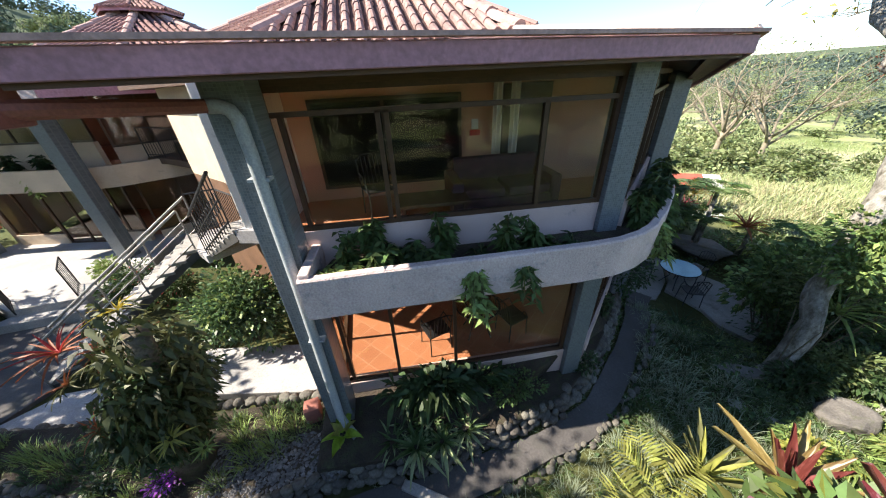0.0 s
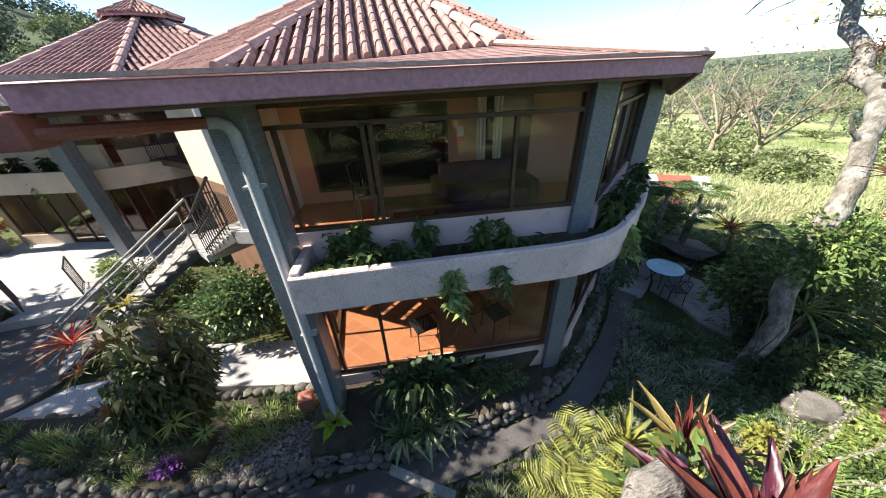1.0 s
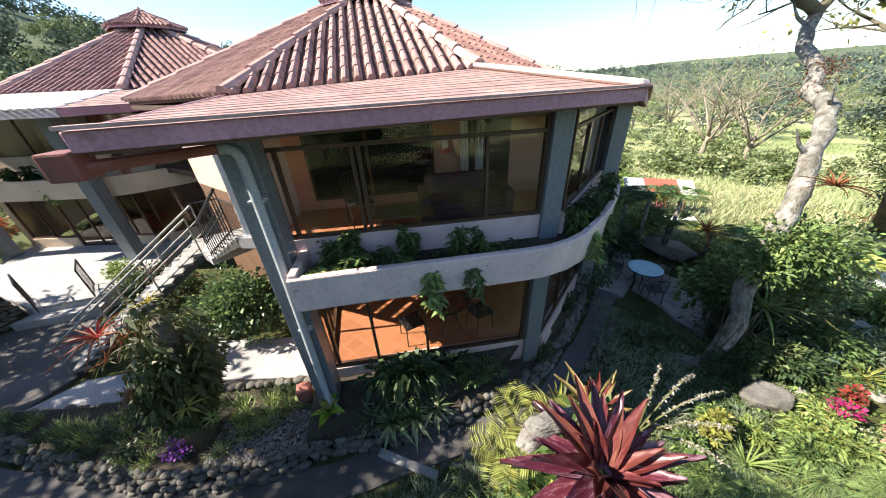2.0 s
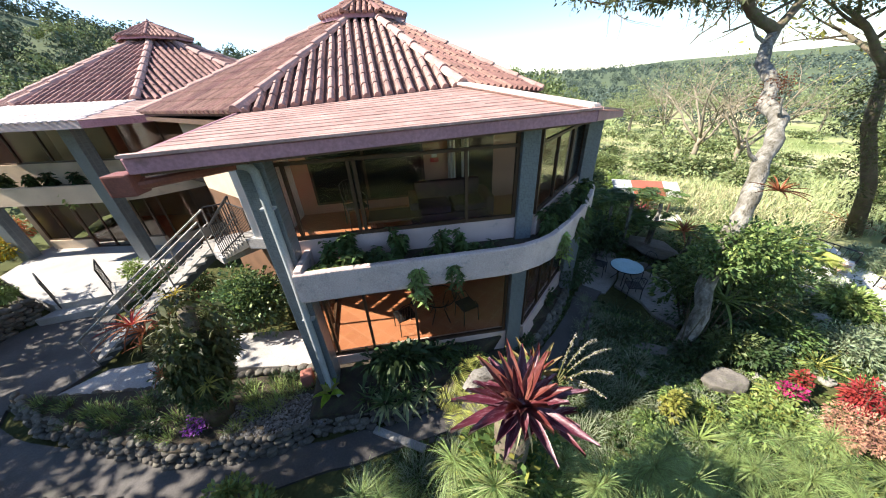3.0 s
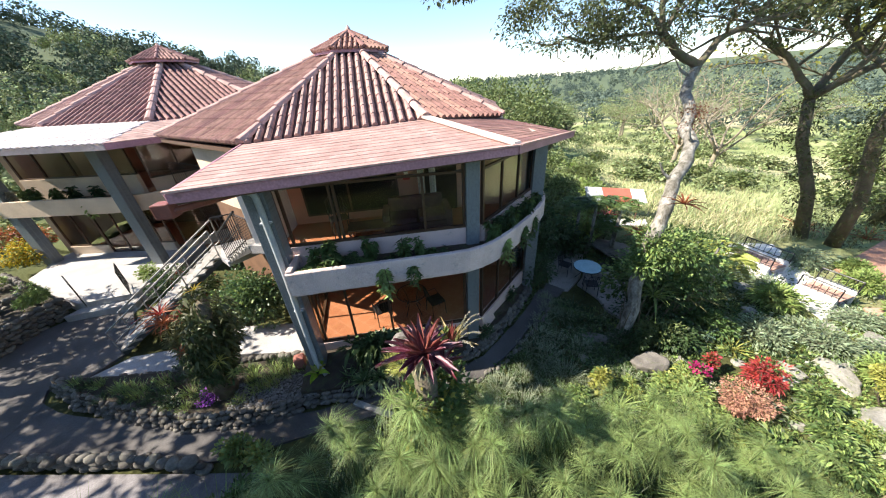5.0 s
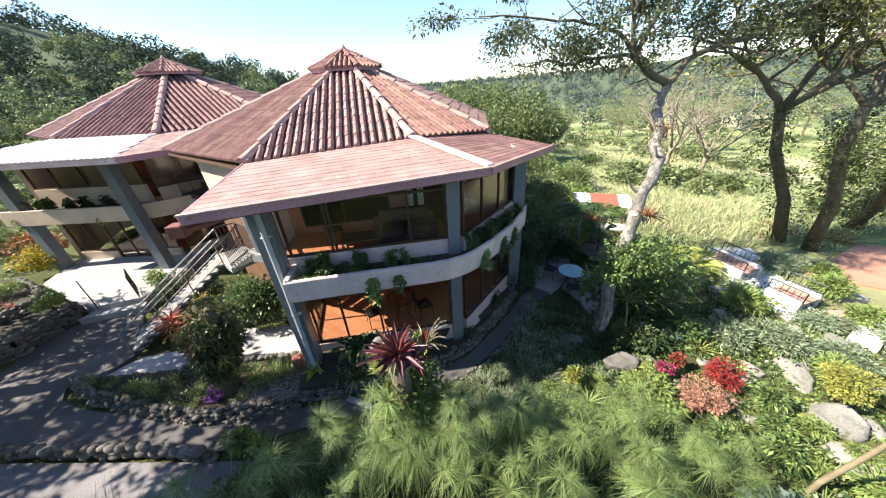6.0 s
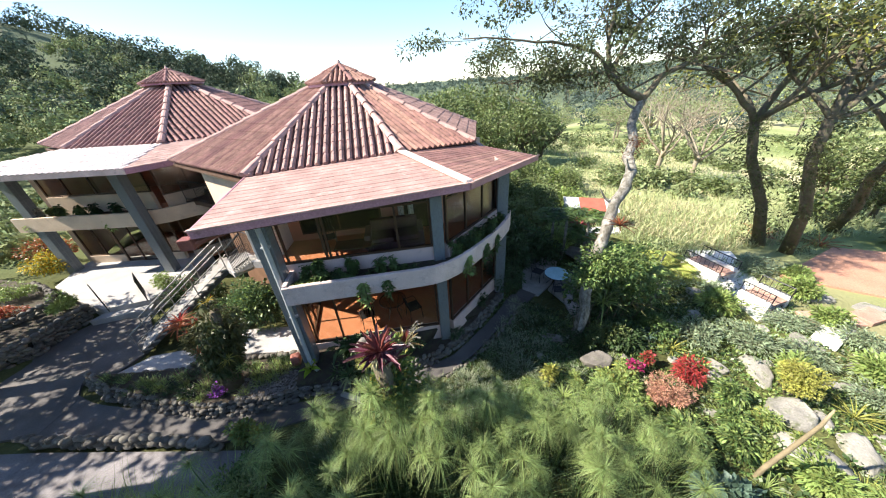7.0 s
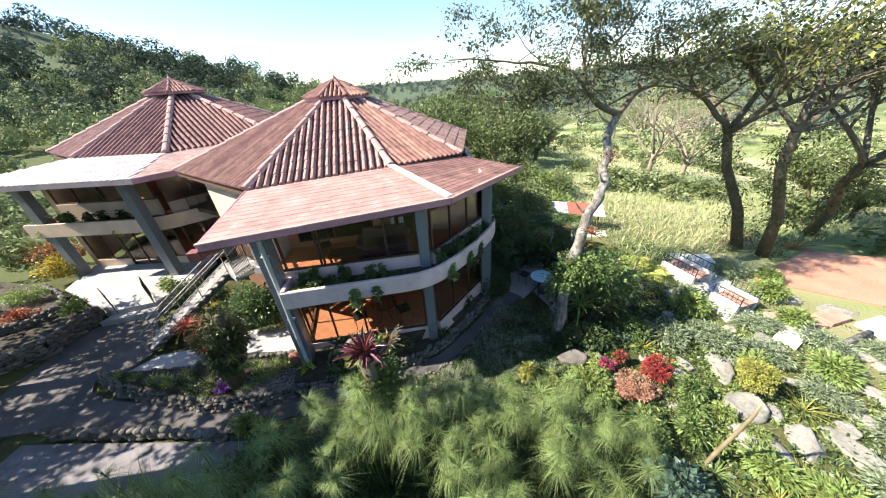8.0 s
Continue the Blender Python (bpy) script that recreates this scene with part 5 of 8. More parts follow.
for dx, dy, z, n, L, mt, mt2 in ((-0.2, -0.5, 2.1, 22, 0.5, L_OLIVE, L_RUST), (0.25, -0.25, 2.9, 24, 0.46, L_OLIVE, L_GOLD), (-0.1, 0.1, 3.15, 24, 0.5, L_OLIVE, L_GOLD), (0.2, 0.3, 2.9, 22, 0.45, L_YELLOW, L_GOLD), (0.35, -0.5, 1.7, 20, 0.45, L_YELLOW, None), (-0.55, 0.1, 1.6, 20, 0.45, L_OLIVE, None), (0.05, -0.5, 1.1, 18, 0.42, L_DARK, None), (0.6, 0.05, 2.1, 20, 0.45, L_YELLOW, None), (-0.55, -0.2, 2.5, 22, 0.48, L_OLIVE, L_RUST), (0.0, -0.6, 2.6, 20, 0.45, L_OLIVE, None), (0.5, -0.35, 1.1, 16, 0.4, L_FRESH, None))[::2]:
    rosette("bromeliad", (-2.15 + dx + 0.27 * z, dy - 0.11 * z, -0.9 + z), n, L * 0.34, 0.04, mt, tilt=(5, 80), droop=0.75, label="olive bromeliad growing on the stump", group="bromeliads on the stump", inner=mt2, turn=(dy * -60, dx * 60))
rosette("bromeliad", (-2.3, -0.15, 1.75), 26, 0.36, 0.045, L_RUST, tilt=(5, 70), label="bright rust-red bromeliad high on the stump", group="bromeliads on the stump", inner=L_SCARLET)
rosette("bromeliad", (-4.2, 1.75, 0.1), 26, 0.4, 0.075, L_RUST, tilt=(5, 70), label="bright rust-red bromeliad beside the stair", group="red bromeliads")
rosette("bromeliad", (-3.75, 1.9, 0.1), 22, 0.42, 0.07, L_RUST, tilt=(5, 70), label="rust-red bromeliad beside the stair", group="red bromeliads", inner=L_SCARLET)
shrub("fern_mass", (-3.9, 1.75, -1.0), (0.6, 0.55, 0.5), L_OLIVE, 1600, 0.14, 0.25, "dense olive fern undergrowth", "fern")
shrub("round_bush", (-2.15, 2.5, -0.95), (1.15, 0.72, 1.05), L_GLOSS, 6500, 0.11, 0.5, "large dense glossy green bush below the stair", second=(L_FRESH, 0.22), lobes=36)
shrub("flower_bush", (-2.37, -0.22, -0.9), (0.28, 0.24, 0.17), L_DARK, 320, 0.06, 0.5, "small bush of purple blossom", "flowers", second=(L_PURPLE, 0.9))
shrub("flower_bush", (-3.3, -0.1, -0.95), (0.26, 0.22, 0.2), L_DARK, 300, 0.07, 0.4, "small bush with white blossom", "flowers", second=(L_CREAM, 0.12))
for spots, n, L, w, mt, lab in (
        ([(-1.15, 0.35), (-0.75, 0.2), (-0.45, 0.35), (-1.0, 0.0), (-1.35, -0.1), (-3.0, 0.1), (-3.3, -0.2), (-3.6, 0.2), (-2.9, -0.35), (-1.7, -0.35), (-4.6, 0.5), (-1.5, 0.15), (-5.6, 0.8), (-4.9, 0.55), (-4.2, 0.3), (-3.9, 0.6), (-1.7, 0.5), (-6.3, 1.0)], 110, 0.42, 0.014, L_FRESH, "tuft of fresh green grass in the bed"),
        ([(-3.5, 0.5), (-3.1, 0.45), (-2.7, -0.1), (-3.8, 0.15), (-1.6, 0.2), (-1.2, 0.6), (-0.7, 0.5), (-4.5, 0.2), (-5.2, 0.35), (-1.9, 0.55), (-0.9, 0.55), (-5.9, 0.85), (-4.0, -0.05)], 90, 0.36, 0.018, L_DARK, "tuft of dark grass in the bed")):
    first = None
    for x, y in spots:
        if first is None:
            first = tuft("grass_tuft", (x, y, -0.89), n, L, w, mt, label=lab, category="grass", group=lab + "s")
        else:
            copy_thing(first, pose(x, y, -0.89, 0, 0, random.uniform(0, 360)) @ Matrix.Scale(random.uniform(0.7, 1.15), 4))
rosette("broadleaf_plant", (0.10, -0.12, -0.60), 10, 0.27, 0.21, L_LIME, tilt=(15, 75), droop=0.25, label="bright lime green broad-leaved plant at the column foot", category="plant", inner=L_YELLOW)
pot = part("clay_block", box(-0.12, 0.12, -0.12, 0.12, 0, 0.34, 0.02), material("faded_red_clay", (0.34, 0.13, 0.10), 0.9, var=0.2, scale=6))
pot.matrix_basis = pose(-0.48, 0.42, -0.9, 0, 0, 12)
tagged(pot, "faded red clay block on the bed", "block")
ob = part("drain_channel", beam((0.95, -0.72, -1.15), (1.9, -1.25, -1.15), 0.14, 0.06, bevel=0.01), M_GREYCONC)
tagged(ob, "narrow pale concrete drain strip across the path", "drain", kind="structure")

# gravel on the bed
pts, fcs = [], []
random.seed(3)
for i in range(1500):
    x, y = random.uniform(-1.9, 0.1), random.uniform(-0.62, 0.15)
    r = random.uniform(0.012, 0.035)
    o = len(pts)
    pts += [(x + r * random.uniform(0.7, 1.3) * dx, y + r * random.uniform(0.7, 1.3) * dy, -0.878 + r * 0.7 * dz) for dx, dy, dz in ((1, 0, 0), (0, 1, 0), (-1, 0, 0), (0, -1, 0), (0, 0, 1), (0, 0, -1))]
    fcs += [(o, o + 1, o + 4), (o + 1, o + 2, o + 4), (o + 2, o + 3, o + 4), (o + 3, o, o + 4), (o + 1, o, o + 5), (o + 2, o + 1, o + 5), (o + 3, o + 2, o + 5), (o, o + 3, o + 5)]
tagged(part("gravel", (pts, fcs), material("grey_gravel", (0.16, 0.155, 0.155), 0.9, var=0.3, scale=5, island=0.4)), "loose grey gravel on the raised bed", "gravel", kind="stuff")

# ---- bed along the house ----
shrub("strap_plant", (1.75, 0.25, -0.75), (1.1, 0.3, 0.36), L_DARK, 900, 0.32, 0.24, "dark broad strap-leaved plants under the window", "plant", droop=0.5)
for x, y, sc in ((0.85, -0.25, 1.1), (1.2, -0.4, 1.35), (1.6, -0.38, 1.25), (1.4, -0.1, 1.3), (2.0, -0.28, 1.1), (1.8, -0.1, 1.1), (1.05, -0.05, 1.1)):
    ob = rosette("hosta_plant", (x, y, -0.85), 40, 0.30, 0.075, L_PALE, tilt=(5, 75), droop=0.45, label="glossy green strap-leaved clump with pale edges", category="plant", group="glossy clumps by the path", inner=L_MID)
    ob.scale = (sc, sc, sc)
shrub("low_bush", (3.0, 0.2, -0.85), (0.6, 0.32, 0.3), L_MID, 900, 0.07, 0.5, "low mossy green bush in the bed")
shrub("low_bush", (4.5, 0.45, -0.9), (0.35, 0.3, 0.2), L_DARK, 500, 0.07, 0.4, "low dark bush with white blossom", second=(L_CREAM, 0.05))
shrub("hedge_bush", (6.9, 2.9, -1.3), (0.8, 0.7, 1.0), L_DARK, 3500, 0.1, 0.45, "dark dense shrub beside the house corner", lobes=12)
shrub("hedge_bush", (7.9, 4.6, -1.4), (1.1, 1.1, 1.5), L_DARK, 4200, 0.13, 0.45, "tall dark shrub behind the patio", lobes=12)
shrub("hedge_bush", (5.5, 1.75, -1.1), (0.5, 0.4, 0.4), L_DARK, 1200, 0.09, 0.45, "dark shrub in the shade of the balcony")

# ---- planter plants ----
def trailing(at, n_stems, length, mat, label, hang=0.0, leaf=0.085, house_group="plants in the balcony planter"):
    t = thing("planter_plant", at, label, "plant", house_group, fixed=False)
    geos, P, Dd = [], [], []
    for i in range(n_stems):
        a = random.uniform(0, 2 * math.pi)
        r = random.uniform(0.04, 0.16)
        up = length * random.uniform(0.6, 1.1)
        pts = [Vector((0.02 * math.cos(a), 0.02 * math.sin(a), 0))]
        for k in range(1, 6):
            f = k / 5
            pts.append(Vector((r * math.cos(a) * f, r * math.sin(a) * f - (0.32 * f if hang else 0), up * f if not hang else up * (0.9 * f - 2.0 * f * f))))
        geos.append(tube(pts, [0.008] * 5 + [0.003], 4))
        for k in range(int(34 * length / 0.5) + 4):
            f = random.uniform(0.15, 1)
            i0 = min(4, int(f * 5))
            q = pts[i0].lerp(pts[i0 + 1], f * 5 - i0)
            P.append(tuple(q))
            b = random.uniform(0, 2 * math.pi)
            Dd.append((math.cos(b), math.sin(b), random.uniform(-0.5, 0.5)))
    part("stem", merge(*geos), L_OLIVE, t)
    s = leaf * RNG.uniform(0.7, 1.4, len(P))
    part("foliage", quads("foliage", leaf_quads(P, Dd, s * 1.5, s * 0.55, 0.35), mat), None, t)


for x, y, n, L, mt, h in ((0.72, 0.25, 6, 0.5, L_MID, 0), (0.98, 0.3, 7, 0.72, L_MID, 0), (1.2, 0.15, 7, 0.3, L_DARK, 0), (1.55, 0.1, 6, 0.28, L_DARK, 0), (1.85, 0.28, 6, 0.62, L_MID, 0), (2.6, 0.1, 6, 0.55, L_MID, 0), (2.95, 0.2, 4, 0.45, L_MID, 0),
                           (2.12, -0.06, 9, 0.5, L_FRESH, 1), (2.72, -0.06, 5, 0.3, L_MID, 1), (0.55, 0.0, 9, 0.2, L_FRESH, 0), (0.75, -0.02, 7, 0.2, L_FRESH, 0), (1.1, 0.05, 9, 0.36, L_MID, 0), (1.4, 0.2, 8, 0.3, L_MID, 0), (1.7, 0.05, 8, 0.25, L_MID, 0), (2.3, 0.05, 5, 0.2, L_DARK, 0), (3.2, 0.25, 4, 0.14, L_MID, 0), (3.5, 0.1, 5, 0.15, L_DARK, 0), (4.62, 0.42, 8, 0.5, L_MID, 0), (4.85, 0.62, 8, 0.55, L_DARK, 0), (5.3, 0.95, 8, 0.55, L_MID, 0), (5.8, 1.4, 8, 0.5, L_DARK, 0), (4.95, 0.48, 7, 0.4, L_FRESH, 1), (5.6, 1.05, 7, 0.4, L_MID, 1), (5.1, 0.75, 7, 0.6, L_DARK, 0), (5.5, 1.2, 7, 0.55, L_DARK, 0), (6.0, 1.6, 7, 0.6, L_MID, 0), (6.4, 2.1, 6, 0.5, L_DARK, 0), (6.1, 1.55, 6, 0.4, L_MID, 1), (6.75, 2.6, 6, 0.5, L_DARK, 0)):
    trailing((x, y, 2.11), n, L, mt, "leafy green plant trailing over the planter edge" if h else "leafy green plant in the balcony planter", h)
for u, mt, h in ((-6.2, L_FRESH, 1), (-5.6, L_CREAM, 0), (-5.0, L_FRESH, 0), (-4.6, L_MID, 0), (-3.6, L_MID, 0), (-2.9, L_DARK, 0), (-2.4, L_FRESH, 1), (-1.9, L_DARK, 0), (-0.8, L_FRESH, 1), (1.4, L_OLIVE, 0)):
    q = at2(u, D2 + 0.6 if u < 0 else D2 - 1.0, 2.0)
    trailing(tuple(q), 7, 0.55, mt, "plant trailing from the planter of the second house", h, leaf=0.11, house_group="plants of the second planter")

# ---- papyrus before the house ----
def papyrus_head(k):
    n = 150
    a = RNG.uniform(0, 2 * math.pi, n)
    el = RNG.uniform(-0.1, 1.45, n)
    d = np.stack([np.cos(a) * np.cos(el), np.sin(a) * np.cos(el), np.sin(el)], 1)
    return strips("umbel", blade_strips(np.zeros((n, 3)), d, RNG.uniform(0.28, 0.48, n), 0.0050, RNG.uniform(0.35, 1.2, n), k=5), L_PAPYRUS)


HEADS = [papyrus_head(k) for k in range(5)]
STALK = shell(verts=tube([(0, 0, 0), (0.03, 0, 0.5), (0, 0, 1.0)], [0.011, 0.009, 0.006], 5)[0], faces=tube([(0, 0, 0), (0.03, 0, 0.5), (0, 0, 1.0)], 0.01, 5)[1], name="stalk")
STALK.materials.append(L_MID)


def papyrus_clump(x, y, heads, spread, z_top, low=0.95):
    zg = ground_z(x, y)
    t = thing("papyrus_clump", (x, y, zg), "tall papyrus clump with feathery green umbels", "papyrus", "papyrus clumps", fixed=False)
    for i in range(round(heads * 0.6)):
        a, r = random.uniform(0, 2 * math.pi), spread * math.sqrt(random.random())
        top = Vector((r * math.cos(a), r * math.sin(a), z_top - zg - low * random.random() ** 1.3 - 0.15 * r))
        foot = Vector((top.x * 0.45, top.y * 0.45, 0))
        st = part("stalk", STALK, None, t)
        d = top - foot
        st.matrix_basis = Matrix.Translation(foot) @ d.to_track_quat("Z", "Y").to_matrix().to_4x4() @ Matrix.Diagonal((1, 1, d.length, 1))
        h = part("umbel", random.choice(HEADS), None, t)
        sc = random.uniform(0.75, 1.25)
        h.matrix_basis = Matrix.Translation(top) @ pose(0, 0, 0, random.uniform(-18, 18), random.uniform(-18, 18), random.uniform(0, 360)) @ Matrix.Scale(sc, 4)
    n = 160
    a = RNG.uniform(0, 2 * math.pi, n)
    r = spread * np.sqrt(RNG.random(n))
    p = np.stack([r * np.cos(a), r * np.sin(a), np.zeros(n)], 1)
    d = np.stack([0.4 * np.cos(a), 0.4 * np.sin(a), np.ones(n)], 1)
    part("undergrowth", strips("blades", blade_strips(p, d, (z_top - zg) * RNG.uniform(0.3, 0.7, n), 0.02, 0.4, k=4), L_DARK), None, t)


for x, y, h, s, z in ((1.35, -2.75, 11, 0.42, 1.4), (0.85, -3.3, 11, 0.45, 1.5), (1.6, -3.45, 13, 0.5, 1.35), (2.3, -2.85, 10, 0.4, 1.45), (3.3, -3.4, 13, 0.5, 1.75), (2.5, -3.7, 12, 0.5, 1.45), (4.3, -3.35, 14, 0.5, 1.45), (3.9, -4.1, 12, 0.5, 1.4),
                      (5.1, -3.75, 13, 0.5, 1.1), (5.0, -2.9, 11, 0.45, 0.85), (5.9, -3.4, 13, 0.55, 0.9), (6.7, -3.9, 13, 0.55, 0.95), (7.6, -3.5, 11, 0.45, 0.65), (8.1, -4.0, 9, 0.4, 0.5), (2.3, -3.12, 8, 0.3, 2.0), (3.15, -3.15, 8, 0.3, 1.85), (2.75, -3.45, 8, 0.35, 1.75), (5.9, -4.4, 12, 0.5, 0.8), (7.4, -4.4, 12, 0.55, 0.5), (-0.2, -3.75, 11, 0.45, 1.7), (0.9, -4.2, 12, 0.5, 1.6), (1.9, -4.4, 10, 0.5, 1.4), (4.8, -4.7, 11, 0.5, 1.0), (6.8, -5.0, 10, 0.5, 0.5),
                      (3.7, -2.75, 10, 0.42, 1.2), (4.9, -2.72, 11, 0.45, 1.0), (5.6, -2.9, 11, 0.45, 0.95), (6.4, -3.05, 11, 0.45, 0.8), (7.2, -3.1, 10, 0.45, 0.6)):
    papyrus_clump(x, y, h, s, z)
for x, y, z in ((-2.2, -3.7, 1.25), (-3.1, -3.5, 1.05), (-4.0, -3.5, 0.95)):
    papyrus_clump(x, y, 11, 0.42, z)
for x, y, z in ((-1.9, -3.3, 0.7), (-2.6, -3.2, 0.7), (-1.2, -3.9, 1.0), (-3.3, -3.2, 0.6), (-0.9, -3.1, 0.5)):
    n = 260
    t = tuft("tall_grass", (x, y, ground_z(x, y)), n, z + 1.25, 0.016, L_FRESH, spread=0.35, droop=0.55, lean=0.6, label="tall arching fresh green grass clump", group="tall grass clumps")
shrub("yellow_shrub", (-1.2, -1.55, -1.2), (0.32, 0.3, 0.42), L_FRESH, 600, 0.12, 0.45, "upright shrub with fresh yellow-green leaves", second=(L_YELLOW, 0.3))
shrub("yellow_shrub", (-0.6, -1.8, -1.2), (0.3, 0.3, 0.45), L_FRESH, 500, 0.12, 0.45, "upright shrub with fresh yellow-green leaves", second=(L_YELLOW, 0.3))

shrub("low_bush", (-0.75, -2.5, -1.2), (0.5, 0.45, 0.5), L_MID, 1500, 0.1, 0.4, "leafy green bush at the edge of the pavement")
shrub("low_bush", (-0.45, -3.2, -1.2), (0.5, 0.5, 0.6), L_WOOD, 1500, 0.1, 0.4, "dark leafy bush at the edge of the pavement")

# ---- stump with bromeliads before the house ----
L_WINE = streaked("streaked_wine_leaf", (0.13, 0.025, 0.04), (0.42, 0.28, 0.34))
L_BROWNRED = streaked("brown_red_leaf", (0.15, 0.035, 0.03), (0.30, 0.11, 0.10))
L_VARIEG = streaked("striped_brown_leaf", (0.24, 0.17, 0.06), (0.50, 0.42, 0.26))
perch = thing("bromeliad_stump", (2.8, -2.85, -1.25), "weathered grey stump carrying bromeliads", "stump", fixed=False)
part("trunk", tube([(0.1, 0.0, 0), (0.05, 0, 1.2), (-0.06, -0.05, 2.6), (-0.1, -0.1, 3.75)], [0.22, 0.16, 0.14, 0.15], 12), M_BARK_DARK, perch, smooth=True)
part("branch_stub", tube([(-0.08, -0.08, 3.55), (0.12, 0.05, 3.7), (0.3, 0.15, 3.68)], [0.13, 0.12, 0.07], 10), M_BARK, perch, smooth=True)
rosette("bromeliad", (2.72, -3.0, 2.72), 46, 0.43, 0.14, L_WINE, tilt=(-4, 68), droop=0.12, label="large wine-red bromeliad with pale streaked leaves on the stump", group="stump bromeliads", inner=L_BROWNRED)
rosette("bromeliad", (3.12, -2.46, 2.24), 22, 0.36, 0.085, L_VARIEG, tilt=(30, 84), droop=0.12, label="upright brown and cream striped bromeliad on the stump", group="stump bromeliads", inner=L_BROWNRED)
rosette("bromeliad", (2.92, -2.98, 2.46), 16, 0.30, 0.10, L_WINE, tilt=(15, 70), droop=0.15, label="wine-red bromeliad with purple leaves on the stump", group="stump bromeliads")
rosette("bromeliad", (2.98, -2.26, 1.95), 20, 0.34, 0.06, L_OLIVE, tilt=(25, 82), droop=0.1, label="olive upright bromeliad behind the stump", group="stump bromeliads", inner=L_YELLOW)
rosette("dry_leaves", (2.72, -3.02, 2.66), 30, 0.30, 0.045, L_STRAW, tilt=(-75, -25), droop=0.3, label="dry straw-coloured leaves hanging under the bromeliad", category="dry leaves", group="stump bromeliads")
lv, lf = tube([(2.36 + 0.042 * k, -2.80 + 0.016 * k, 2.66 + 0.07 * math.sin(math.pi * (k + 1) / 11)) for k in range(10)], [0.035, 0.055, 0.066, 0.072, 0.07, 0.066, 0.062, 0.056, 0.045, 0.03], 16)
lv = [v + Vector((noise.noise(v * 9), noise.noise(v * 9 + Vector((4, 0, 0))), noise.noise(v * 9 + Vector((0, 6, 0))))) * 0.05 for v in lv]
log = part("grey_log", (lv, lf), M_LOG, smooth=True)
tagged(log, "weathered pale grey log end on the stump", "log")


def fern(at, fronds, length, mat, label, group="ferns", droop=0.5):
    t = thing("fern", at, label, "fern", group, fixed=False)
    n, m = fronds, 18
    for i in range(n):
        a = 2 * math.pi * i / n + random.uniform(-0.3, 0.3)
        d = Vector((math.cos(a), math.sin(a), random.uniform(0.5, 1.1))).normalized()
        P, Dd, S = [], [], []
        side = d.cross(Vector((0, 0, 1))).normalized()
        for k in range(1, m + 1):
            f = k / m
            c = d * length * f + Vector((0, 0, -droop * length * f * f))
            tang = (d - Vector((0, 0, 2 * droop * f))).normalized()
            for sg in (-1, 1):
                P.append(tuple(c))
                Dd.append(tuple(side * sg + tang * 0.35))
                S.append(length * 0.34 * math.sin(math.pi * min(0.97, 0.12 + 0.88 * f)) + 0.015)
        part("frond", quads("frond", leaf_quads(P, Dd, np.array(S), np.array(S) * 0.11, 0.1), mat), None, t)
    return t


fern((2.62, -2.34, 1.98), 11, 0.42, L_LEMON, "yellow-green fern on the stump", "stump ferns", droop=0.3)
fern((2.40, -2.48, 1.95), 8, 0.34, L_LEMON, "yellow-green fern on the stump", "stump ferns", droop=0.3)
shrub("leafy_cover", (2.8, -2.8, -1.2), (0.55, 0.5, 1.6), L_MID, 5200, 0.13, 0.4, "leafy green cover climbing the stump", "plant", lift=2.1, second=(L_YELLOW, 0.15), lobes=14)
spray = thing("dry_flower_spray", (3.12, -2.78, 2.5), "pale feathery drooping flower spray beside the bromeliads", "flowers", fixed=False)
for k in range(5):
    a = radians(-60 + 25 * k)
    pts = [Vector((0.36 * f * math.cos(a), 0.36 * f * math.sin(a), (0.34 + 0.05 * (k % 4)) * f * (1.7 - 0.95 * f) + 0.05 * (k % 3) * f)) for f in (0, 0.25, 0.5, 0.75, 1.0)]
    part("flower_stem", tube(pts, [0.006, 0.005, 0.005, 0.004, 0.003], 5), L_OLIVE, spray)
    P, Dd = [], []
    for m in range(110):
        f = random.uniform(0.3, 1.0) * 4
        q = pts[min(3, int(f))].lerp(pts[min(3, int(f)) + 1], f - min(3, int(f)))
        P.append(tuple(q))
        Dd.append((random.gauss(0, 1), random.gauss(0, 1), random.gauss(0.3, 1)))
    tagged(part("blossom", quads("blossom", leaf_quads(P, Dd, 0.020, 0.008, 0.2), L_SPRAY), None, spray), kind="stuff")

# ---- garden right of the path ----
TB = (9.56, 3.47)
PATIO_Z = -1.88
for poly in ([(8.0, 3.4), (8.25, 3.05), (8.55, 2.97), (9.0, 3.3), (9.5, 3.7), (10.1, 4.5), (10.6, 5.3), (10.4, 5.8), (9.5, 6.0), (8.7, 5.7), (8.5, 4.6)],
             [(9.4, 2.3), (9.3, 1.7), (9.55, 1.1), (10.2, 1.35), (10.7, 1.75), (11.1, 2.5), (11.1, 3.2), (10.6, 4.35), (10.25, 4.6), (9.62, 3.72), (9.15, 3.32)]):
    ob = part("patio", prism(poly, PATIO_Z - 0.3, PATIO_Z, bevel=0.02), M_GREYCONC)
    tagged(ob, "pale flagstone patio in the shade of the house", "patio", kind="structure")


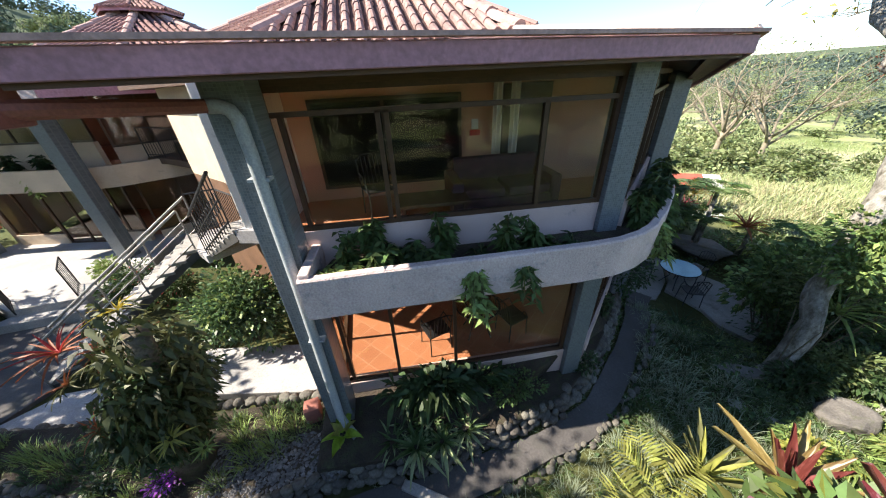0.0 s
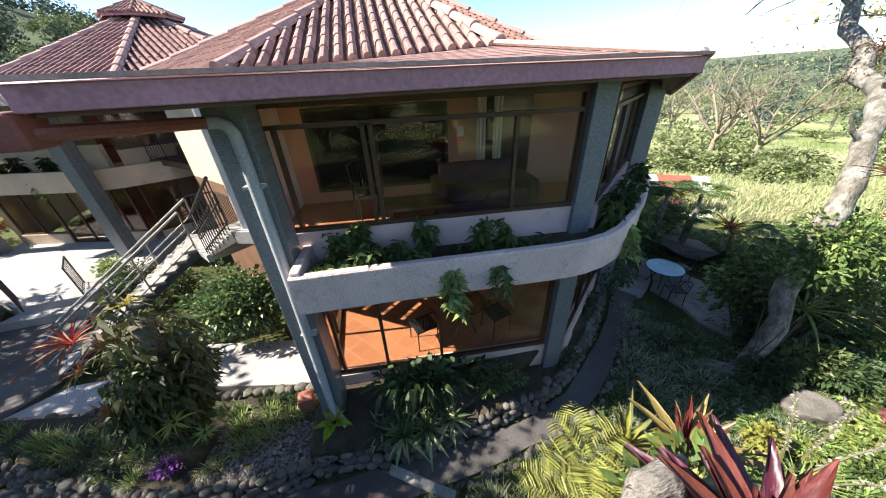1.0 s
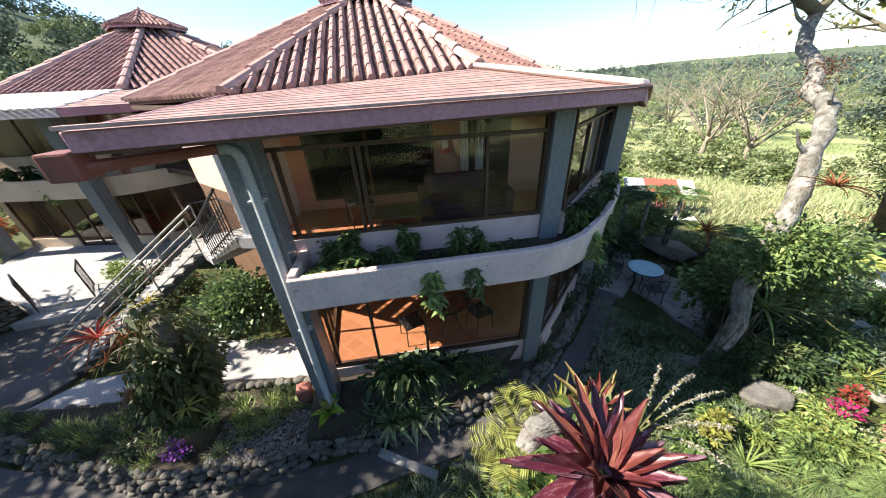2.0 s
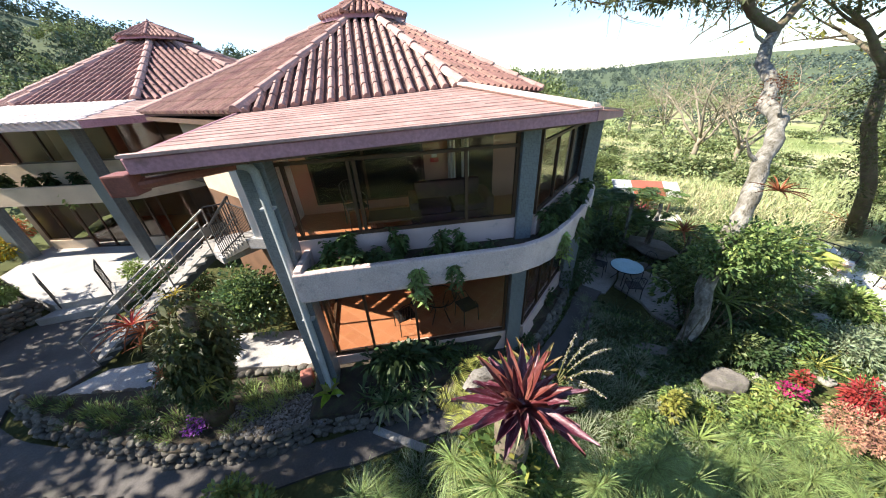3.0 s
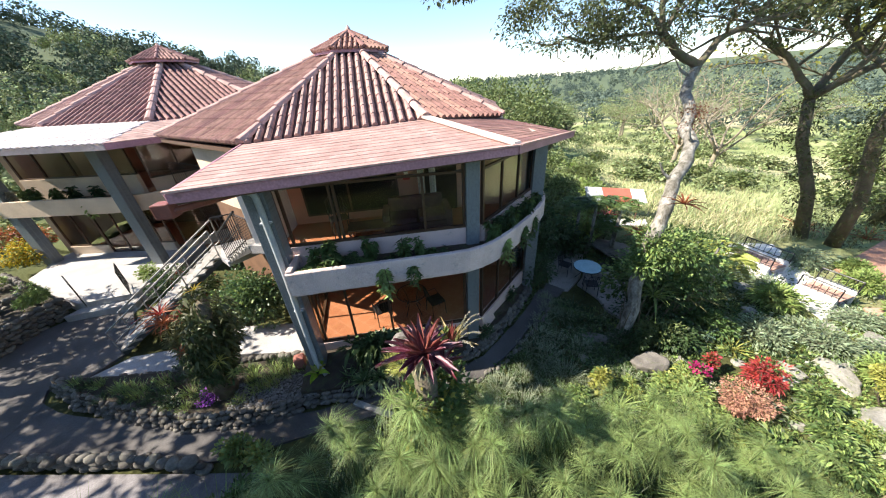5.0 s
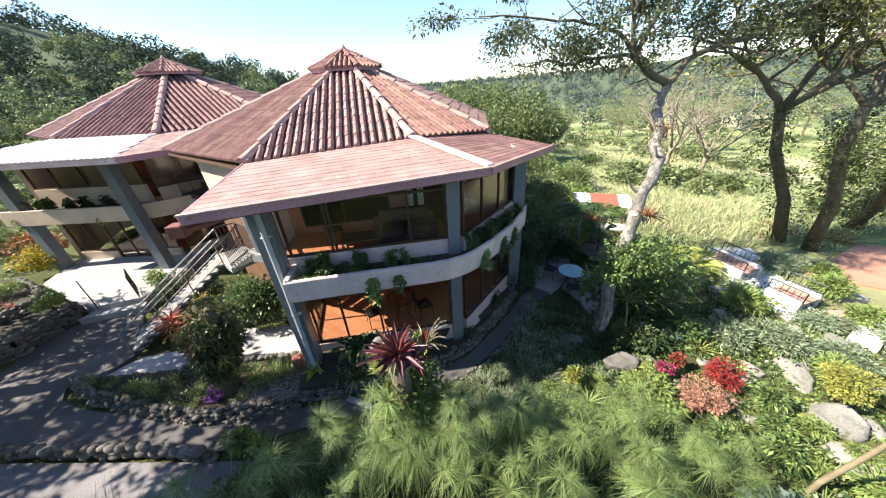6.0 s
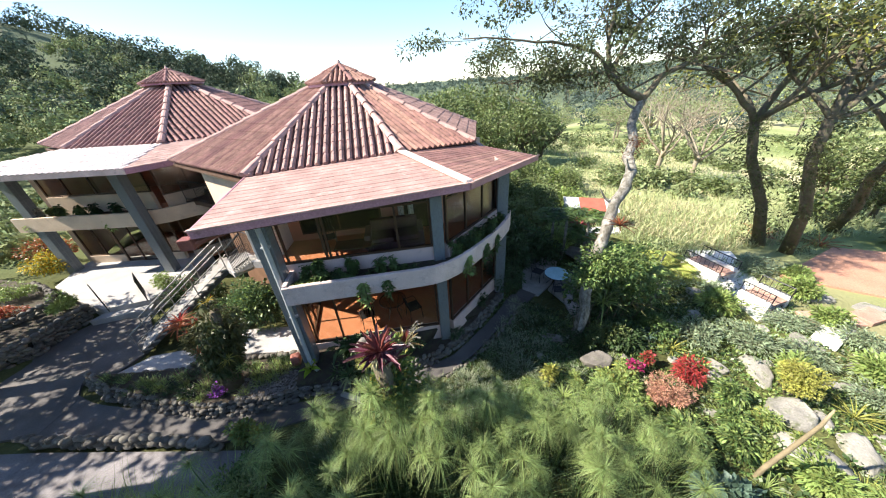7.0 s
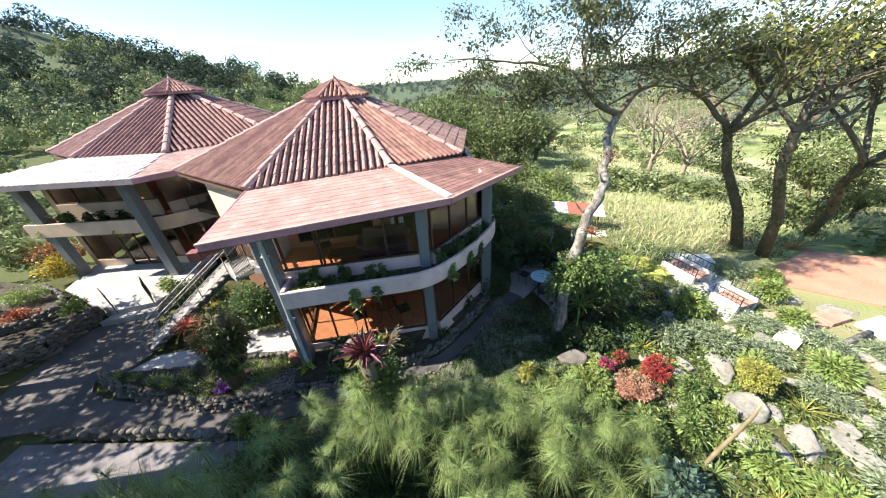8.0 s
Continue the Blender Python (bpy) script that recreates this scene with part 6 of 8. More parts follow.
def iron_table(at, r=0.55, h=0.7, top_mat=None, label="", cat="table"):
    t = thing("patio_table", at, label, cat, fixed=False)
    part("tabletop", tube([(0, 0, h - 0.02), (0, 0, h)], r, 28), top_mat, t)
    rim = [(r * math.cos(2 * math.pi * k / 28), r * math.sin(2 * math.pi * k / 28), h - 0.01) for k in range(29)]
    part("rim", tube(rim, 0.016, 5, cap=False), M_IRON, t)
    for k in range(4):
        a = radians(45 + 90 * k)
        part("leg", tube([(r * 0.7 * math.cos(a), r * 0.7 * math.sin(a), h - 0.03), (r * 0.35 * math.cos(a), r * 0.35 * math.sin(a), h * 0.5), (r * 0.75 * math.cos(a), r * 0.75 * math.sin(a), 0)], 0.014, 6), M_IRON, t)
    return t


def iron_chair(at, turn, label, group):
    t = thing("iron_chair", at, label, "chair", group, fixed=False)
    part("seat", box(-0.22, 0.22, -0.21, 0.21, 0.43, 0.455, 0.008), M_IRON, t)
    for x in (-0.2, 0.2):
        for y in (-0.19, 0.19):
            part("leg", tube([(x, y, 0.44), (x * 1.08, y * 1.12, 0)], 0.012, 6), M_IRON, t)
        part("arm", tube([(x * 1.05, 0.2, 0.66), (x * 1.15, -0.1, 0.66), (x * 1.05, -0.2, 0.45)], 0.011, 6), M_IRON, t)
    part("back_frame", tube([(-0.2, 0.2, 0.44), (-0.21, 0.27, 0.85), (-0.1, 0.29, 0.93), (0.1, 0.29, 0.93), (0.21, 0.27, 0.85), (0.2, 0.2, 0.44)], 0.012, 6), M_IRON, t)
    for k in range(5):
        x = -0.13 + 0.065 * k
        part("back_slat", tube([(x, 0.2, 0.45), (x, 0.28, 0.9)], 0.007, 5), M_IRON, t)
    t.rotation_euler = (0, 0, radians(turn))
    return t


M_BLUE = material("pale_blue_tabletop", (0.30, 0.52, 0.60), 0.15, var=0.1, scale=3, bump=0.02, spec=0.6)
iron_table((*TB, PATIO_Z), 0.52, 0.66, M_BLUE, "round patio table with a pale blue glass top")
for a in (10, 130, 250):
    iron_chair((TB[0] + 0.85 * math.cos(radians(a)), TB[1] + 0.85 * math.sin(radians(a)), PATIO_Z), a - 90, "dark iron patio chair drawn up to the table", "chairs round the patio table")
boulder((7.8, 0.12, -1.42), (1.05, 0.6, 0.42), "flat grey boulder in the shade", mat=M_ROCK_SHADE, seed=1, turn=-25)
boulder((8.62, -0.9, -1.38), (1.1, 0.85, 0.66), "large rounded grey boulder", mat=M_ROCK_SHADE, seed=2, turn=10)
boulder((12.0, 5.0, -1.62), (2.2, 1.5, 0.6), "broad dark slab of rock behind the patio", mat=M_ROCK_SHADE, seed=3, turn=-50)
boulder((6.9, -0.5, -1.4), (0.5, 0.4, 0.35), "small mossy grey boulder", seed=4)
for i, (x, y, k) in enumerate(((7.3, -0.9, 0.3), (8.3, 0.0, 0.35), (9.6, -0.9, 0.3), (10.9, -1.3, 0.35), (11.2, -2.5, 0.4), (10.5, -2.9, 0.3), (12.9, -2.2, 0.5), (13.6, -1.9, 0.35), (14.6, -2.2, 0.6), (13.0, -3.5, 0.45), (14.3, -4.2, 0.6), (15.8, -1.5, 0.5), (16.4, -3.6, 0.7), (15.0, -0.6, 0.4), (17.5, -1.2, 0.5), (12.2, 0.1, 0.4), (13.3, 0.4, 0.5), (14.5, 1.6, 0.6), (13.6, 2.6, 0.5), (17.8, -3.0, 0.6), (12.0, -6.0, 0.6), (14.6, -5.8, 0.7), (16.0, -5.0, 0.8))):
    boulder((x, y, ground_z(x, y)), (k * 1.2, k, k * 0.8), "small weathered grey rock among the plants", seed=40 + i, turn=i * 71, group="small garden rocks")
for i, (x, y, a, b, c) in enumerate(((12.5, -3.2, 1.3, 1.0, 0.8), (12.9, -4.3, 1.3, 1.0, 0.7), (12.0, -1.75, 0.8, 0.6, 0.45), (16.0, 0.5, 1.0, 0.8, 0.6), (11.6, -1.95, 0.5, 0.4, 0.3), (15.5, -1.3, 0.9, 0.6, 0.5), (13.9, -4.6, 1.4, 1.0, 0.5), (18.6, 0.4, 1.2, 0.9, 0.6), (9.9, 0.15, 0.9, 0.7, 0.5), (13.0, -2.0, 1.4, 1.0, 0.55), (11.7, -4.1, 1.5, 1.1, 0.8), (14.8, -2.9, 1.5, 0.5, 0.4), (16.6, -3.1, 1.5, 0.6, 0.4), (15.2, -3.9, 1.6, 0.9, 0.45), (17.6, -2.3, 1.4, 0.7, 0.4), (19.6, -0.6, 1.5, 0.8, 0.4))):
    boulder((x, y, ground_z(x, y) - 0.02), (a, b, c), "sunlit pale boulder in the rock garden", seed=10 + i, turn=i * 47)

# flowering plants of the rock garden
shrub("flower_bush", (9.3, -1.55, -1.55), (0.22, 0.2, 0.22), L_MID, 300, 0.09, 0.5, "bush with magenta blossom", "flowers", second=(L_MAGENTA, 0.85), lift=0.45)
shrub("flower_bush", (9.9, -1.35, -1.55), (0.2, 0.18, 0.22), L_MID, 320, 0.09, 0.5, "bush with scarlet blossom", "flowers", second=(L_SCARLET, 0.8), lift=0.4)
shrub("salmon_bush", (9.7, -2.36, -1.55), (0.66, 0.55, 0.42), L_SALMON, 3400, 0.06, 0.4, "rounded bush of salmon pink foliage", lobes=10)
shrub("red_leaf_bush", (10.67, -1.98, -1.55), (0.38, 0.36, 0.46), L_SCARLET, 800, 0.13, 0.24, "bush of bright red leaves", lobes=8)
shrub("yellow_bush", (12.95, -2.8, -1.7), (0.7, 0.6, 0.36), L_YELLOW, 4200, 0.06, 0.6, "clipped golden-yellow bush among the pale rocks", lift=0.75, lobes=10)
ytr = part("leaning_trunk", tube([(10.1, -4.3, -1.75), (10.23, -4.26, -1.17), (10.11, -4.39, 0.06), (10.03, -4.46, 0.82), (9.98, -4.46, 1.26)], [0.06, 0.048, 0.040, 0.030, 0.014], 9), material("pale_smooth_bark", (0.27, 0.22, 0.14), 0.8, var=0.2, scale=4), smooth=True)
tagged(ytr, "pale curved bare trunk leaning over the rock garden", "trunk")
shrub("flower_bush", (9.45, -1.9, -1.5), (0.25, 0.22, 0.2), L_MID, 300, 0.06, 0.5, "small bush with white blossom", "flowers", second=(L_CREAM, 0.6))
shrub("silver_bush", (8.9, -4.7, -1.5), (0.75, 0.6, 0.5), L_BLUE, 900, 0.19, 0.55, "bush of large blue-green leaves", lobes=9)
shrub("silver_bush", (10.6, -0.3, -1.55), (0.7, 0.4, 0.25), L_BLUE, 900, 0.11, 0.3, "low silvery green cover", lobes=9)
shrub("lime_shrub", (6.75, -1.45, -1.4), (0.3, 0.26, 0.42), L_YELLOW, 420, 0.1, 0.5, "small upright lime green shrub")
shrub("lime_shrub", (8.3, -5.2, -1.5), (0.5, 0.4, 0.35), L_YELLOW, 600, 0.1, 0.5, "small lime green shrub")
for spots, n, L, w, mt, lab in (
        ([(7.6, -2.1), (8.1, -1.8), (7.2, -2.5), (8.8, -2.2), (7.0, -1.9), (10.7, -3.0), (9.6, -3.2), (11.0, -3.6), (9.1, -4.1), (10.1, -4.5)], 70, 0.5, 0.034, L_FRESH, "clump of fresh green strap leaves"),
        ([(11.2, -0.9), (10.9, 0.2), (12.0, -0.3), (11.9, -4.9), (10.9, -5.2), (11.5, -5.6), (12.6, -5.6), (9.8, -5.2), (13.9, -3.6)], 80, 0.6, 0.03, L_YELLOW, "clump of yellow-green strap leaves"),
        ([(5.75, 0.05), (6.15, 0.5), (6.5, 1.0), (6.95, 1.5), (5.2, -0.75), (4.5, -1.05), (3.9, -1.2), (3.3, -1.3), (6.6, 0.2), (5.9, -0.6), (2.5, -1.45), (1.7, -1.6), (7.3, 1.1), (4.9, -1.5), (2.9, -1.8), (7.1, 2.0), (1.0, -1.75), (4.2, -1.7), (5.4, -1.3), (6.3, -0.9), (3.6, -2.1), (2.2, -2.1), (5.0, -2.1), (5.9, -1.7), (6.6, -1.4), (7.1, -0.2), (6.1, -0.2), (1.5, -2.2), (4.4, -0.85), (5.6, -2.4), (6.4, -2.2), (7.7, -1.3)], 130, 0.5, 0.014, L_GREYGRASS, "grey-green ornamental grass clump by the path"),
        ([(7.4, 0.9), (8.0, 0.8), (9.3, 0.4), (9.9, 1.0), (10.4, 0.7), (7.5, -0.4), (10.6, 1.6), (11.3, 0.9), (12.2, 0.8), (9.6, -0.5), (8.0, 1.7), (11.0, 2.3), (12.5, 2.0)], 80, 0.6, 0.03, L_DARK, "dark green strap leaf clump in the shade")):
    if "strap" in lab:
        first = rosette("strap_clump", (*spots[0], ground_z(*spots[0])), 30, L * 0.95, w * 1.25, mt, tilt=(20, 85), droop=0.5, label=lab, category="plant", group=lab + "s")
        for x, y in spots[1:]:
            copy_thing(first, pose(x, y, ground_z(x, y), random.uniform(-8, 8), random.uniform(-8, 8), random.uniform(0, 360)) @ Matrix.Scale(random.uniform(0.75, 1.25), 4))
    else:
        scatter_tufts("grass_clump", spots, n, L, w, mt, lab, "grass", lab + "s", spread=0.22, droop=0.6, lean=0.8)
random.seed(58)
lance = [shrub("lance_leaf_bush", (8.6, -2.0, -1.4), (0.5, 0.42, 0.36), L_FRESH, 1100, 0.17, 0.24, "lush bush of narrow fresh green leaves", "bush", "lance-leaved bushes", lift=0.32, second=(L_YELLOW, 0.15), lobes=14, droop=0.35),
         shrub("lance_leaf_bush", (9.3, -3.3, -1.4), (0.55, 0.45, 0.42), L_MID, 1100, 0.2, 0.22, "mid green bush of narrow drooping leaves", "bush", "lance-leaved bushes", lift=0.36, second=(L_FRESH, 0.3), lobes=14, droop=0.45)]
for i in range(0, 26):
    x, y = 7.7 + 0.72 * (i % 5) + 0.25 * (i // 5) + random.uniform(-0.2, 0.2), -1.6 - 0.56 * (i // 5) + random.uniform(-0.2, 0.2)
    if math.hypot(x - 10.0, y + 2.5) > 0.95 and math.hypot(x - 10.7, y + 1.95) > 0.8 and math.hypot(x - 10.1, y + 1.2) > 0.7 and math.hypot(x - 8.62, y + 0.9) > 0.8:
        copy_thing(random.choice(lance), pose(x, y, ground_z(x, y), 0, 0, random.uniform(0, 360)) @ Matrix.Scale(random.uniform(0.5, 0.85), 4))
for x, y in ((5.9, -2.0), (6.5, -2.5), (5.2, -2.3), (7.1, -1.2), (6.2, -1.5)):
    copy_thing(lance[1], pose(x, y, ground_z(x, y), 0, 0, random.uniform(0, 360)) @ Matrix.Scale(random.uniform(0.5, 0.8), 4))
random.seed(61)
SILVER = leafy("silver_leaf", (0.25, 0.31, 0.19), island=0.45)
first = {}
for x, y, k in ((12.3, -0.7, 0), (13.6, -1.1, 0), (14.9, -1.9, 0), (16.0, -2.9, 1), (14.9, -3.4, 0), (13.9, -2.3, 1), (15.9, -0.6, 0), (17.2, -0.8, 1), (18.2, -2.7, 0), (12.1, -5.3, 1), (13.5, -5.7, 0), (15.3, -4.6, 0), (16.8, -4.0, 1), (14.3, 0.4, 1), (16.9, -1.9, 0), (17.9, 0.5, 1), (15.1, 1.2, 0), (11.4, -4.6, 1), (14.3, 2.4, 0), (12.9, -6.4, 0), (19.2, 1.6, 1), (18.0, 2.3, 0), (20.5, -2.6, 0), (22.0, -3.0, 1)):
    if k not in first:
        first[k] = shrub("silver_bush", (x, y, ground_z(x, y)), (0.75, 0.65, 0.4), SILVER if k == 0 else L_FRESH, 1500, 0.13 if k == 0 else 0.2, 0.26, "feathery silver-green shrub in the rock garden", "bush", "silvery shrubs", lobes=12)
    else:
        copy_thing(first[k], pose(x, y, ground_z(x, y), 0, 0, random.uniform(0, 360)) @ Matrix.Diagonal((random.uniform(0.7, 1.3), random.uniform(0.7, 1.3), random.uniform(0.6, 1.2), 1)))
fern((9.9, 0.6, -1.4), 13, 1.0, L_MID, "tree fern fronds beside the trunk")
fern((10.8, 1.2, -0.9), 12, 1.1, L_FRESH, "bright fern fronds in the shrubbery")
for x, y, z, L, mt, lab in ((11.3, 2.0, 0.2, 1.4, L_MID, "palm with arching green fronds"), (12.8, 1.4, -0.3, 1.3, L_YELLOW, "young palm with yellow-green fronds"), (11.8, 5.2, -0.6, 1.3, L_MID, "palm behind the patio"), (10.6, 6.2, 0.1, 1.4, L_MID, "palm behind the patio"), (10.9, 5.5, 0.5, 1.3, L_DARK, "dark palm behind the patio"), (11.7, 5.0, 0.5, 1.2, L_MID, "palm with arching fronds behind the patio"), (12.6, 4.2, -0.7, 1.1, L_YELLOW, "yellow-green palm by the gate"), (11.9, 0.9, 0.35, 1.25, L_LIME2, "bright young palm in the sun"), (10.9, 0.6, 0.5, 1.0, L_FRESH, "slender palm in the shrubbery")):
    t = fern((x, y, z), 12, L, mt, lab, "garden palms", droop=0.55)
    part("palm_stem", tube([(0, 0, 0.02), (0.05, 0, (ground_z(x, y) - z) * 0.5), (0, 0.03, ground_z(x, y) - z)], [0.06, 0.07, 0.09], 8), M_BARK, t, smooth=True)
for x, y, z, mt in ((11.6, 3.7, -0.2, L_RUST), (12.2, 6.4, -0.6, L_RED), (23.6, 3.6, -1.6, L_RUST), (22.0, 5.0, -1.7, L_RUST), (9.3, 0.2, -0.1, L_FRESH), (10.2, 0.2, -0.3, L_OLIVE)):
    rosette("bromeliad", (x, y, z if z > -1.2 else ground_z(x, y)), 24, 0.7 if x < 20 else 1.0, 0.09, mt, tilt=(8, 75), droop=0.35, label="bromeliad rosette in the shrubbery", group="garden bromeliads")
for x, y, r, z, mt, lab in ((8.45, 0.05, 0.55, 2.6, L_MID, "leafy shrub in front of the tall trunk"), (8.95, 0.05, 0.75, 3.1, L_MID, "tall shrub of broad sunlit leaves round the tree trunk"), (9.85, 0.25, 0.95, 2.75, L_MID, "loose shrub of sunlit leaves beside the tree trunk"), (9.5, 0.75, 0.9, 1.9, L_WOOD, "leafy shrub in the shade of the tall tree"),
                            (10.6, 0.35, 0.9, 1.8, L_MID, "loose leafy shrub among slender stems"), (9.75, 0.5, 1.1, 0.95, L_DARK, "dark undergrowth beside the tall tree"), (11.0, 0.9, 1.0, 1.1, L_WOOD, "ferny undergrowth among slender stems")):
    shrub("broadleaf_shrub", (x, y, -1.4), (r * 1.15, r * 0.95, r * 0.7), mt, int(1500 * r), 0.115, 0.42, lab, "bush", "shrubs beside the tall tree", lift=z, second=(L_FRESH, 0.35) if mt is L_MID else None, lobes=26)
shrub("low_bush", (8.35, -0.35, -1.4), (0.55, 0.4, 0.42), L_DARK, 1500, 0.10, 0.35, "dark ferny bush at the foot of the tall tree", lift=0.45, lobes=12)
shrub("low_bush", (9.3, -0.25, -1.4), (0.7, 0.5, 0.5), L_WOOD, 1700, 0.11, 0.35, "ferny green bush among the tree stems", lift=0.5, lobes=12)
shrub("broadleaf_shrub", (10.0, 1.4, -1.4), (1.2, 1.0, 1.0), L_MID, 2200, 0.16, 0.5, "tall shrub of broad green leaves", lift=1.7, second=(L_FRESH, 0.25), lobes=12)
shrub("broadleaf_shrub", (11.6, 2.2, -1.4), (1.1, 1.0, 0.9), L_MID, 3000, 0.12, 0.5, "dense green shrub behind the tree", lift=1.1, second=(L_FRESH, 0.3), lobes=22)
rosette("bromeliad", (9.2, 0.22, 2.62), 26, 0.36, 0.06, L_BROWN, tilt=(8, 75), droop=0.3, label="rust-brown bromeliad perched on the leaning trunk", group="garden bromeliads", inner=L_RUST)
rosette("bromeliad", (11.9, 5.9, 0.1), 30, 0.6, 0.05, L_GOLD, tilt=(15, 80), droop=0.5, label="golden yellow strap-leaved plant behind the patio", category="plant", group="garden bromeliads", inner=L_YELLOW)
shrub("low_bush", (11.9, 5.9, -1.5), (0.6, 0.6, 0.7), L_MID, 1200, 0.12, 0.45, "leafy base of the golden plant", lift=0.85, lobes=10)
shrub("broadleaf_shrub", (9.6, 5.6, -1.4), (1.5, 1.0, 1.1), L_DARK, 3600, 0.15, 0.5, "dense dark shrub behind the patio", lift=1.0, lobes=12)
shrub("broadleaf_shrub", (12.8, 3.4, -1.5), (0.9, 0.9, 0.6), L_FRESH, 1600, 0.14, 0.5, "sunlit light green shrub", lift=0.6, lobes=9)
shrub("broadleaf_shrub", (10.9, 0.0, -1.4), (0.9, 0.8, 0.5), L_MID, 2200, 0.11, 0.45, "low green shrub under the tree", lift=0.5, lobes=9)
shrub("broadleaf_shrub", (8.3, 5.8, -1.3), (1.2, 1.0, 1.7), L_DARK, 3600, 0.15, 0.5, "tall dark shrub behind the house", lift=1.7, lobes=12)
for i in range(3):
    tr = part("slender_stem", tube([(9.9 + 0.35 * i, 0.9 - 0.1 * i, -1.5), (10.15 + 0.5 * i, 1.0 - 0.2 * i, -0.2), (10.6 + 0.6 * i, 1.3 - 0.2 * i, 0.9)], [0.045, 0.04, 0.025], 7), M_BARK, smooth=True)
    tagged(tr, "slender pale leaning stem in the shrubbery", "trunk", "slender stems")

# terracotta court, flagstones, sign board
court = part("terracotta_court", prism([(18.7, 1.7), (23.3, 3.0), (27, 1.0), (26, -3.0), (21.4, -0.8)], -1.95, -1.66, bevel=0.02), material("terracotta_paving", (0.46, 0.24, 0.165), 0.9, var=0.15, scale=0.8, fine=20, coords="World", second=(0.36, 0.2, 0.12), second_amount=0.3))
tagged(court, "sunlit terracotta court in the garden", "court", kind="structure")
for poly, lab in (([(15.2, -0.3), (16.3, -0.5), (17.5, 1.6), (18.7, 3.8), (17.0, 4.4), (15.8, 2.2)], "white plastered slab"), ([(12.9, 7.4), (15.2, 6.9), (15.6, 7.6), (13.3, 8.2)], "pale concrete flagstone"), ([(19.3, -1.3), (20.6, -1.2), (20.2, -2.2), (19.2, -2.1)], "pale terracotta flagstone")):
    ob = part("flagstone", prism(poly, -2.0, -1.63, bevel=0.02), M_WHITE)
    tagged(ob, lab + " in the sunlit rock garden", "pavement", kind="structure")
M_DECK = material("worn_red_deck_tile", (0.44, 0.26, 0.20), 0.85, var=0.25, scale=3, fine=30, bump=0.3, second=(0.25, 0.15, 0.11), second_amount=0.4)
for (ax, ay), (bx, by) in (((15.55, 3.3), (15.75, 1.8)), ((15.6, 0.85), (15.75, -0.1))):
    walk_way = thing("footbridge", ((ax + bx) / 2, (ay + by) / 2, -1.8), "small garden footbridge with white walls, red tiled deck and iron railing", "footbridge", "garden footbridges")
    a, b = Vector((ax, ay, -1.52)), Vector((bx, by, -1.52))
    side = (b - a).normalized().cross(Vector((0, 0, 1)))
    side = side if side.x > 0 else -side
    part("side_wall", beam(a, b, 0.16, 0.62, bevel=0.015), M_WHITE, walk_way, "white plastered side wall")
    rows = max(4, round((b - a).length / 0.22))
    for k in range(rows):
        p, q = a.lerp(b, (k + 0.03) / rows), a.lerp(b, (k + 0.97) / rows)
        for m in range(4):
            o = side * (0.10 + 0.22 * m) + Vector((0, 0, 0.17))
            part("deck_tile", beam(p + o + side * 0.105, q + o + side * 0.105, 0.205, 0.05, bevel=0.006), M_DECK, walk_way)
    for off in (0.0, 1.02):
        iron_rail(walk_way, [(ax + side.x * off, ay + side.y * off), (bx + side.x * off, by + side.y * off)], -1.24, height=0.42, gap=0.17)
    part("side_wall", beam(a + side * 1.06, b + side * 1.06, 0.14, 0.62, bevel=0.015), M_WHITE, walk_way, "white plastered side wall")
for k, (x, y, w, d, r) in enumerate(((17.5, -0.75, 1.6, 0.7, -14), (16.6, -1.35, 1.3, 0.6, 20), (18.9, -0.9, 1.0, 0.6, 6))):
    ob = part("paving_slab", box(-w / 2, w / 2, -d / 2, d / 2, 0, 0.16, 0.02), M_DECK if k != 1 else M_WHITE)
    ob.matrix_basis = pose(x, y, ground_z(x, y), 0, 0, r)
    tagged(ob, "worn terracotta slab among the garden rocks" if k != 1 else "white plastered slab among the garden rocks", "slab", "loose garden slabs")
lg = part("fallen_log", tube([(15.7, -2.45, -1.66), (17.2, -2.1, -1.55), (18.9, -1.85, -1.5)], [0.13, 0.12, 0.1], 9), M_BARK, smooth=True)
tagged(lg, "pale fallen log lying in the rock garden", "log")
sign = thing("garden_board", (13.8, 8.0, -1.7), "slanted red and white painted garden board on posts", "board", fixed=True)
for x0, x1, mt in ((12.7, 13.45, M_PIPE), (13.45, 14.65, material("faded_red_board", (0.42, 0.10, 0.07), 0.7, var=0.15, scale=3)), (14.65, 15.2, M_WHITE)):
    part("board", prism([(x0, 8.75 - (x0 - 12.7) * 0.55), (x1, 8.75 - (x1 - 12.7) * 0.55), (x1 + 0.15, 9.4 - (x1 - 12.7) * 0.55), (x0 + 0.15, 9.4 - (x0 - 12.7) * 0.55)], [-0.62, -0.62, -0.12, -0.12], [-0.58, -0.58, -0.08, -0.08]), mt, sign)
for x in (12.9, 15.0):
    part("post", tube([(x, 8.95 - (x - 12.7) * 0.55, -1.8), (x, 8.95 - (x - 12.7) * 0.55, -0.45)], 0.04, 7), M_BEAM, sign)

# corner bed on the far left
shrub("yellow_bush", (-14.2, 8.7, -0.6), (0.9, 0.7, 0.6), L_GOLD, 2000, 0.13, 0.45, "golden yellow leafy bush beside the second house", second=(L_FRESH, 0.3), lobes=10)
shrub("rust_bush", (-15.2, 9.6, -0.6), (1.2, 0.9, 0.8), L_RUST, 1800, 0.14, 0.45, "rust-brown leafy bush beside the second house", second=(L_OLIVE, 0.5), lobes=10)
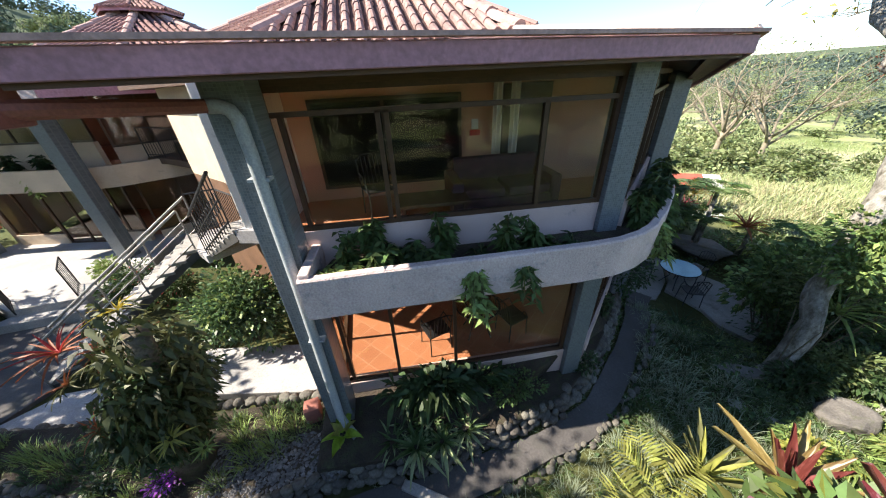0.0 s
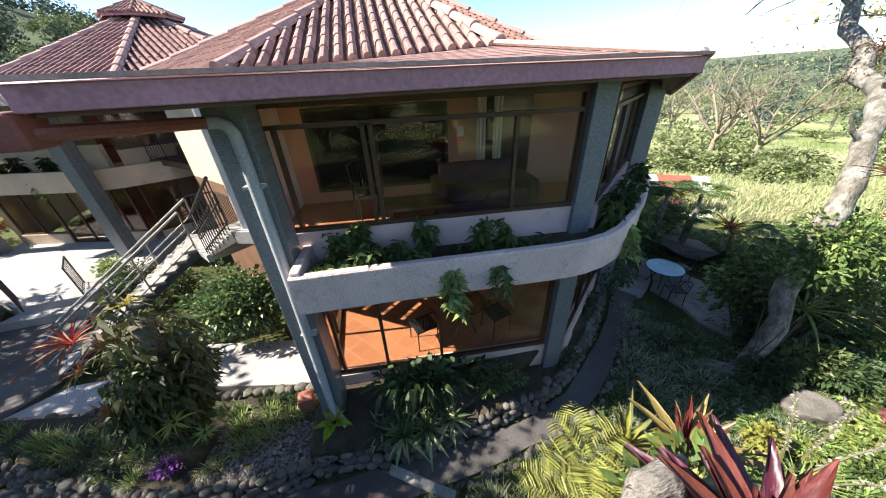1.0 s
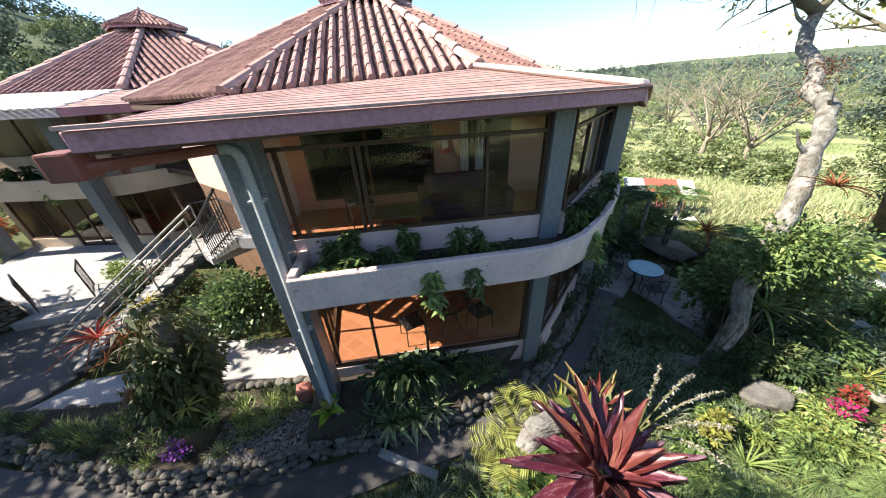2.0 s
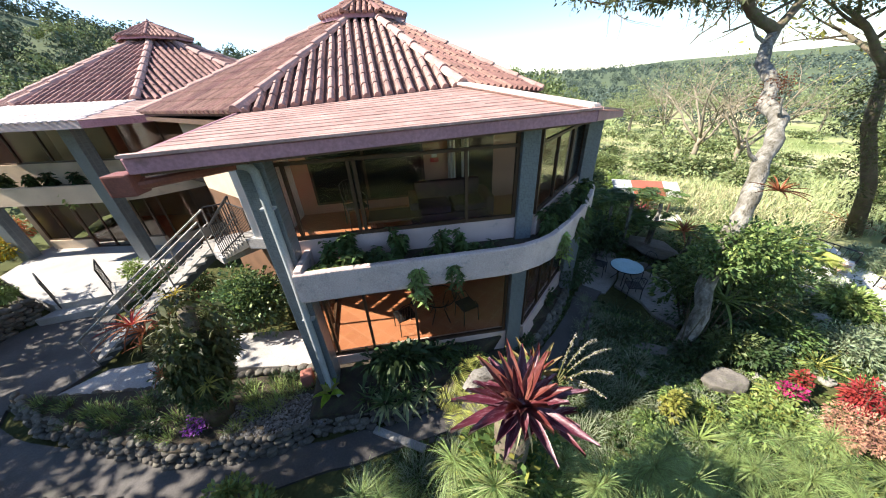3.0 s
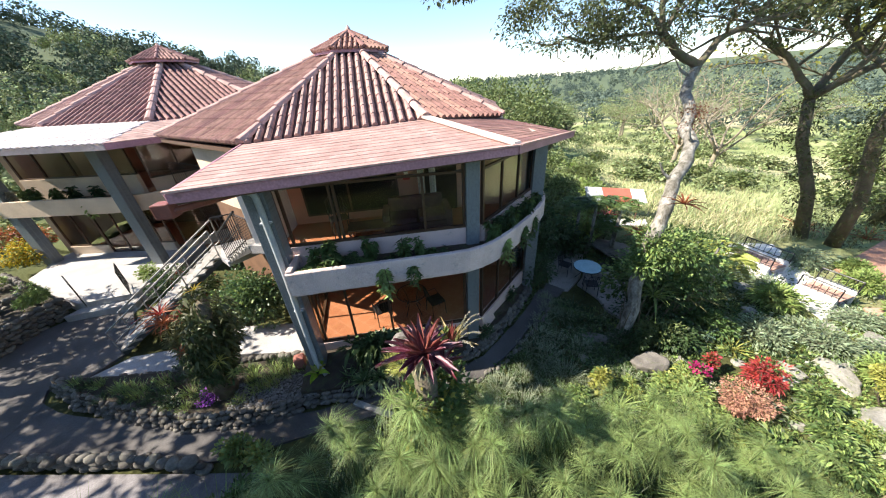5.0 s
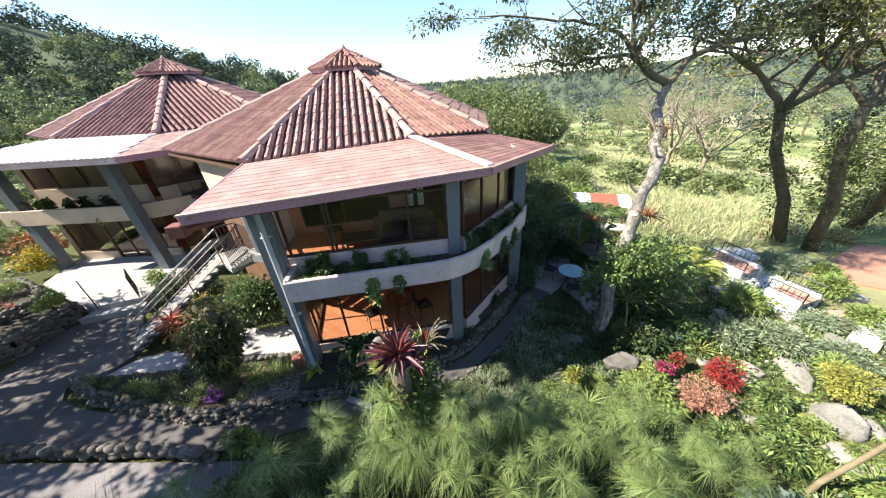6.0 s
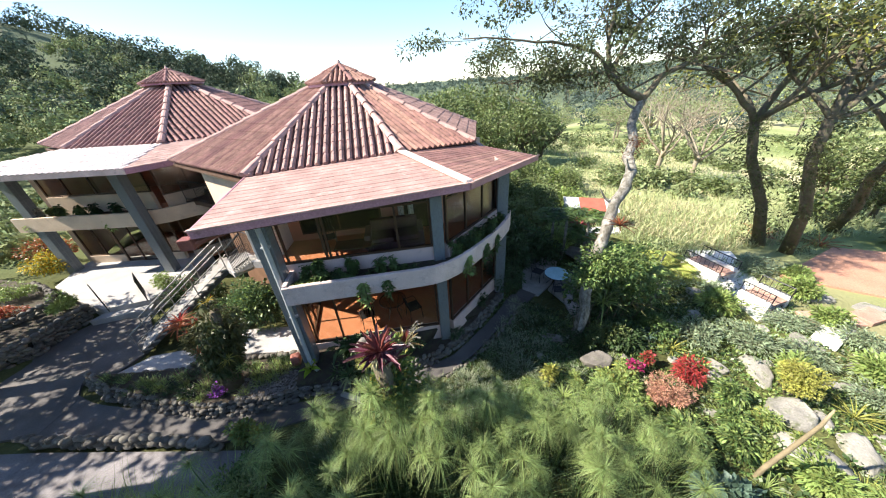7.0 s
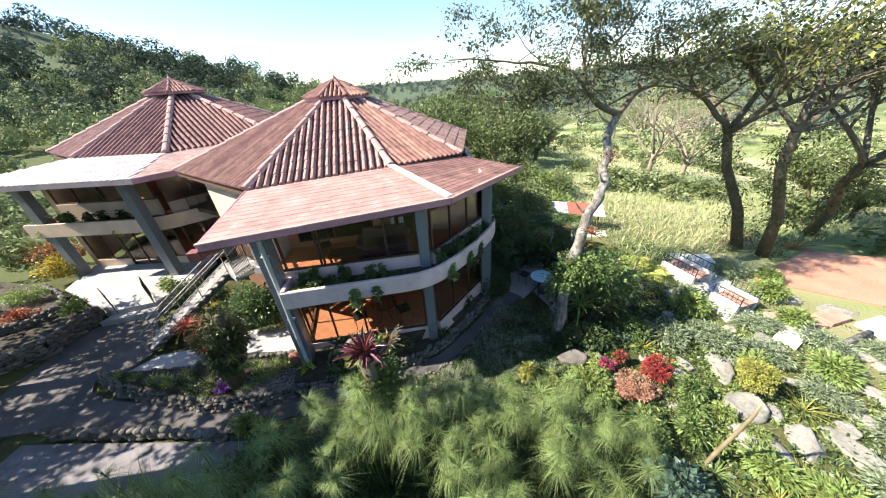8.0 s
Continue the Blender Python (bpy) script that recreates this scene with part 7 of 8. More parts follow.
shrub("low_bush", (-13.7, 6.3, -0.6), (1.0, 0.7, 0.4), L_FRESH, 1800, 0.1, 0.4, "low fresh green bush in the corner bed", lobes=10)
shrub("low_bush", (-10.5, 4.8, -0.62), (0.55, 0.5, 0.4), L_FRESH, 1300, 0.13, 0.25, "fresh grassy bush at the terrace step", lobes=8)
shrub("red_leaf_bush", (-12.6, 4.9, -0.62), (0.7, 0.5, 0.25), L_RUST, 900, 0.1, 0.4, "low rust-red flowering cover", second=(L_SCARLET, 0.1), lobes=8)
shrub("low_bush", (-14.6, 5.2, -0.6), (1.0, 0.8, 0.5), L_DARK, 1500, 0.12, 0.4, "low dark bush in the corner bed", lobes=9)
shrub("low_bush", (-7.5, 6.0, -0.75), (0.6, 0.45, 0.35), L_FRESH, 1100, 0.12, 0.3, "green plants beside the terrace", lobes=8)
shrub("low_bush", (-6.2, 5.0, -1.0), (0.9, 0.7, 0.6), L_DARK, 1800, 0.12, 0.35, "dark plants under the stair", second=(L_SCARLET, 0.02), lobes=9)
shrub("low_bush", (-4.8, 4.2, -1.0), (0.9, 0.7, 0.8), L_DARK, 1800, 0.12, 0.35, "dark plants under the stair", second=(L_SCARLET, 0.02), lobes=9)

# ---- trees ----
def limb(a, d, length, r0, r1, wander=0.25, k=6):
    pts = [Vector(a)]
    d = Vector(d).normalized()
    for i in range(k):
        d = (d + Vector((random.gauss(0, wander), random.gauss(0, wander), random.gauss(0.02, wander * 0.6))) * 0.5).normalized()
        pts.append(pts[-1] + d * (length / k))
    return pts, [r0 + (r1 - r0) * i / k for i in range(k + 1)]


def grow(pts, radii, levels, rule, geos, tips):
    """Branches off a limb; the last level's ends carry leaves."""
    geos.append(tube(pts, radii, 9 if radii[0] > 0.08 else 5))
    if levels == 0:
        tips.extend(pts[-3:])
        return
    n, spread, shrink, up = rule
    for i in range(n):
        f = 0.45 + 0.55 * (i + random.random() * 0.6) / n
        j = min(len(pts) - 2, int(f * (len(pts) - 1)))
        a = pts[j].lerp(pts[j + 1], f * (len(pts) - 1) - j if f < 1 else 1)
        base = (pts[j + 1] - pts[j]).normalized()
        rnd = Vector((random.gauss(0, 1), random.gauss(0, 1), random.gauss(0, 0.6))).normalized()
        d = base * (1 - spread) + rnd * spread + Vector((0, 0, up))
        L = sum((q - p).length for p, q in zip(pts, pts[1:])) * shrink * random.uniform(0.75, 1.15)
        r = radii[j] * 0.62
        p2, r2 = limb(a, d, L, r, r * 0.4, 0.3, 5)
        grow(p2, r2, levels - 1, rule, geos, tips)
    tips.append(pts[-1])


def crown_mesh(tips, per, radius, size, mat, flat=0.6, width=0.5, name="crown"):
    t = np.array([tuple(p) for p in tips])
    k = RNG.integers(0, len(t), size=per * len(t))
    u = RNG.normal(size=(len(k), 3)) * np.array([1, 1, flat]) * radius * 0.5
    p = t[k] + u
    s = size * RNG.uniform(0.6, 1.4, len(k))
    return quads(name, leaf_quads(p, unit(u) + RNG.normal(size=u.shape) * 0.6, s, s * width, 0.2), mat)


# tall pale tree beside the patio
random.seed(21)
tree_a = thing("tall_tree", (8.6, 0.2, -1.55), "tall leaning tree with white lichened bark and open crown", "tree", fixed=True)
trunk_pts = [Vector(p) for p in ((8.45, 0.05, -1.6), (8.58, 0.08, -0.3), (8.68, 0.33, 0.5), (8.85, 0.40, 1.6), (9.10, 0.55, 2.35), (9.40, 0.88, 2.95), (9.95, 1.15, 3.35), (10.22, 1.45, 3.68), (10.50, 2.05, 3.95), (10.72, 2.25, 4.30), (11.10, 2.95, 4.75), (11.42, 3.30, 5.15), (11.72, 3.50, 5.50))]
fine, rad = [], []
for i, (p, q) in enumerate(zip(trunk_pts, trunk_pts[1:])):
    for f in (0.0, 0.25, 0.5, 0.75):
        c = p.lerp(q, f)
        r = 0.175 - 0.005 * (i + f)
        fine.append(c + Vector((noise.noise(c * 2.1), noise.noise(c * 2.1 + Vector((9, 0, 0))), 0)) * 0.08)
        rad.append(r * (1 + 0.22 * noise.noise(c * 3.7)))
fine.append(trunk_pts[-1])
rad.append(0.12)
part("trunk", tube(fine, rad, 14), M_BARK, tree_a, smooth=True)
FORK = trunk_pts[-1]
geos, tips = [], []


def crooked(points, r0, r1, branches, levels=1, length=1.5):
    """A limb through bends, with side branches along its outer part."""
    pts = [Vector(p) for p in points]
    line = []
    for p, q in zip(pts, pts[1:]):
        for f in (0.0, 0.33, 0.67):
            c = p.lerp(q, f)
            line.append(c + Vector((noise.noise(c * 1.3), noise.noise(c * 1.3 + Vector((5, 0, 0))), noise.noise(c * 1.3 + Vector((0, 7, 0))))) * 0.16)
    line.append(pts[-1])
    n = len(line) - 1
    rr = [r0 + (r1 - r0) * i / n for i in range(n + 1)]
    geos.append(tube(line, rr, 9))
    for b in range(branches):
        f = 0.25 + 0.75 * (b + random.random() * 0.5) / branches
        k = min(n - 1, int(f * n))
        side = (line[k + 1] - line[k]).normalized()
        d = side * 0.45 + Vector((random.gauss(0, 0.8), random.gauss(0, 0.8), random.gauss(0.15, 0.45)))
        p2, r2 = limb(line[k], d, length * random.uniform(0.7, 1.25), rr[k] * 0.55, rr[k] * 0.2, 0.4, 5)
        grow(p2, r2, levels, (4, 0.65, 0.6, 0.1), geos, tips)
    tips.append(line[-1])


# left limbs reach low and far out, right limbs rise over the court
LOW = FORK + Vector((-1.35, 0.1, 0.75))
crooked([FORK, FORK + Vector((-0.55, 0.02, 0.18)), LOW], 0.125, 0.10, 0)
crooked([LOW, LOW + Vector((-0.9, 0.1, 0.05)), LOW + Vector((-1.7, 0.2, -0.15)), LOW + Vector((-2.6, 0.3, 0.05)), LOW + Vector((-3.5, 0.5, 0.0))], 0.055, 0.018, 10)
crooked([LOW, LOW + Vector((-0.5, 0.1, 0.6)), LOW + Vector((-1.4, 0.3, 0.9)), LOW + Vector((-2.8, 0.4, 1.1)), LOW + Vector((-4.6, 0.6, 1.2))], 0.065, 0.018, 12)
crooked([LOW, LOW + Vector((-0.1, 0.2, 0.9)), LOW + Vector((0.1, 0.5, 1.8)), LOW + Vector((-0.4, 0.8, 2.9))], 0.08, 0.02, 12, length=1.9)
crooked([LOW, LOW + Vector((0.5, 0.1, 0.8)), LOW + Vector((1.2, 0.3, 1.6)), LOW + Vector((2.0, 0.4, 2.6))], 0.075, 0.02, 11, length=1.9)
crooked([FORK, FORK + Vector((0.5, 0.05, 0.55)), FORK + Vector((1.4, 0.1, 0.95)), FORK + Vector((2.6, 0.1, 1.15)), FORK + Vector((4.0, 0.0, 1.75)), FORK + Vector((5.2, -0.2, 2.1))], 0.11, 0.022, 15, length=1.8)
crooked([FORK + Vector((1.4, 0.1, 0.95)), FORK + Vector((1.9, 0.2, 1.8)), FORK + Vector((2.8, 0.3, 2.5))], 0.06, 0.02, 9, length=1.8)
part("branchwork", merge(*geos), M_BARK_DARK, tree_a, smooth=True)
part("crown", crown_mesh([p for p in tips if p.z > 5.95], 34, 0.34, 0.10, L_CROWN, 0.45), None, tree_a)
tagged(part("epiphyte", crown_mesh([trunk_pts[8], trunk_pts[9], trunk_pts[9] + Vector((0.05, -0.1, 0.08))], 260, 0.24, 0.06, L_BROWN, 0.8, 0.4), None, tree_a), "rust-brown epiphyte tuft", kind="stuff")
for q, e in ((5, (-0.45, 0.1, 0.35)), (7, (-0.35, -0.1, 0.3)), (11, (-0.6, 0.1, 0.35))):
    part("dead_stub", tube([trunk_pts[q], trunk_pts[q] + Vector(e) * 0.6, trunk_pts[q] + Vector(e) + Vector((0, 0, 0.15))], [0.05, 0.035, 0.012], 7), M_BARK, tree_a)

# broad trees heavy with epiphytes, leaning over the court
def broad_tree(base, fork, limbs, seed, leaf, label, bare=2.3):
    random.seed(seed)
    base, fork = Vector(base), Vector(fork)
    t = thing("broad_tree", tuple(base), label, "tree", "broad trees", fixed=True)
    pts = [base + Vector((0, 0, -0.15)), base.lerp(fork, 0.4) + Vector((0.15, -0.1, -0.1)), base.lerp(fork, 0.75) + Vector((-0.1, 0.1, 0)), fork]
    part("trunk", tube(pts, [0.27, 0.21, 0.18, 0.16], 11), M_BARK_DARK, t, smooth=True)
    geos, tips = [], []
    for d, L, r in limbs:
        p, rr = limb(fork, d, L * 1.2, r, r * 0.45, 0.35, 6)
        grow(p, rr, 2, (5, 0.6, 0.6, 0.16), geos, tips)
    part("branchwork", merge(*geos), M_BARK_DARK, t, smooth=True)
    part("crown", crown_mesh([p for p in tips if p.z > fork.z + bare], leaf, 0.5, 0.17, L_CROWN, 0.5), None, t)
    part("young_crown", crown_mesh(tips[::4], 9, 0.6, 0.2, L_YELLOW, 0.5), None, t, "yellow-green young leaves")
    low = [pts[i].lerp(pts[i + 1], f) + Vector((random.gauss(0, 0.25), random.gauss(0, 0.25), 0)) for i in range(3) for f in (0.05, 0.3, 0.5, 0.7, 0.95)]
    part("epiphyte_cover", crown_mesh(low, 150, 0.42, 0.13, L_EPIPHYTE, 0.9, 0.35), None, t, "dark green epiphytes on the trunk")


broad_tree((21.0, 4.3, -1.85), (17.7, 4.4, 4.2), (((-0.4, 0.3, 0.8), 2.6, 0.13), ((0.3, 0.5, 1.0), 3.2, 0.14), ((0.8, -0.2, 0.8), 3.6, 0.13), ((0.2, -0.7, 0.8), 3.0, 0.11), ((0.6, 0.9, 0.6), 3.0, 0.10)), 5, 9, "broad dark tree heavy with epiphytes and moss")
broad_tree((21.4, 3.4, -1.85), (18.6, 2.7, 4.4), (((0.5, 0.2, 0.8), 3.6, 0.13), ((0.8, 0.2, 0.8), 3.6, 0.13), ((1.0, 0.3, 0.4), 4.2, 0.12), ((-0.3, 0.3, 1.0), 2.6, 0.1), ((0.95, 0.1, 0.15), 4.0, 0.1)), 9, 13, "broad olive tree leaning beside the court")
broad_tree((26.5, 5.0, -2.0), (23.4, 3.0, 2.6), (((0.6, -0.5, 0.5), 4.2, 0.13), ((-0.5, -0.3, 0.7), 3.4, 0.12), ((0.9, 0.2, 0.3), 4.0, 0.12), ((0.3, -0.9, 0.15), 3.6, 0.10), ((0.2, 0.5, 1.0), 3.6, 0.12)), 13, 21, "broad low tree with dense olive crown behind the court", bare=-1.0)

# trees up the garden to the west, which shade the path
random.seed(15)


def shade_tree(x, y, h, spread, seed, label, leaves=30):
    random.seed(seed)
    z = ground_z(x, y)
    t = thing("garden_tree", (x, y, z), label, "tree", "garden trees")
    t["fixed"] = 1
    base = Vector((x, y, z - 0.1))
    pts = [base, base + Vector((0.1, 0.1, h * 0.3)), base + Vector((0.0, 0.2, h * 0.6))]
    part("trunk", tube(pts, [0.3, 0.24, 0.2], 9), M_BARK_DARK, t, smooth=True)
    geos, tips = [], []
    for k in range(6):
        a = 2 * math.pi * k / 6 + 0.4
        p, rr = limb(pts[-1] - Vector((0, 0, 0.2 * (k % 3))), (math.cos(a), math.sin(a), 0.75), spread, 0.13, 0.05, 0.3, 5)
        grow(p, rr, 2, (4, 0.6, 0.62, 0.08), geos, tips)
    part("branchwork", merge(*geos), M_BARK_DARK, t, smooth=True)
    part("crown", crown_mesh(tips, leaves, 0.9, 0.26, L_DARK, 0.6), None, t)
    return t


shade_tree(-14.6, -7.6, 7.2, 3.2, 32, "leafy garden tree shading the pavement")
shade_tree(-16.5, 0.3, 6.6, 3.0, 33, "leafy garden tree beyond the corner bed")
shade_tree(-12.4, 1.4, 7.0, 3.2, 35, "leafy garden tree over the corner bed", 8)
shade_tree(-6.1, -3.1, 11.0, 1.6, 36, "tall garden tree over the papyrus", 14)
shade_tree(-8.4, -2.3, 10.5, 1.5, 34, "leafy garden tree shading the low wall", 9)

# background trees: three kinds, each built once
random.seed(40)


def field_tree(kind):
    t = thing("meadow_tree", (0, 0, 0), "leafy tree at the edge of the meadow", "tree", "meadow trees", fixed=False)
    h = {"round": 2.2, "umbrella": 4.2, "bare": 1.8}[kind]
    pts, rr = limb((0, 0, -0.2), (0.05, 0.02, 1), h, {"round": 0.28, "umbrella": 0.2, "bare": 0.16}[kind], {"round": 0.2, "umbrella": 0.14, "bare": 0.12}[kind], 0.12, 5)
    geos, tips = [], []
    n = {"round": 7, "umbrella": 7, "bare": 6}[kind]
    for k in range(n):
        a = 2 * math.pi * k / n
        up = {"round": random.uniform(0.4, 1.6), "umbrella": 0.42, "bare": random.uniform(0.9, 2.0)}[kind]
        p, r2 = limb(pts[-1] - Vector((0, 0, 0.5 * random.random())), (math.cos(a), math.sin(a), up), {"round": 2.4, "umbrella": 3.6, "bare": 3.4}[kind], {"round": 0.14, "umbrella": 0.08, "bare": 0.08}[kind], 0.025, 0.25, 5)
        grow(p, r2, 1 if kind == "round" else 2, (4, 0.6, 0.6, 0.05 if kind == "umbrella" else 0.15), geos, tips)
    part("trunk", merge(tube(pts, rr, 8), *geos), M_BARK_DARK if kind == "round" else M_BARK_PALE, t, smooth=True)
    if kind == "round":
        p, d = lobed(3800, (3.0, 3.0, 2.6), 22, 0.3)
        p[:, 2] += h + 1.3
        s = 0.25 * RNG.uniform(0.6, 1.4, len(p))
        part("crown", quads("crown", leaf_quads(p, d, s, s * 0.55, 0.2), L_WOOD), None, t)
    elif kind == "umbrella":
        part("crown", crown_mesh(tips, 12, 1.0, 0.2, L_FARLITE, 0.15), None, t)
    else:
        part("crown", crown_mesh([p for p in tips if p.z > 4.2], 3, 0.5, 0.12, L_FARLITE, 0.3), None, t)
    return t


KINDS = {k: field_tree(k) for k in ("round", "umbrella", "bare")}
KINDS["round"].matrix_basis = pose(11.6, 22.5, ground_z(11.6, 22.5))
KINDS["umbrella"].matrix_basis = pose(52, 57, ground_z(52, 57)) @ Matrix.Scale(1.1, 4)
KINDS["bare"].matrix_basis = pose(48.5, 38.0, ground_z(48.5, 38.0)) @ Matrix.Scale(1.6, 4)
tagged(KINDS["umbrella"], "flat-crowned pale green tree in the meadow")
tagged(KINDS["bare"], "nearly bare branching tree in the meadow")
for kind, x, y, sc in (("round", 7.5, 24.5, 1.25), ("round", 15.5, 30, 1.35), ("round", 17.5, 26.5, 1.1), ("round", 20.8, 29.5, 1.1), ("round", 14, 37, 1.6), ("round", 23.5, 35, 1.0), ("round", 33, 9.5, 0.75), ("round", 31.5, 6.2, 0.6), ("round", 38, 6.5, 1.1), ("bare", 28.3, 19.5, 1.0), ("bare", 29.6, 16.8, 0.85), ("round", 4.0, 28, 1.1), ("round", 19.5, 38, 1.0), ("round", 0.5, 33, 1.2), ("round", 10, 34, 1.3), 
                       ("round", -6, 42, 1.1), ("round", -14, 46, 1.0), ("round", -11, 58, 1.4), ("round", -18, 56, 1.1), ("round", -3, 48, 1.3),
                       ("umbrella", 46, 50, 0.95), ("umbrella", 60, 45, 1.0), ("umbrella", 66, 62, 1.1), ("bare", 52, 48, 1.3), ("umbrella", 75, 40, 1.1), ("umbrella", 37, 56, 0.8),
                       # unseen belt behind the camera, added to darken window reflections and facade fill
                       ("round", -14, -15, 1.2), ("round", -8, -18, 1.4), ("round", -1, -17, 1.3), ("round", 6, -19, 1.5), ("round", 13, -16, 1.3), ("round", 20, -14, 1.2), ("round", 27, -17, 1.4), ("round", -20, -11, 1.2), ("round", 10, -25, 1.7), ("round", -5, -26, 1.7), ("round", 34, -10, 1.3)):
    copy_thing(KINDS[kind], pose(x, y, ground_z(x, y), 0, 0, random.uniform(0, 360)) @ Matrix.Scale(sc * random.uniform(0.9, 1.1), 4))


# scrub in the meadow
scrub = shrub("scrub_bush", (24, 12, ground_z(24, 12)), (1.3, 1.2, 0.8), L_FARLITE, 620, 0.24, 0.6, "light green scrub bush in the long grass", "bush", "meadow scrub", lift=0.5, lobes=9)
scrub_d = shrub("scrub_bush", (27, 15, ground_z(27, 15)), (1.4, 1.3, 1.0), L_WOOD, 620, 0.24, 0.6, "dark green scrub bush in the long grass", "bush", "meadow scrub", lift=0.7, lobes=9)
random.seed(77)
for i in range(85):
    r, a = 24 * 3.4 ** random.random(), radians(random.uniform(12, 80))
    x, y = 4 + r * math.cos(a), -4 + r * math.sin(a)
    if x + 0.35 * y > 19 and not (17 < x < 28 and y < 5) and noise.noise(Vector((x * 0.06, y * 0.06, 5))) > -0.05:
        copy_thing(random.choice((scrub, scrub, scrub_d)), pose(x, y, ground_z(x, y), 0, 0, random.uniform(0, 360)) @ Matrix.Diagonal((*[random.uniform(0.6, 1.7)] * 2, random.uniform(0.6, 1.3), 1)))


# shrubs round the foot of the tall tree
shrub("garden_shrub", (9.7, -0.35, ground_z(9.7, -0.35)), (0.8, 0.7, 0.4), L_DARK, 1500, 0.12, 0.45, "low dark leafy shrub at the foot of the tall tree", "bush", "shrubs under the tall tree", lift=0.4, lobes=11)

# shrubbery behind the house
back = [shrub("garden_shrub", (9.6, 8.2, -1.4), (1.4, 1.3, 1.1), L_WOOD, 2600, 0.16, 0.5, "tall leafy shrub behind the house", "bush", "shrubbery behind the house", lobes=12),
        shrub("garden_shrub", (10.9, 6.4, -1.4), (1.1, 1.0, 0.8), L_FRESH, 1800, 0.18, 0.4, "light green leafy shrub behind the house", "bush", "shrubbery behind the house", lobes=10)]
for x, y, k, sc in ((8.6, 10.2, 0, 1.1), (11.2, 9.6, 0, 1.2), (13.0, 8.9, 1, 1.0), (10.2, 12.4, 0, 1.3), (12.4, 12.0, 0, 1.1), (14.3, 11.2, 1, 1.2), (10.8, 15.6, 0, 1.4), (13.4, 15.2, 0, 1.3), (15.8, 14.0, 0, 1.0), (8.2, 14.0, 0, 1.4), (16.5, 17.0, 1, 1.2), (14.9, 9.8, 1, 0.8)):
    copy_thing(back[k], pose(x, y, ground_z(x, y), 0, 0, random.uniform(0, 360)) @ Matrix.Scale(sc, 4))


# far woods on the hills, one mass
def canopy_quads(p, d, size):
    """Leaf clusters that face outwards from the crown."""
    d = unit(d + RNG.normal(size=d.shape) * 0.35)
    a = unit(np.cross(d, RNG.normal(size=d.shape)))
    b = np.cross(d, a)
    s = np.broadcast_to(size, len(p))[:, None]
    return np.stack([p - a * s, p - b * s * 0.7, p + a * s, p + b * s * 0.7], axis=1)


def far_woods(name, count, sector, dist, size, leaves, mat, label, leaf=0.085):
    q = []
    for i in range(count):
        a = radians(random.uniform(*sector))
        r = dist[0] * (dist[1] / dist[0]) ** random.random()
        x, y = 4 + r * math.cos(a), -7 + r * math.sin(a)
        k = size * random.uniform(0.6, 1.3) * (0.85 + r / 700)
        p, d = lobed(leaves, (k, k, k * 0.85), 6, 0.2)
        p += np.array([x, y, ground_z(x, y) + k * 0.75])
        s = k * leaf * RNG.uniform(0.6, 1.3, leaves)
        q.append(canopy_quads(p, d, s))
    ob = new(name, quads(name, np.concatenate(q), mat))
    tagged(ob, label, "woods", kind="stuff")


far_woods("far_woods", 220, (96, 150), (90, 420), 4.6, 330, L_HILL, "dense dark green woods covering the hill", 0.072)
far_woods("far_woods", 75, (98, 150), (48, 150), 3.2, 700, L_FARLITE, "lighter green trees at the foot of the hill", 0.06)
far_woods("far_woods", 320, (22, 98), (85, 420), 3.8, 230, L_HAZED, "dark green woods across the valley")
far_woods("far_woods", 200, (5, 95), (50, 260), 2.6, 230, L_FARLITE, "scattered light green scrub across the valley")

far_woods("far_woods", 130, (124, 158), (330, 700), 6.5, 150, L_HILL, "dark woods over the top of the hill", 0.1)
far_woods("far_woods", 1150, (20, 125), (420, 1600), 3.8, 50, L_HAZED, "dark woods on the far ridges", 0.16)

random.seed(88)
far_woods("far_woods", 230, (100, 152), (120, 340), 5.4, 520, L_HILL, "dense dark woods on the near hill face", 0.064)
far_woods("far_woods", 85, (100, 152), (70, 200), 4.4, 900, L_FARLITE, "lighter trees scattered through the hill woods", 0.056)
random.seed(90)
far_woods("far_woods", 90, (114, 168), (28, 62), 1.7, 400, L_FARLITE, "leafy thicket behind the second house")

# meadow grass and scrub
def meadow(name, count, region, length, width, mat, label, keep=lambda x, y: True, droop=0.5):
    p = []
    while len(p) < count:
        r = region[2] * (region[3] / region[2]) ** random.random()
        a = radians(random.uniform(region[0], region[1]))
        x, y = 4 + r * math.cos(a), -4 + r * math.sin(a)
        if keep(x, y):
            p.append((x, y, ground_z(x, y) - 0.02))
    p = np.array(p)
    n = len(p)
    a = RNG.uniform(0, 2 * math.pi, n)
    l = RNG.uniform(0.1, 0.9, n)
    d = np.stack([l * np.cos(a), l * np.sin(a), np.ones(n)], 1)
    far = 1 + np.linalg.norm(p[:, :2], axis=1)[:] / 40
    me = strips(name, blade_strips(p, d, length * RNG.uniform(0.5, 1.3, n) * np.minimum(far, 1.8), width * far, droop, k=3), mat)
    tagged(new(name, me), label, "grass", kind="stuff")


def in_meadow(x, y):
    if x > 17.5 and x < 28 and -4 < y < 4:
        return False
    return x + 0.35 * y > 17 and (noise.noise(Vector((x * 0.08, y * 0.08, 2))) > -0.35)


meadow("meadow_grass", 26000, (0, 80, 14, 75), 0.55, 0.035, L_FIELD, "long light green meadow grass", in_meadow)
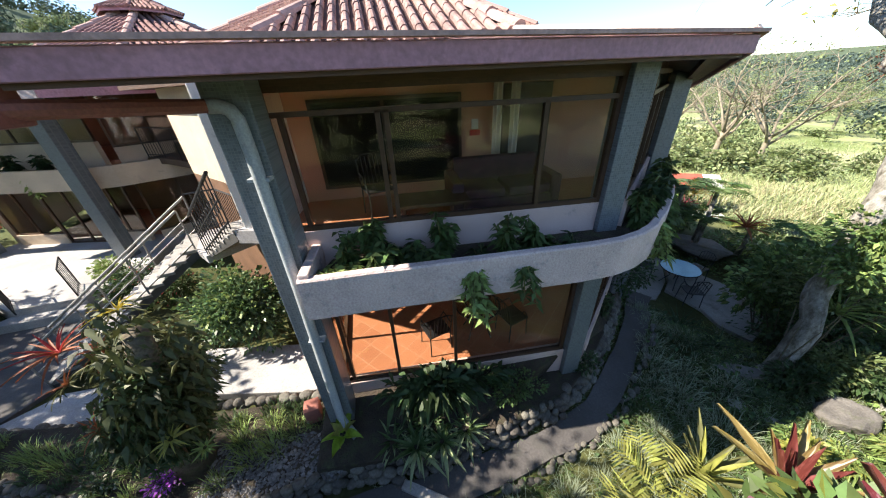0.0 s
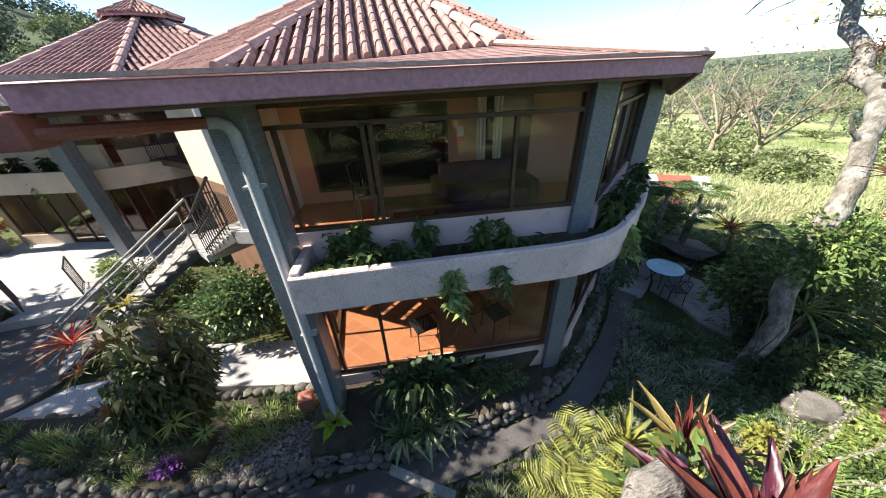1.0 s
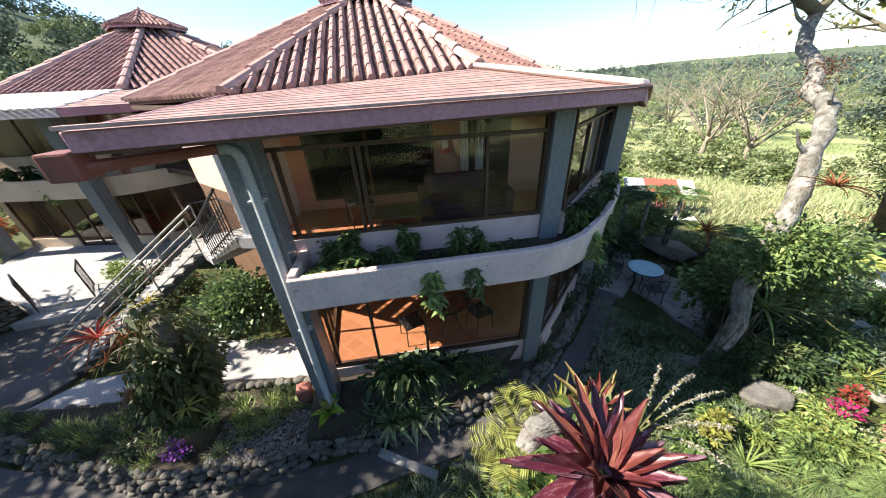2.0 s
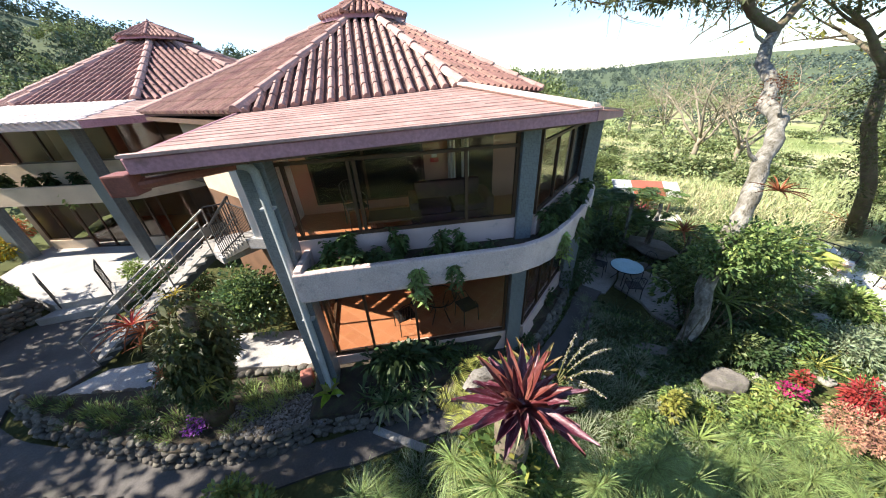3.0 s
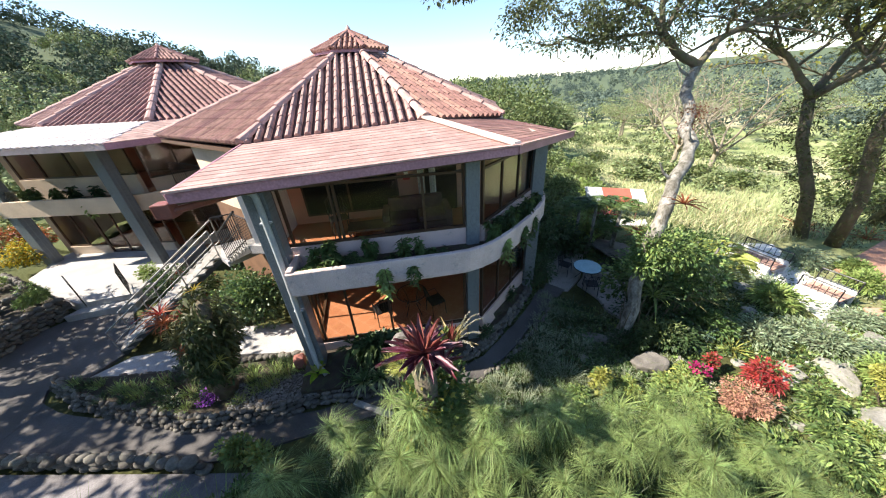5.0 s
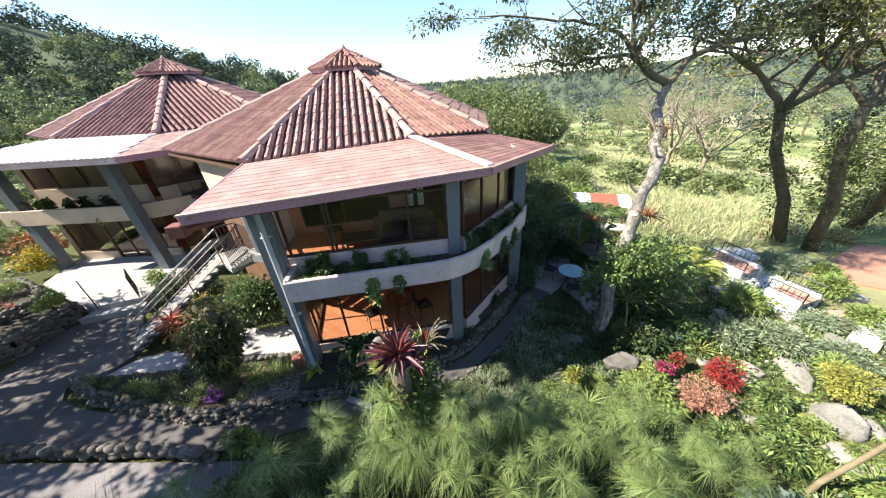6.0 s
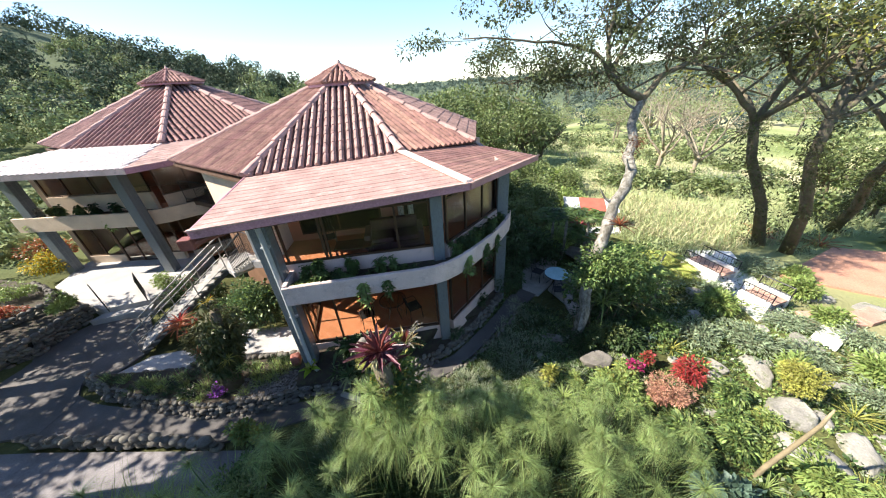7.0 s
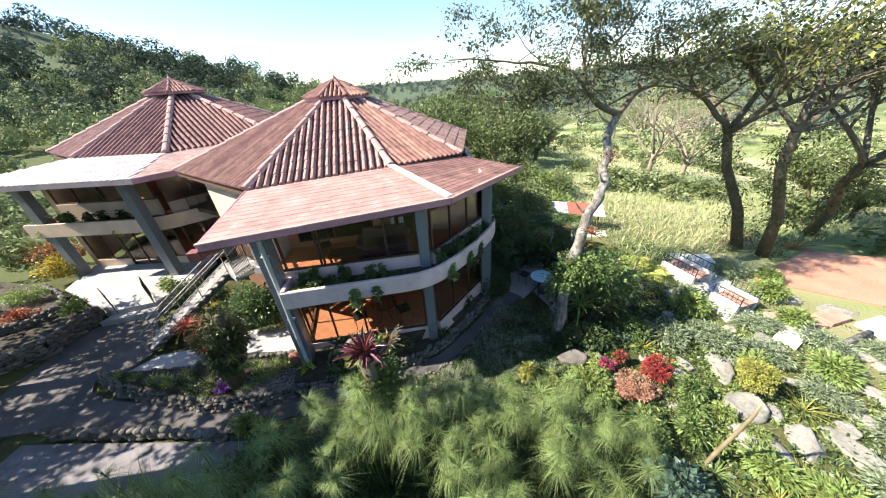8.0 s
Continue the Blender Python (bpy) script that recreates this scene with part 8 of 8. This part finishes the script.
meadow("straw_grass", 9000, (0, 75, 16, 75), 0.6, 0.03, L_STRAW, "dry straw-coloured grass in the meadow", lambda x, y: in_meadow(x, y) and noise.noise(Vector((x * 0.09, y * 0.09, 9))) > 0.05)

PATHS = [[(-10.6, -1.0), (-9.6, 1.2), (-9.2, 2.9), (-8.5, 4.4)], PATH_LINE]


def off_path(x, y):
    for k, line in enumerate(PATHS):
        for (ax, ay), (bx, by) in zip(line, line[1:]):
            dx, dy = bx - ax, by - ay
            t = max(0, min(1, ((x - ax) * dx + (y - ay) * dy) / (dx * dx + dy * dy)))
            if math.hypot(x - ax - t * dx, y - ay - t * dy) < (1.75 if k == 0 else 0.27):
                return False
    if -8 < x < 7 and y > 0.5 and y > x - 4.2:
        return False
    if -8.8 < x < -0.4 and -5.4 < y < -1.4:
        return False
    if math.hypot(x - 9.7, y - 3.4) < 1.7:
        return False
    return x > -16 and y < 9


def cover(name, count, area, size, mat, label):
    p = []
    while len(p) < count:
        x, y = random.uniform(area[0], area[1]), random.uniform(area[2], area[3])
        if off_path(x, y) and noise.noise(Vector((x * 0.7, y * 0.7, size * 90))) > -0.1:
            p.append((x, y, ground_z(x, y) + random.uniform(0, 0.10)))
    p = np.array(p)
    d = RNG.normal(size=p.shape) + np.array([0, 0, 0.9])
    s = size * RNG.uniform(0.5, 1.4, len(p))
    tagged(new(name, quads(name, leaf_quads(p, d, s, s * 0.5, 0.3), mat)), label, "ground cover", kind="stuff")


def turf(name, count, area, length, mat, label):
    """Short loose blades over the open garden soil."""
    p = []
    while len(p) < count:
        x, y = random.uniform(area[0], area[1]), random.uniform(area[2], area[3])
        if off_path(x, y) and noise.noise(Vector((x * 0.9, y * 0.9, length * 30))) > -0.2:
            p.append((x, y, ground_z(x, y)))
    p = np.array(p)
    d = RNG.normal(size=p.shape) * np.array([0.6, 0.6, 0.1]) + np.array([0, 0, 1.0])
    tagged(new(name, strips(name, blade_strips(p, d, length * RNG.uniform(0.5, 1.3, count), 0.012, 0.5, k=3), mat)), label, "grass", kind="stuff")


turf("garden_grass", 16000, (0.5, 9.5, -3.4, 2.6), 0.24, L_MID, "short green grass between the garden plants")
turf("garden_grass", 9000, (0.5, 9.5, -3.4, 2.6), 0.28, L_GREYGRASS, "grey-green blades between the garden plants")
turf("garden_grass", 9000, (8.5, 18, -6.5, 3.5), 0.3, L_FRESH, "fresh green blades among the garden rocks")
cover("ground_cover", 15000, (1, 17, -7, 6), 0.11, L_MID, "mixed low green ground cover")
cover("ground_cover", 12000, (4, 17, -7, 6), 0.13, L_DARK, "dark low green ground cover")
cover("ground_cover", 6000, (8, 18, -7, 3), 0.11, L_FRESH, "light green creeping ground cover")
cover("ground_cover", 14000, (-6, 16, -14, -6), 0.13, L_MID, "low green ground cover before the papyrus")
cover("ground_cover", 2500, (10, 19, -7, 3), 0.13, L_GREYGRASS, "silvery creeping ground cover")

# ---- furniture behind the glass ----
iron_chair((1.75, 1.15, FLOOR_L), 200, "dark iron chair on the tiled floor", "chairs of the lower room")
iron_table((2.6, 1.35, FLOOR_L), 0.42, 0.7, M_GLASS, "round glass table with an iron frame on the tiled floor", "table")
iron_chair((3.25, 1.2, FLOOR_L), 110, "dark iron chair beside the glass table", "chairs of the lower room")
iron_chair((1.05, 1.75, FLOOR_U), 20, "dark iron chair by the upper window", "chairs of the upper room")
bench = thing("low_table", (1.85, 1.15, FLOOR_U), "low dark wooden table by the upper window", "table", fixed=False)
part("tabletop", box(-0.5, 0.5, -0.28, 0.28, 0.38, 0.43, 0.01), M_BEAM, bench)
for x in (-0.44, 0.44):
    for y in (-0.22, 0.22):
        part("leg", box(x - 0.03, x + 0.03, y - 0.03, y + 0.03, 0, 0.38), M_BEAM, bench)
M_SOFA = material("plum_fabric", (0.09, 0.045, 0.055), 0.95, var=0.25, scale=5, fine=120, bump=0.4)
sofa = thing("sofa", (3.0, 1.6, FLOOR_U), "dark plum sofa behind the upper window", "sofa", fixed=False)
part("base", box(-0.7, 0.7, -0.4, 0.4, 0.08, 0.3, 0.03), M_SOFA, sofa)
for x in (-0.36, 0.36):
    part("cushion", box(x - 0.33, x + 0.33, -0.38, 0.26, 0.3, 0.44, 0.05), M_SOFA, sofa)
part("backrest", box(-0.7, 0.7, 0.24, 0.42, 0.25, 0.78, 0.06), M_SOFA, sofa)
for x in (-0.76, 0.76):
    part("armrest", box(x - 0.09, x + 0.09, -0.4, 0.42, 0.08, 0.58, 0.05), M_SOFA, sofa)
cur = thing("curtain", (3.15, 2.6, FLOOR_U), "pair of pale hanging curtains in the upper room", "curtain", fixed=False)
for x in (0.0, 0.32):
    rows = [[(x + 0.02 * k, 0.03 * math.sin(k * 1.6), z) for k in range(10)] for z in (0.02, 1.85)]
    part("drape", (rows[0] + rows[1], [(k, k + 1, 11 + k, 10 + k) for k in range(9)]), M_WHITE, cur)
orn = thing("wall_ornament", (2.85, 2.68, 3.3), "small red and white ornament on the salmon wall", "ornament", fixed=False)
part("plaque", box(-0.06, 0.06, -0.02, 0.02, -0.05, 0.12, 0.01), M_WHITE, orn)
part("bow", box(-0.1, 0.1, -0.03, 0.01, -0.16, -0.06, 0.02), material("red_ribbon", (0.5, 0.05, 0.04), 0.6), orn)
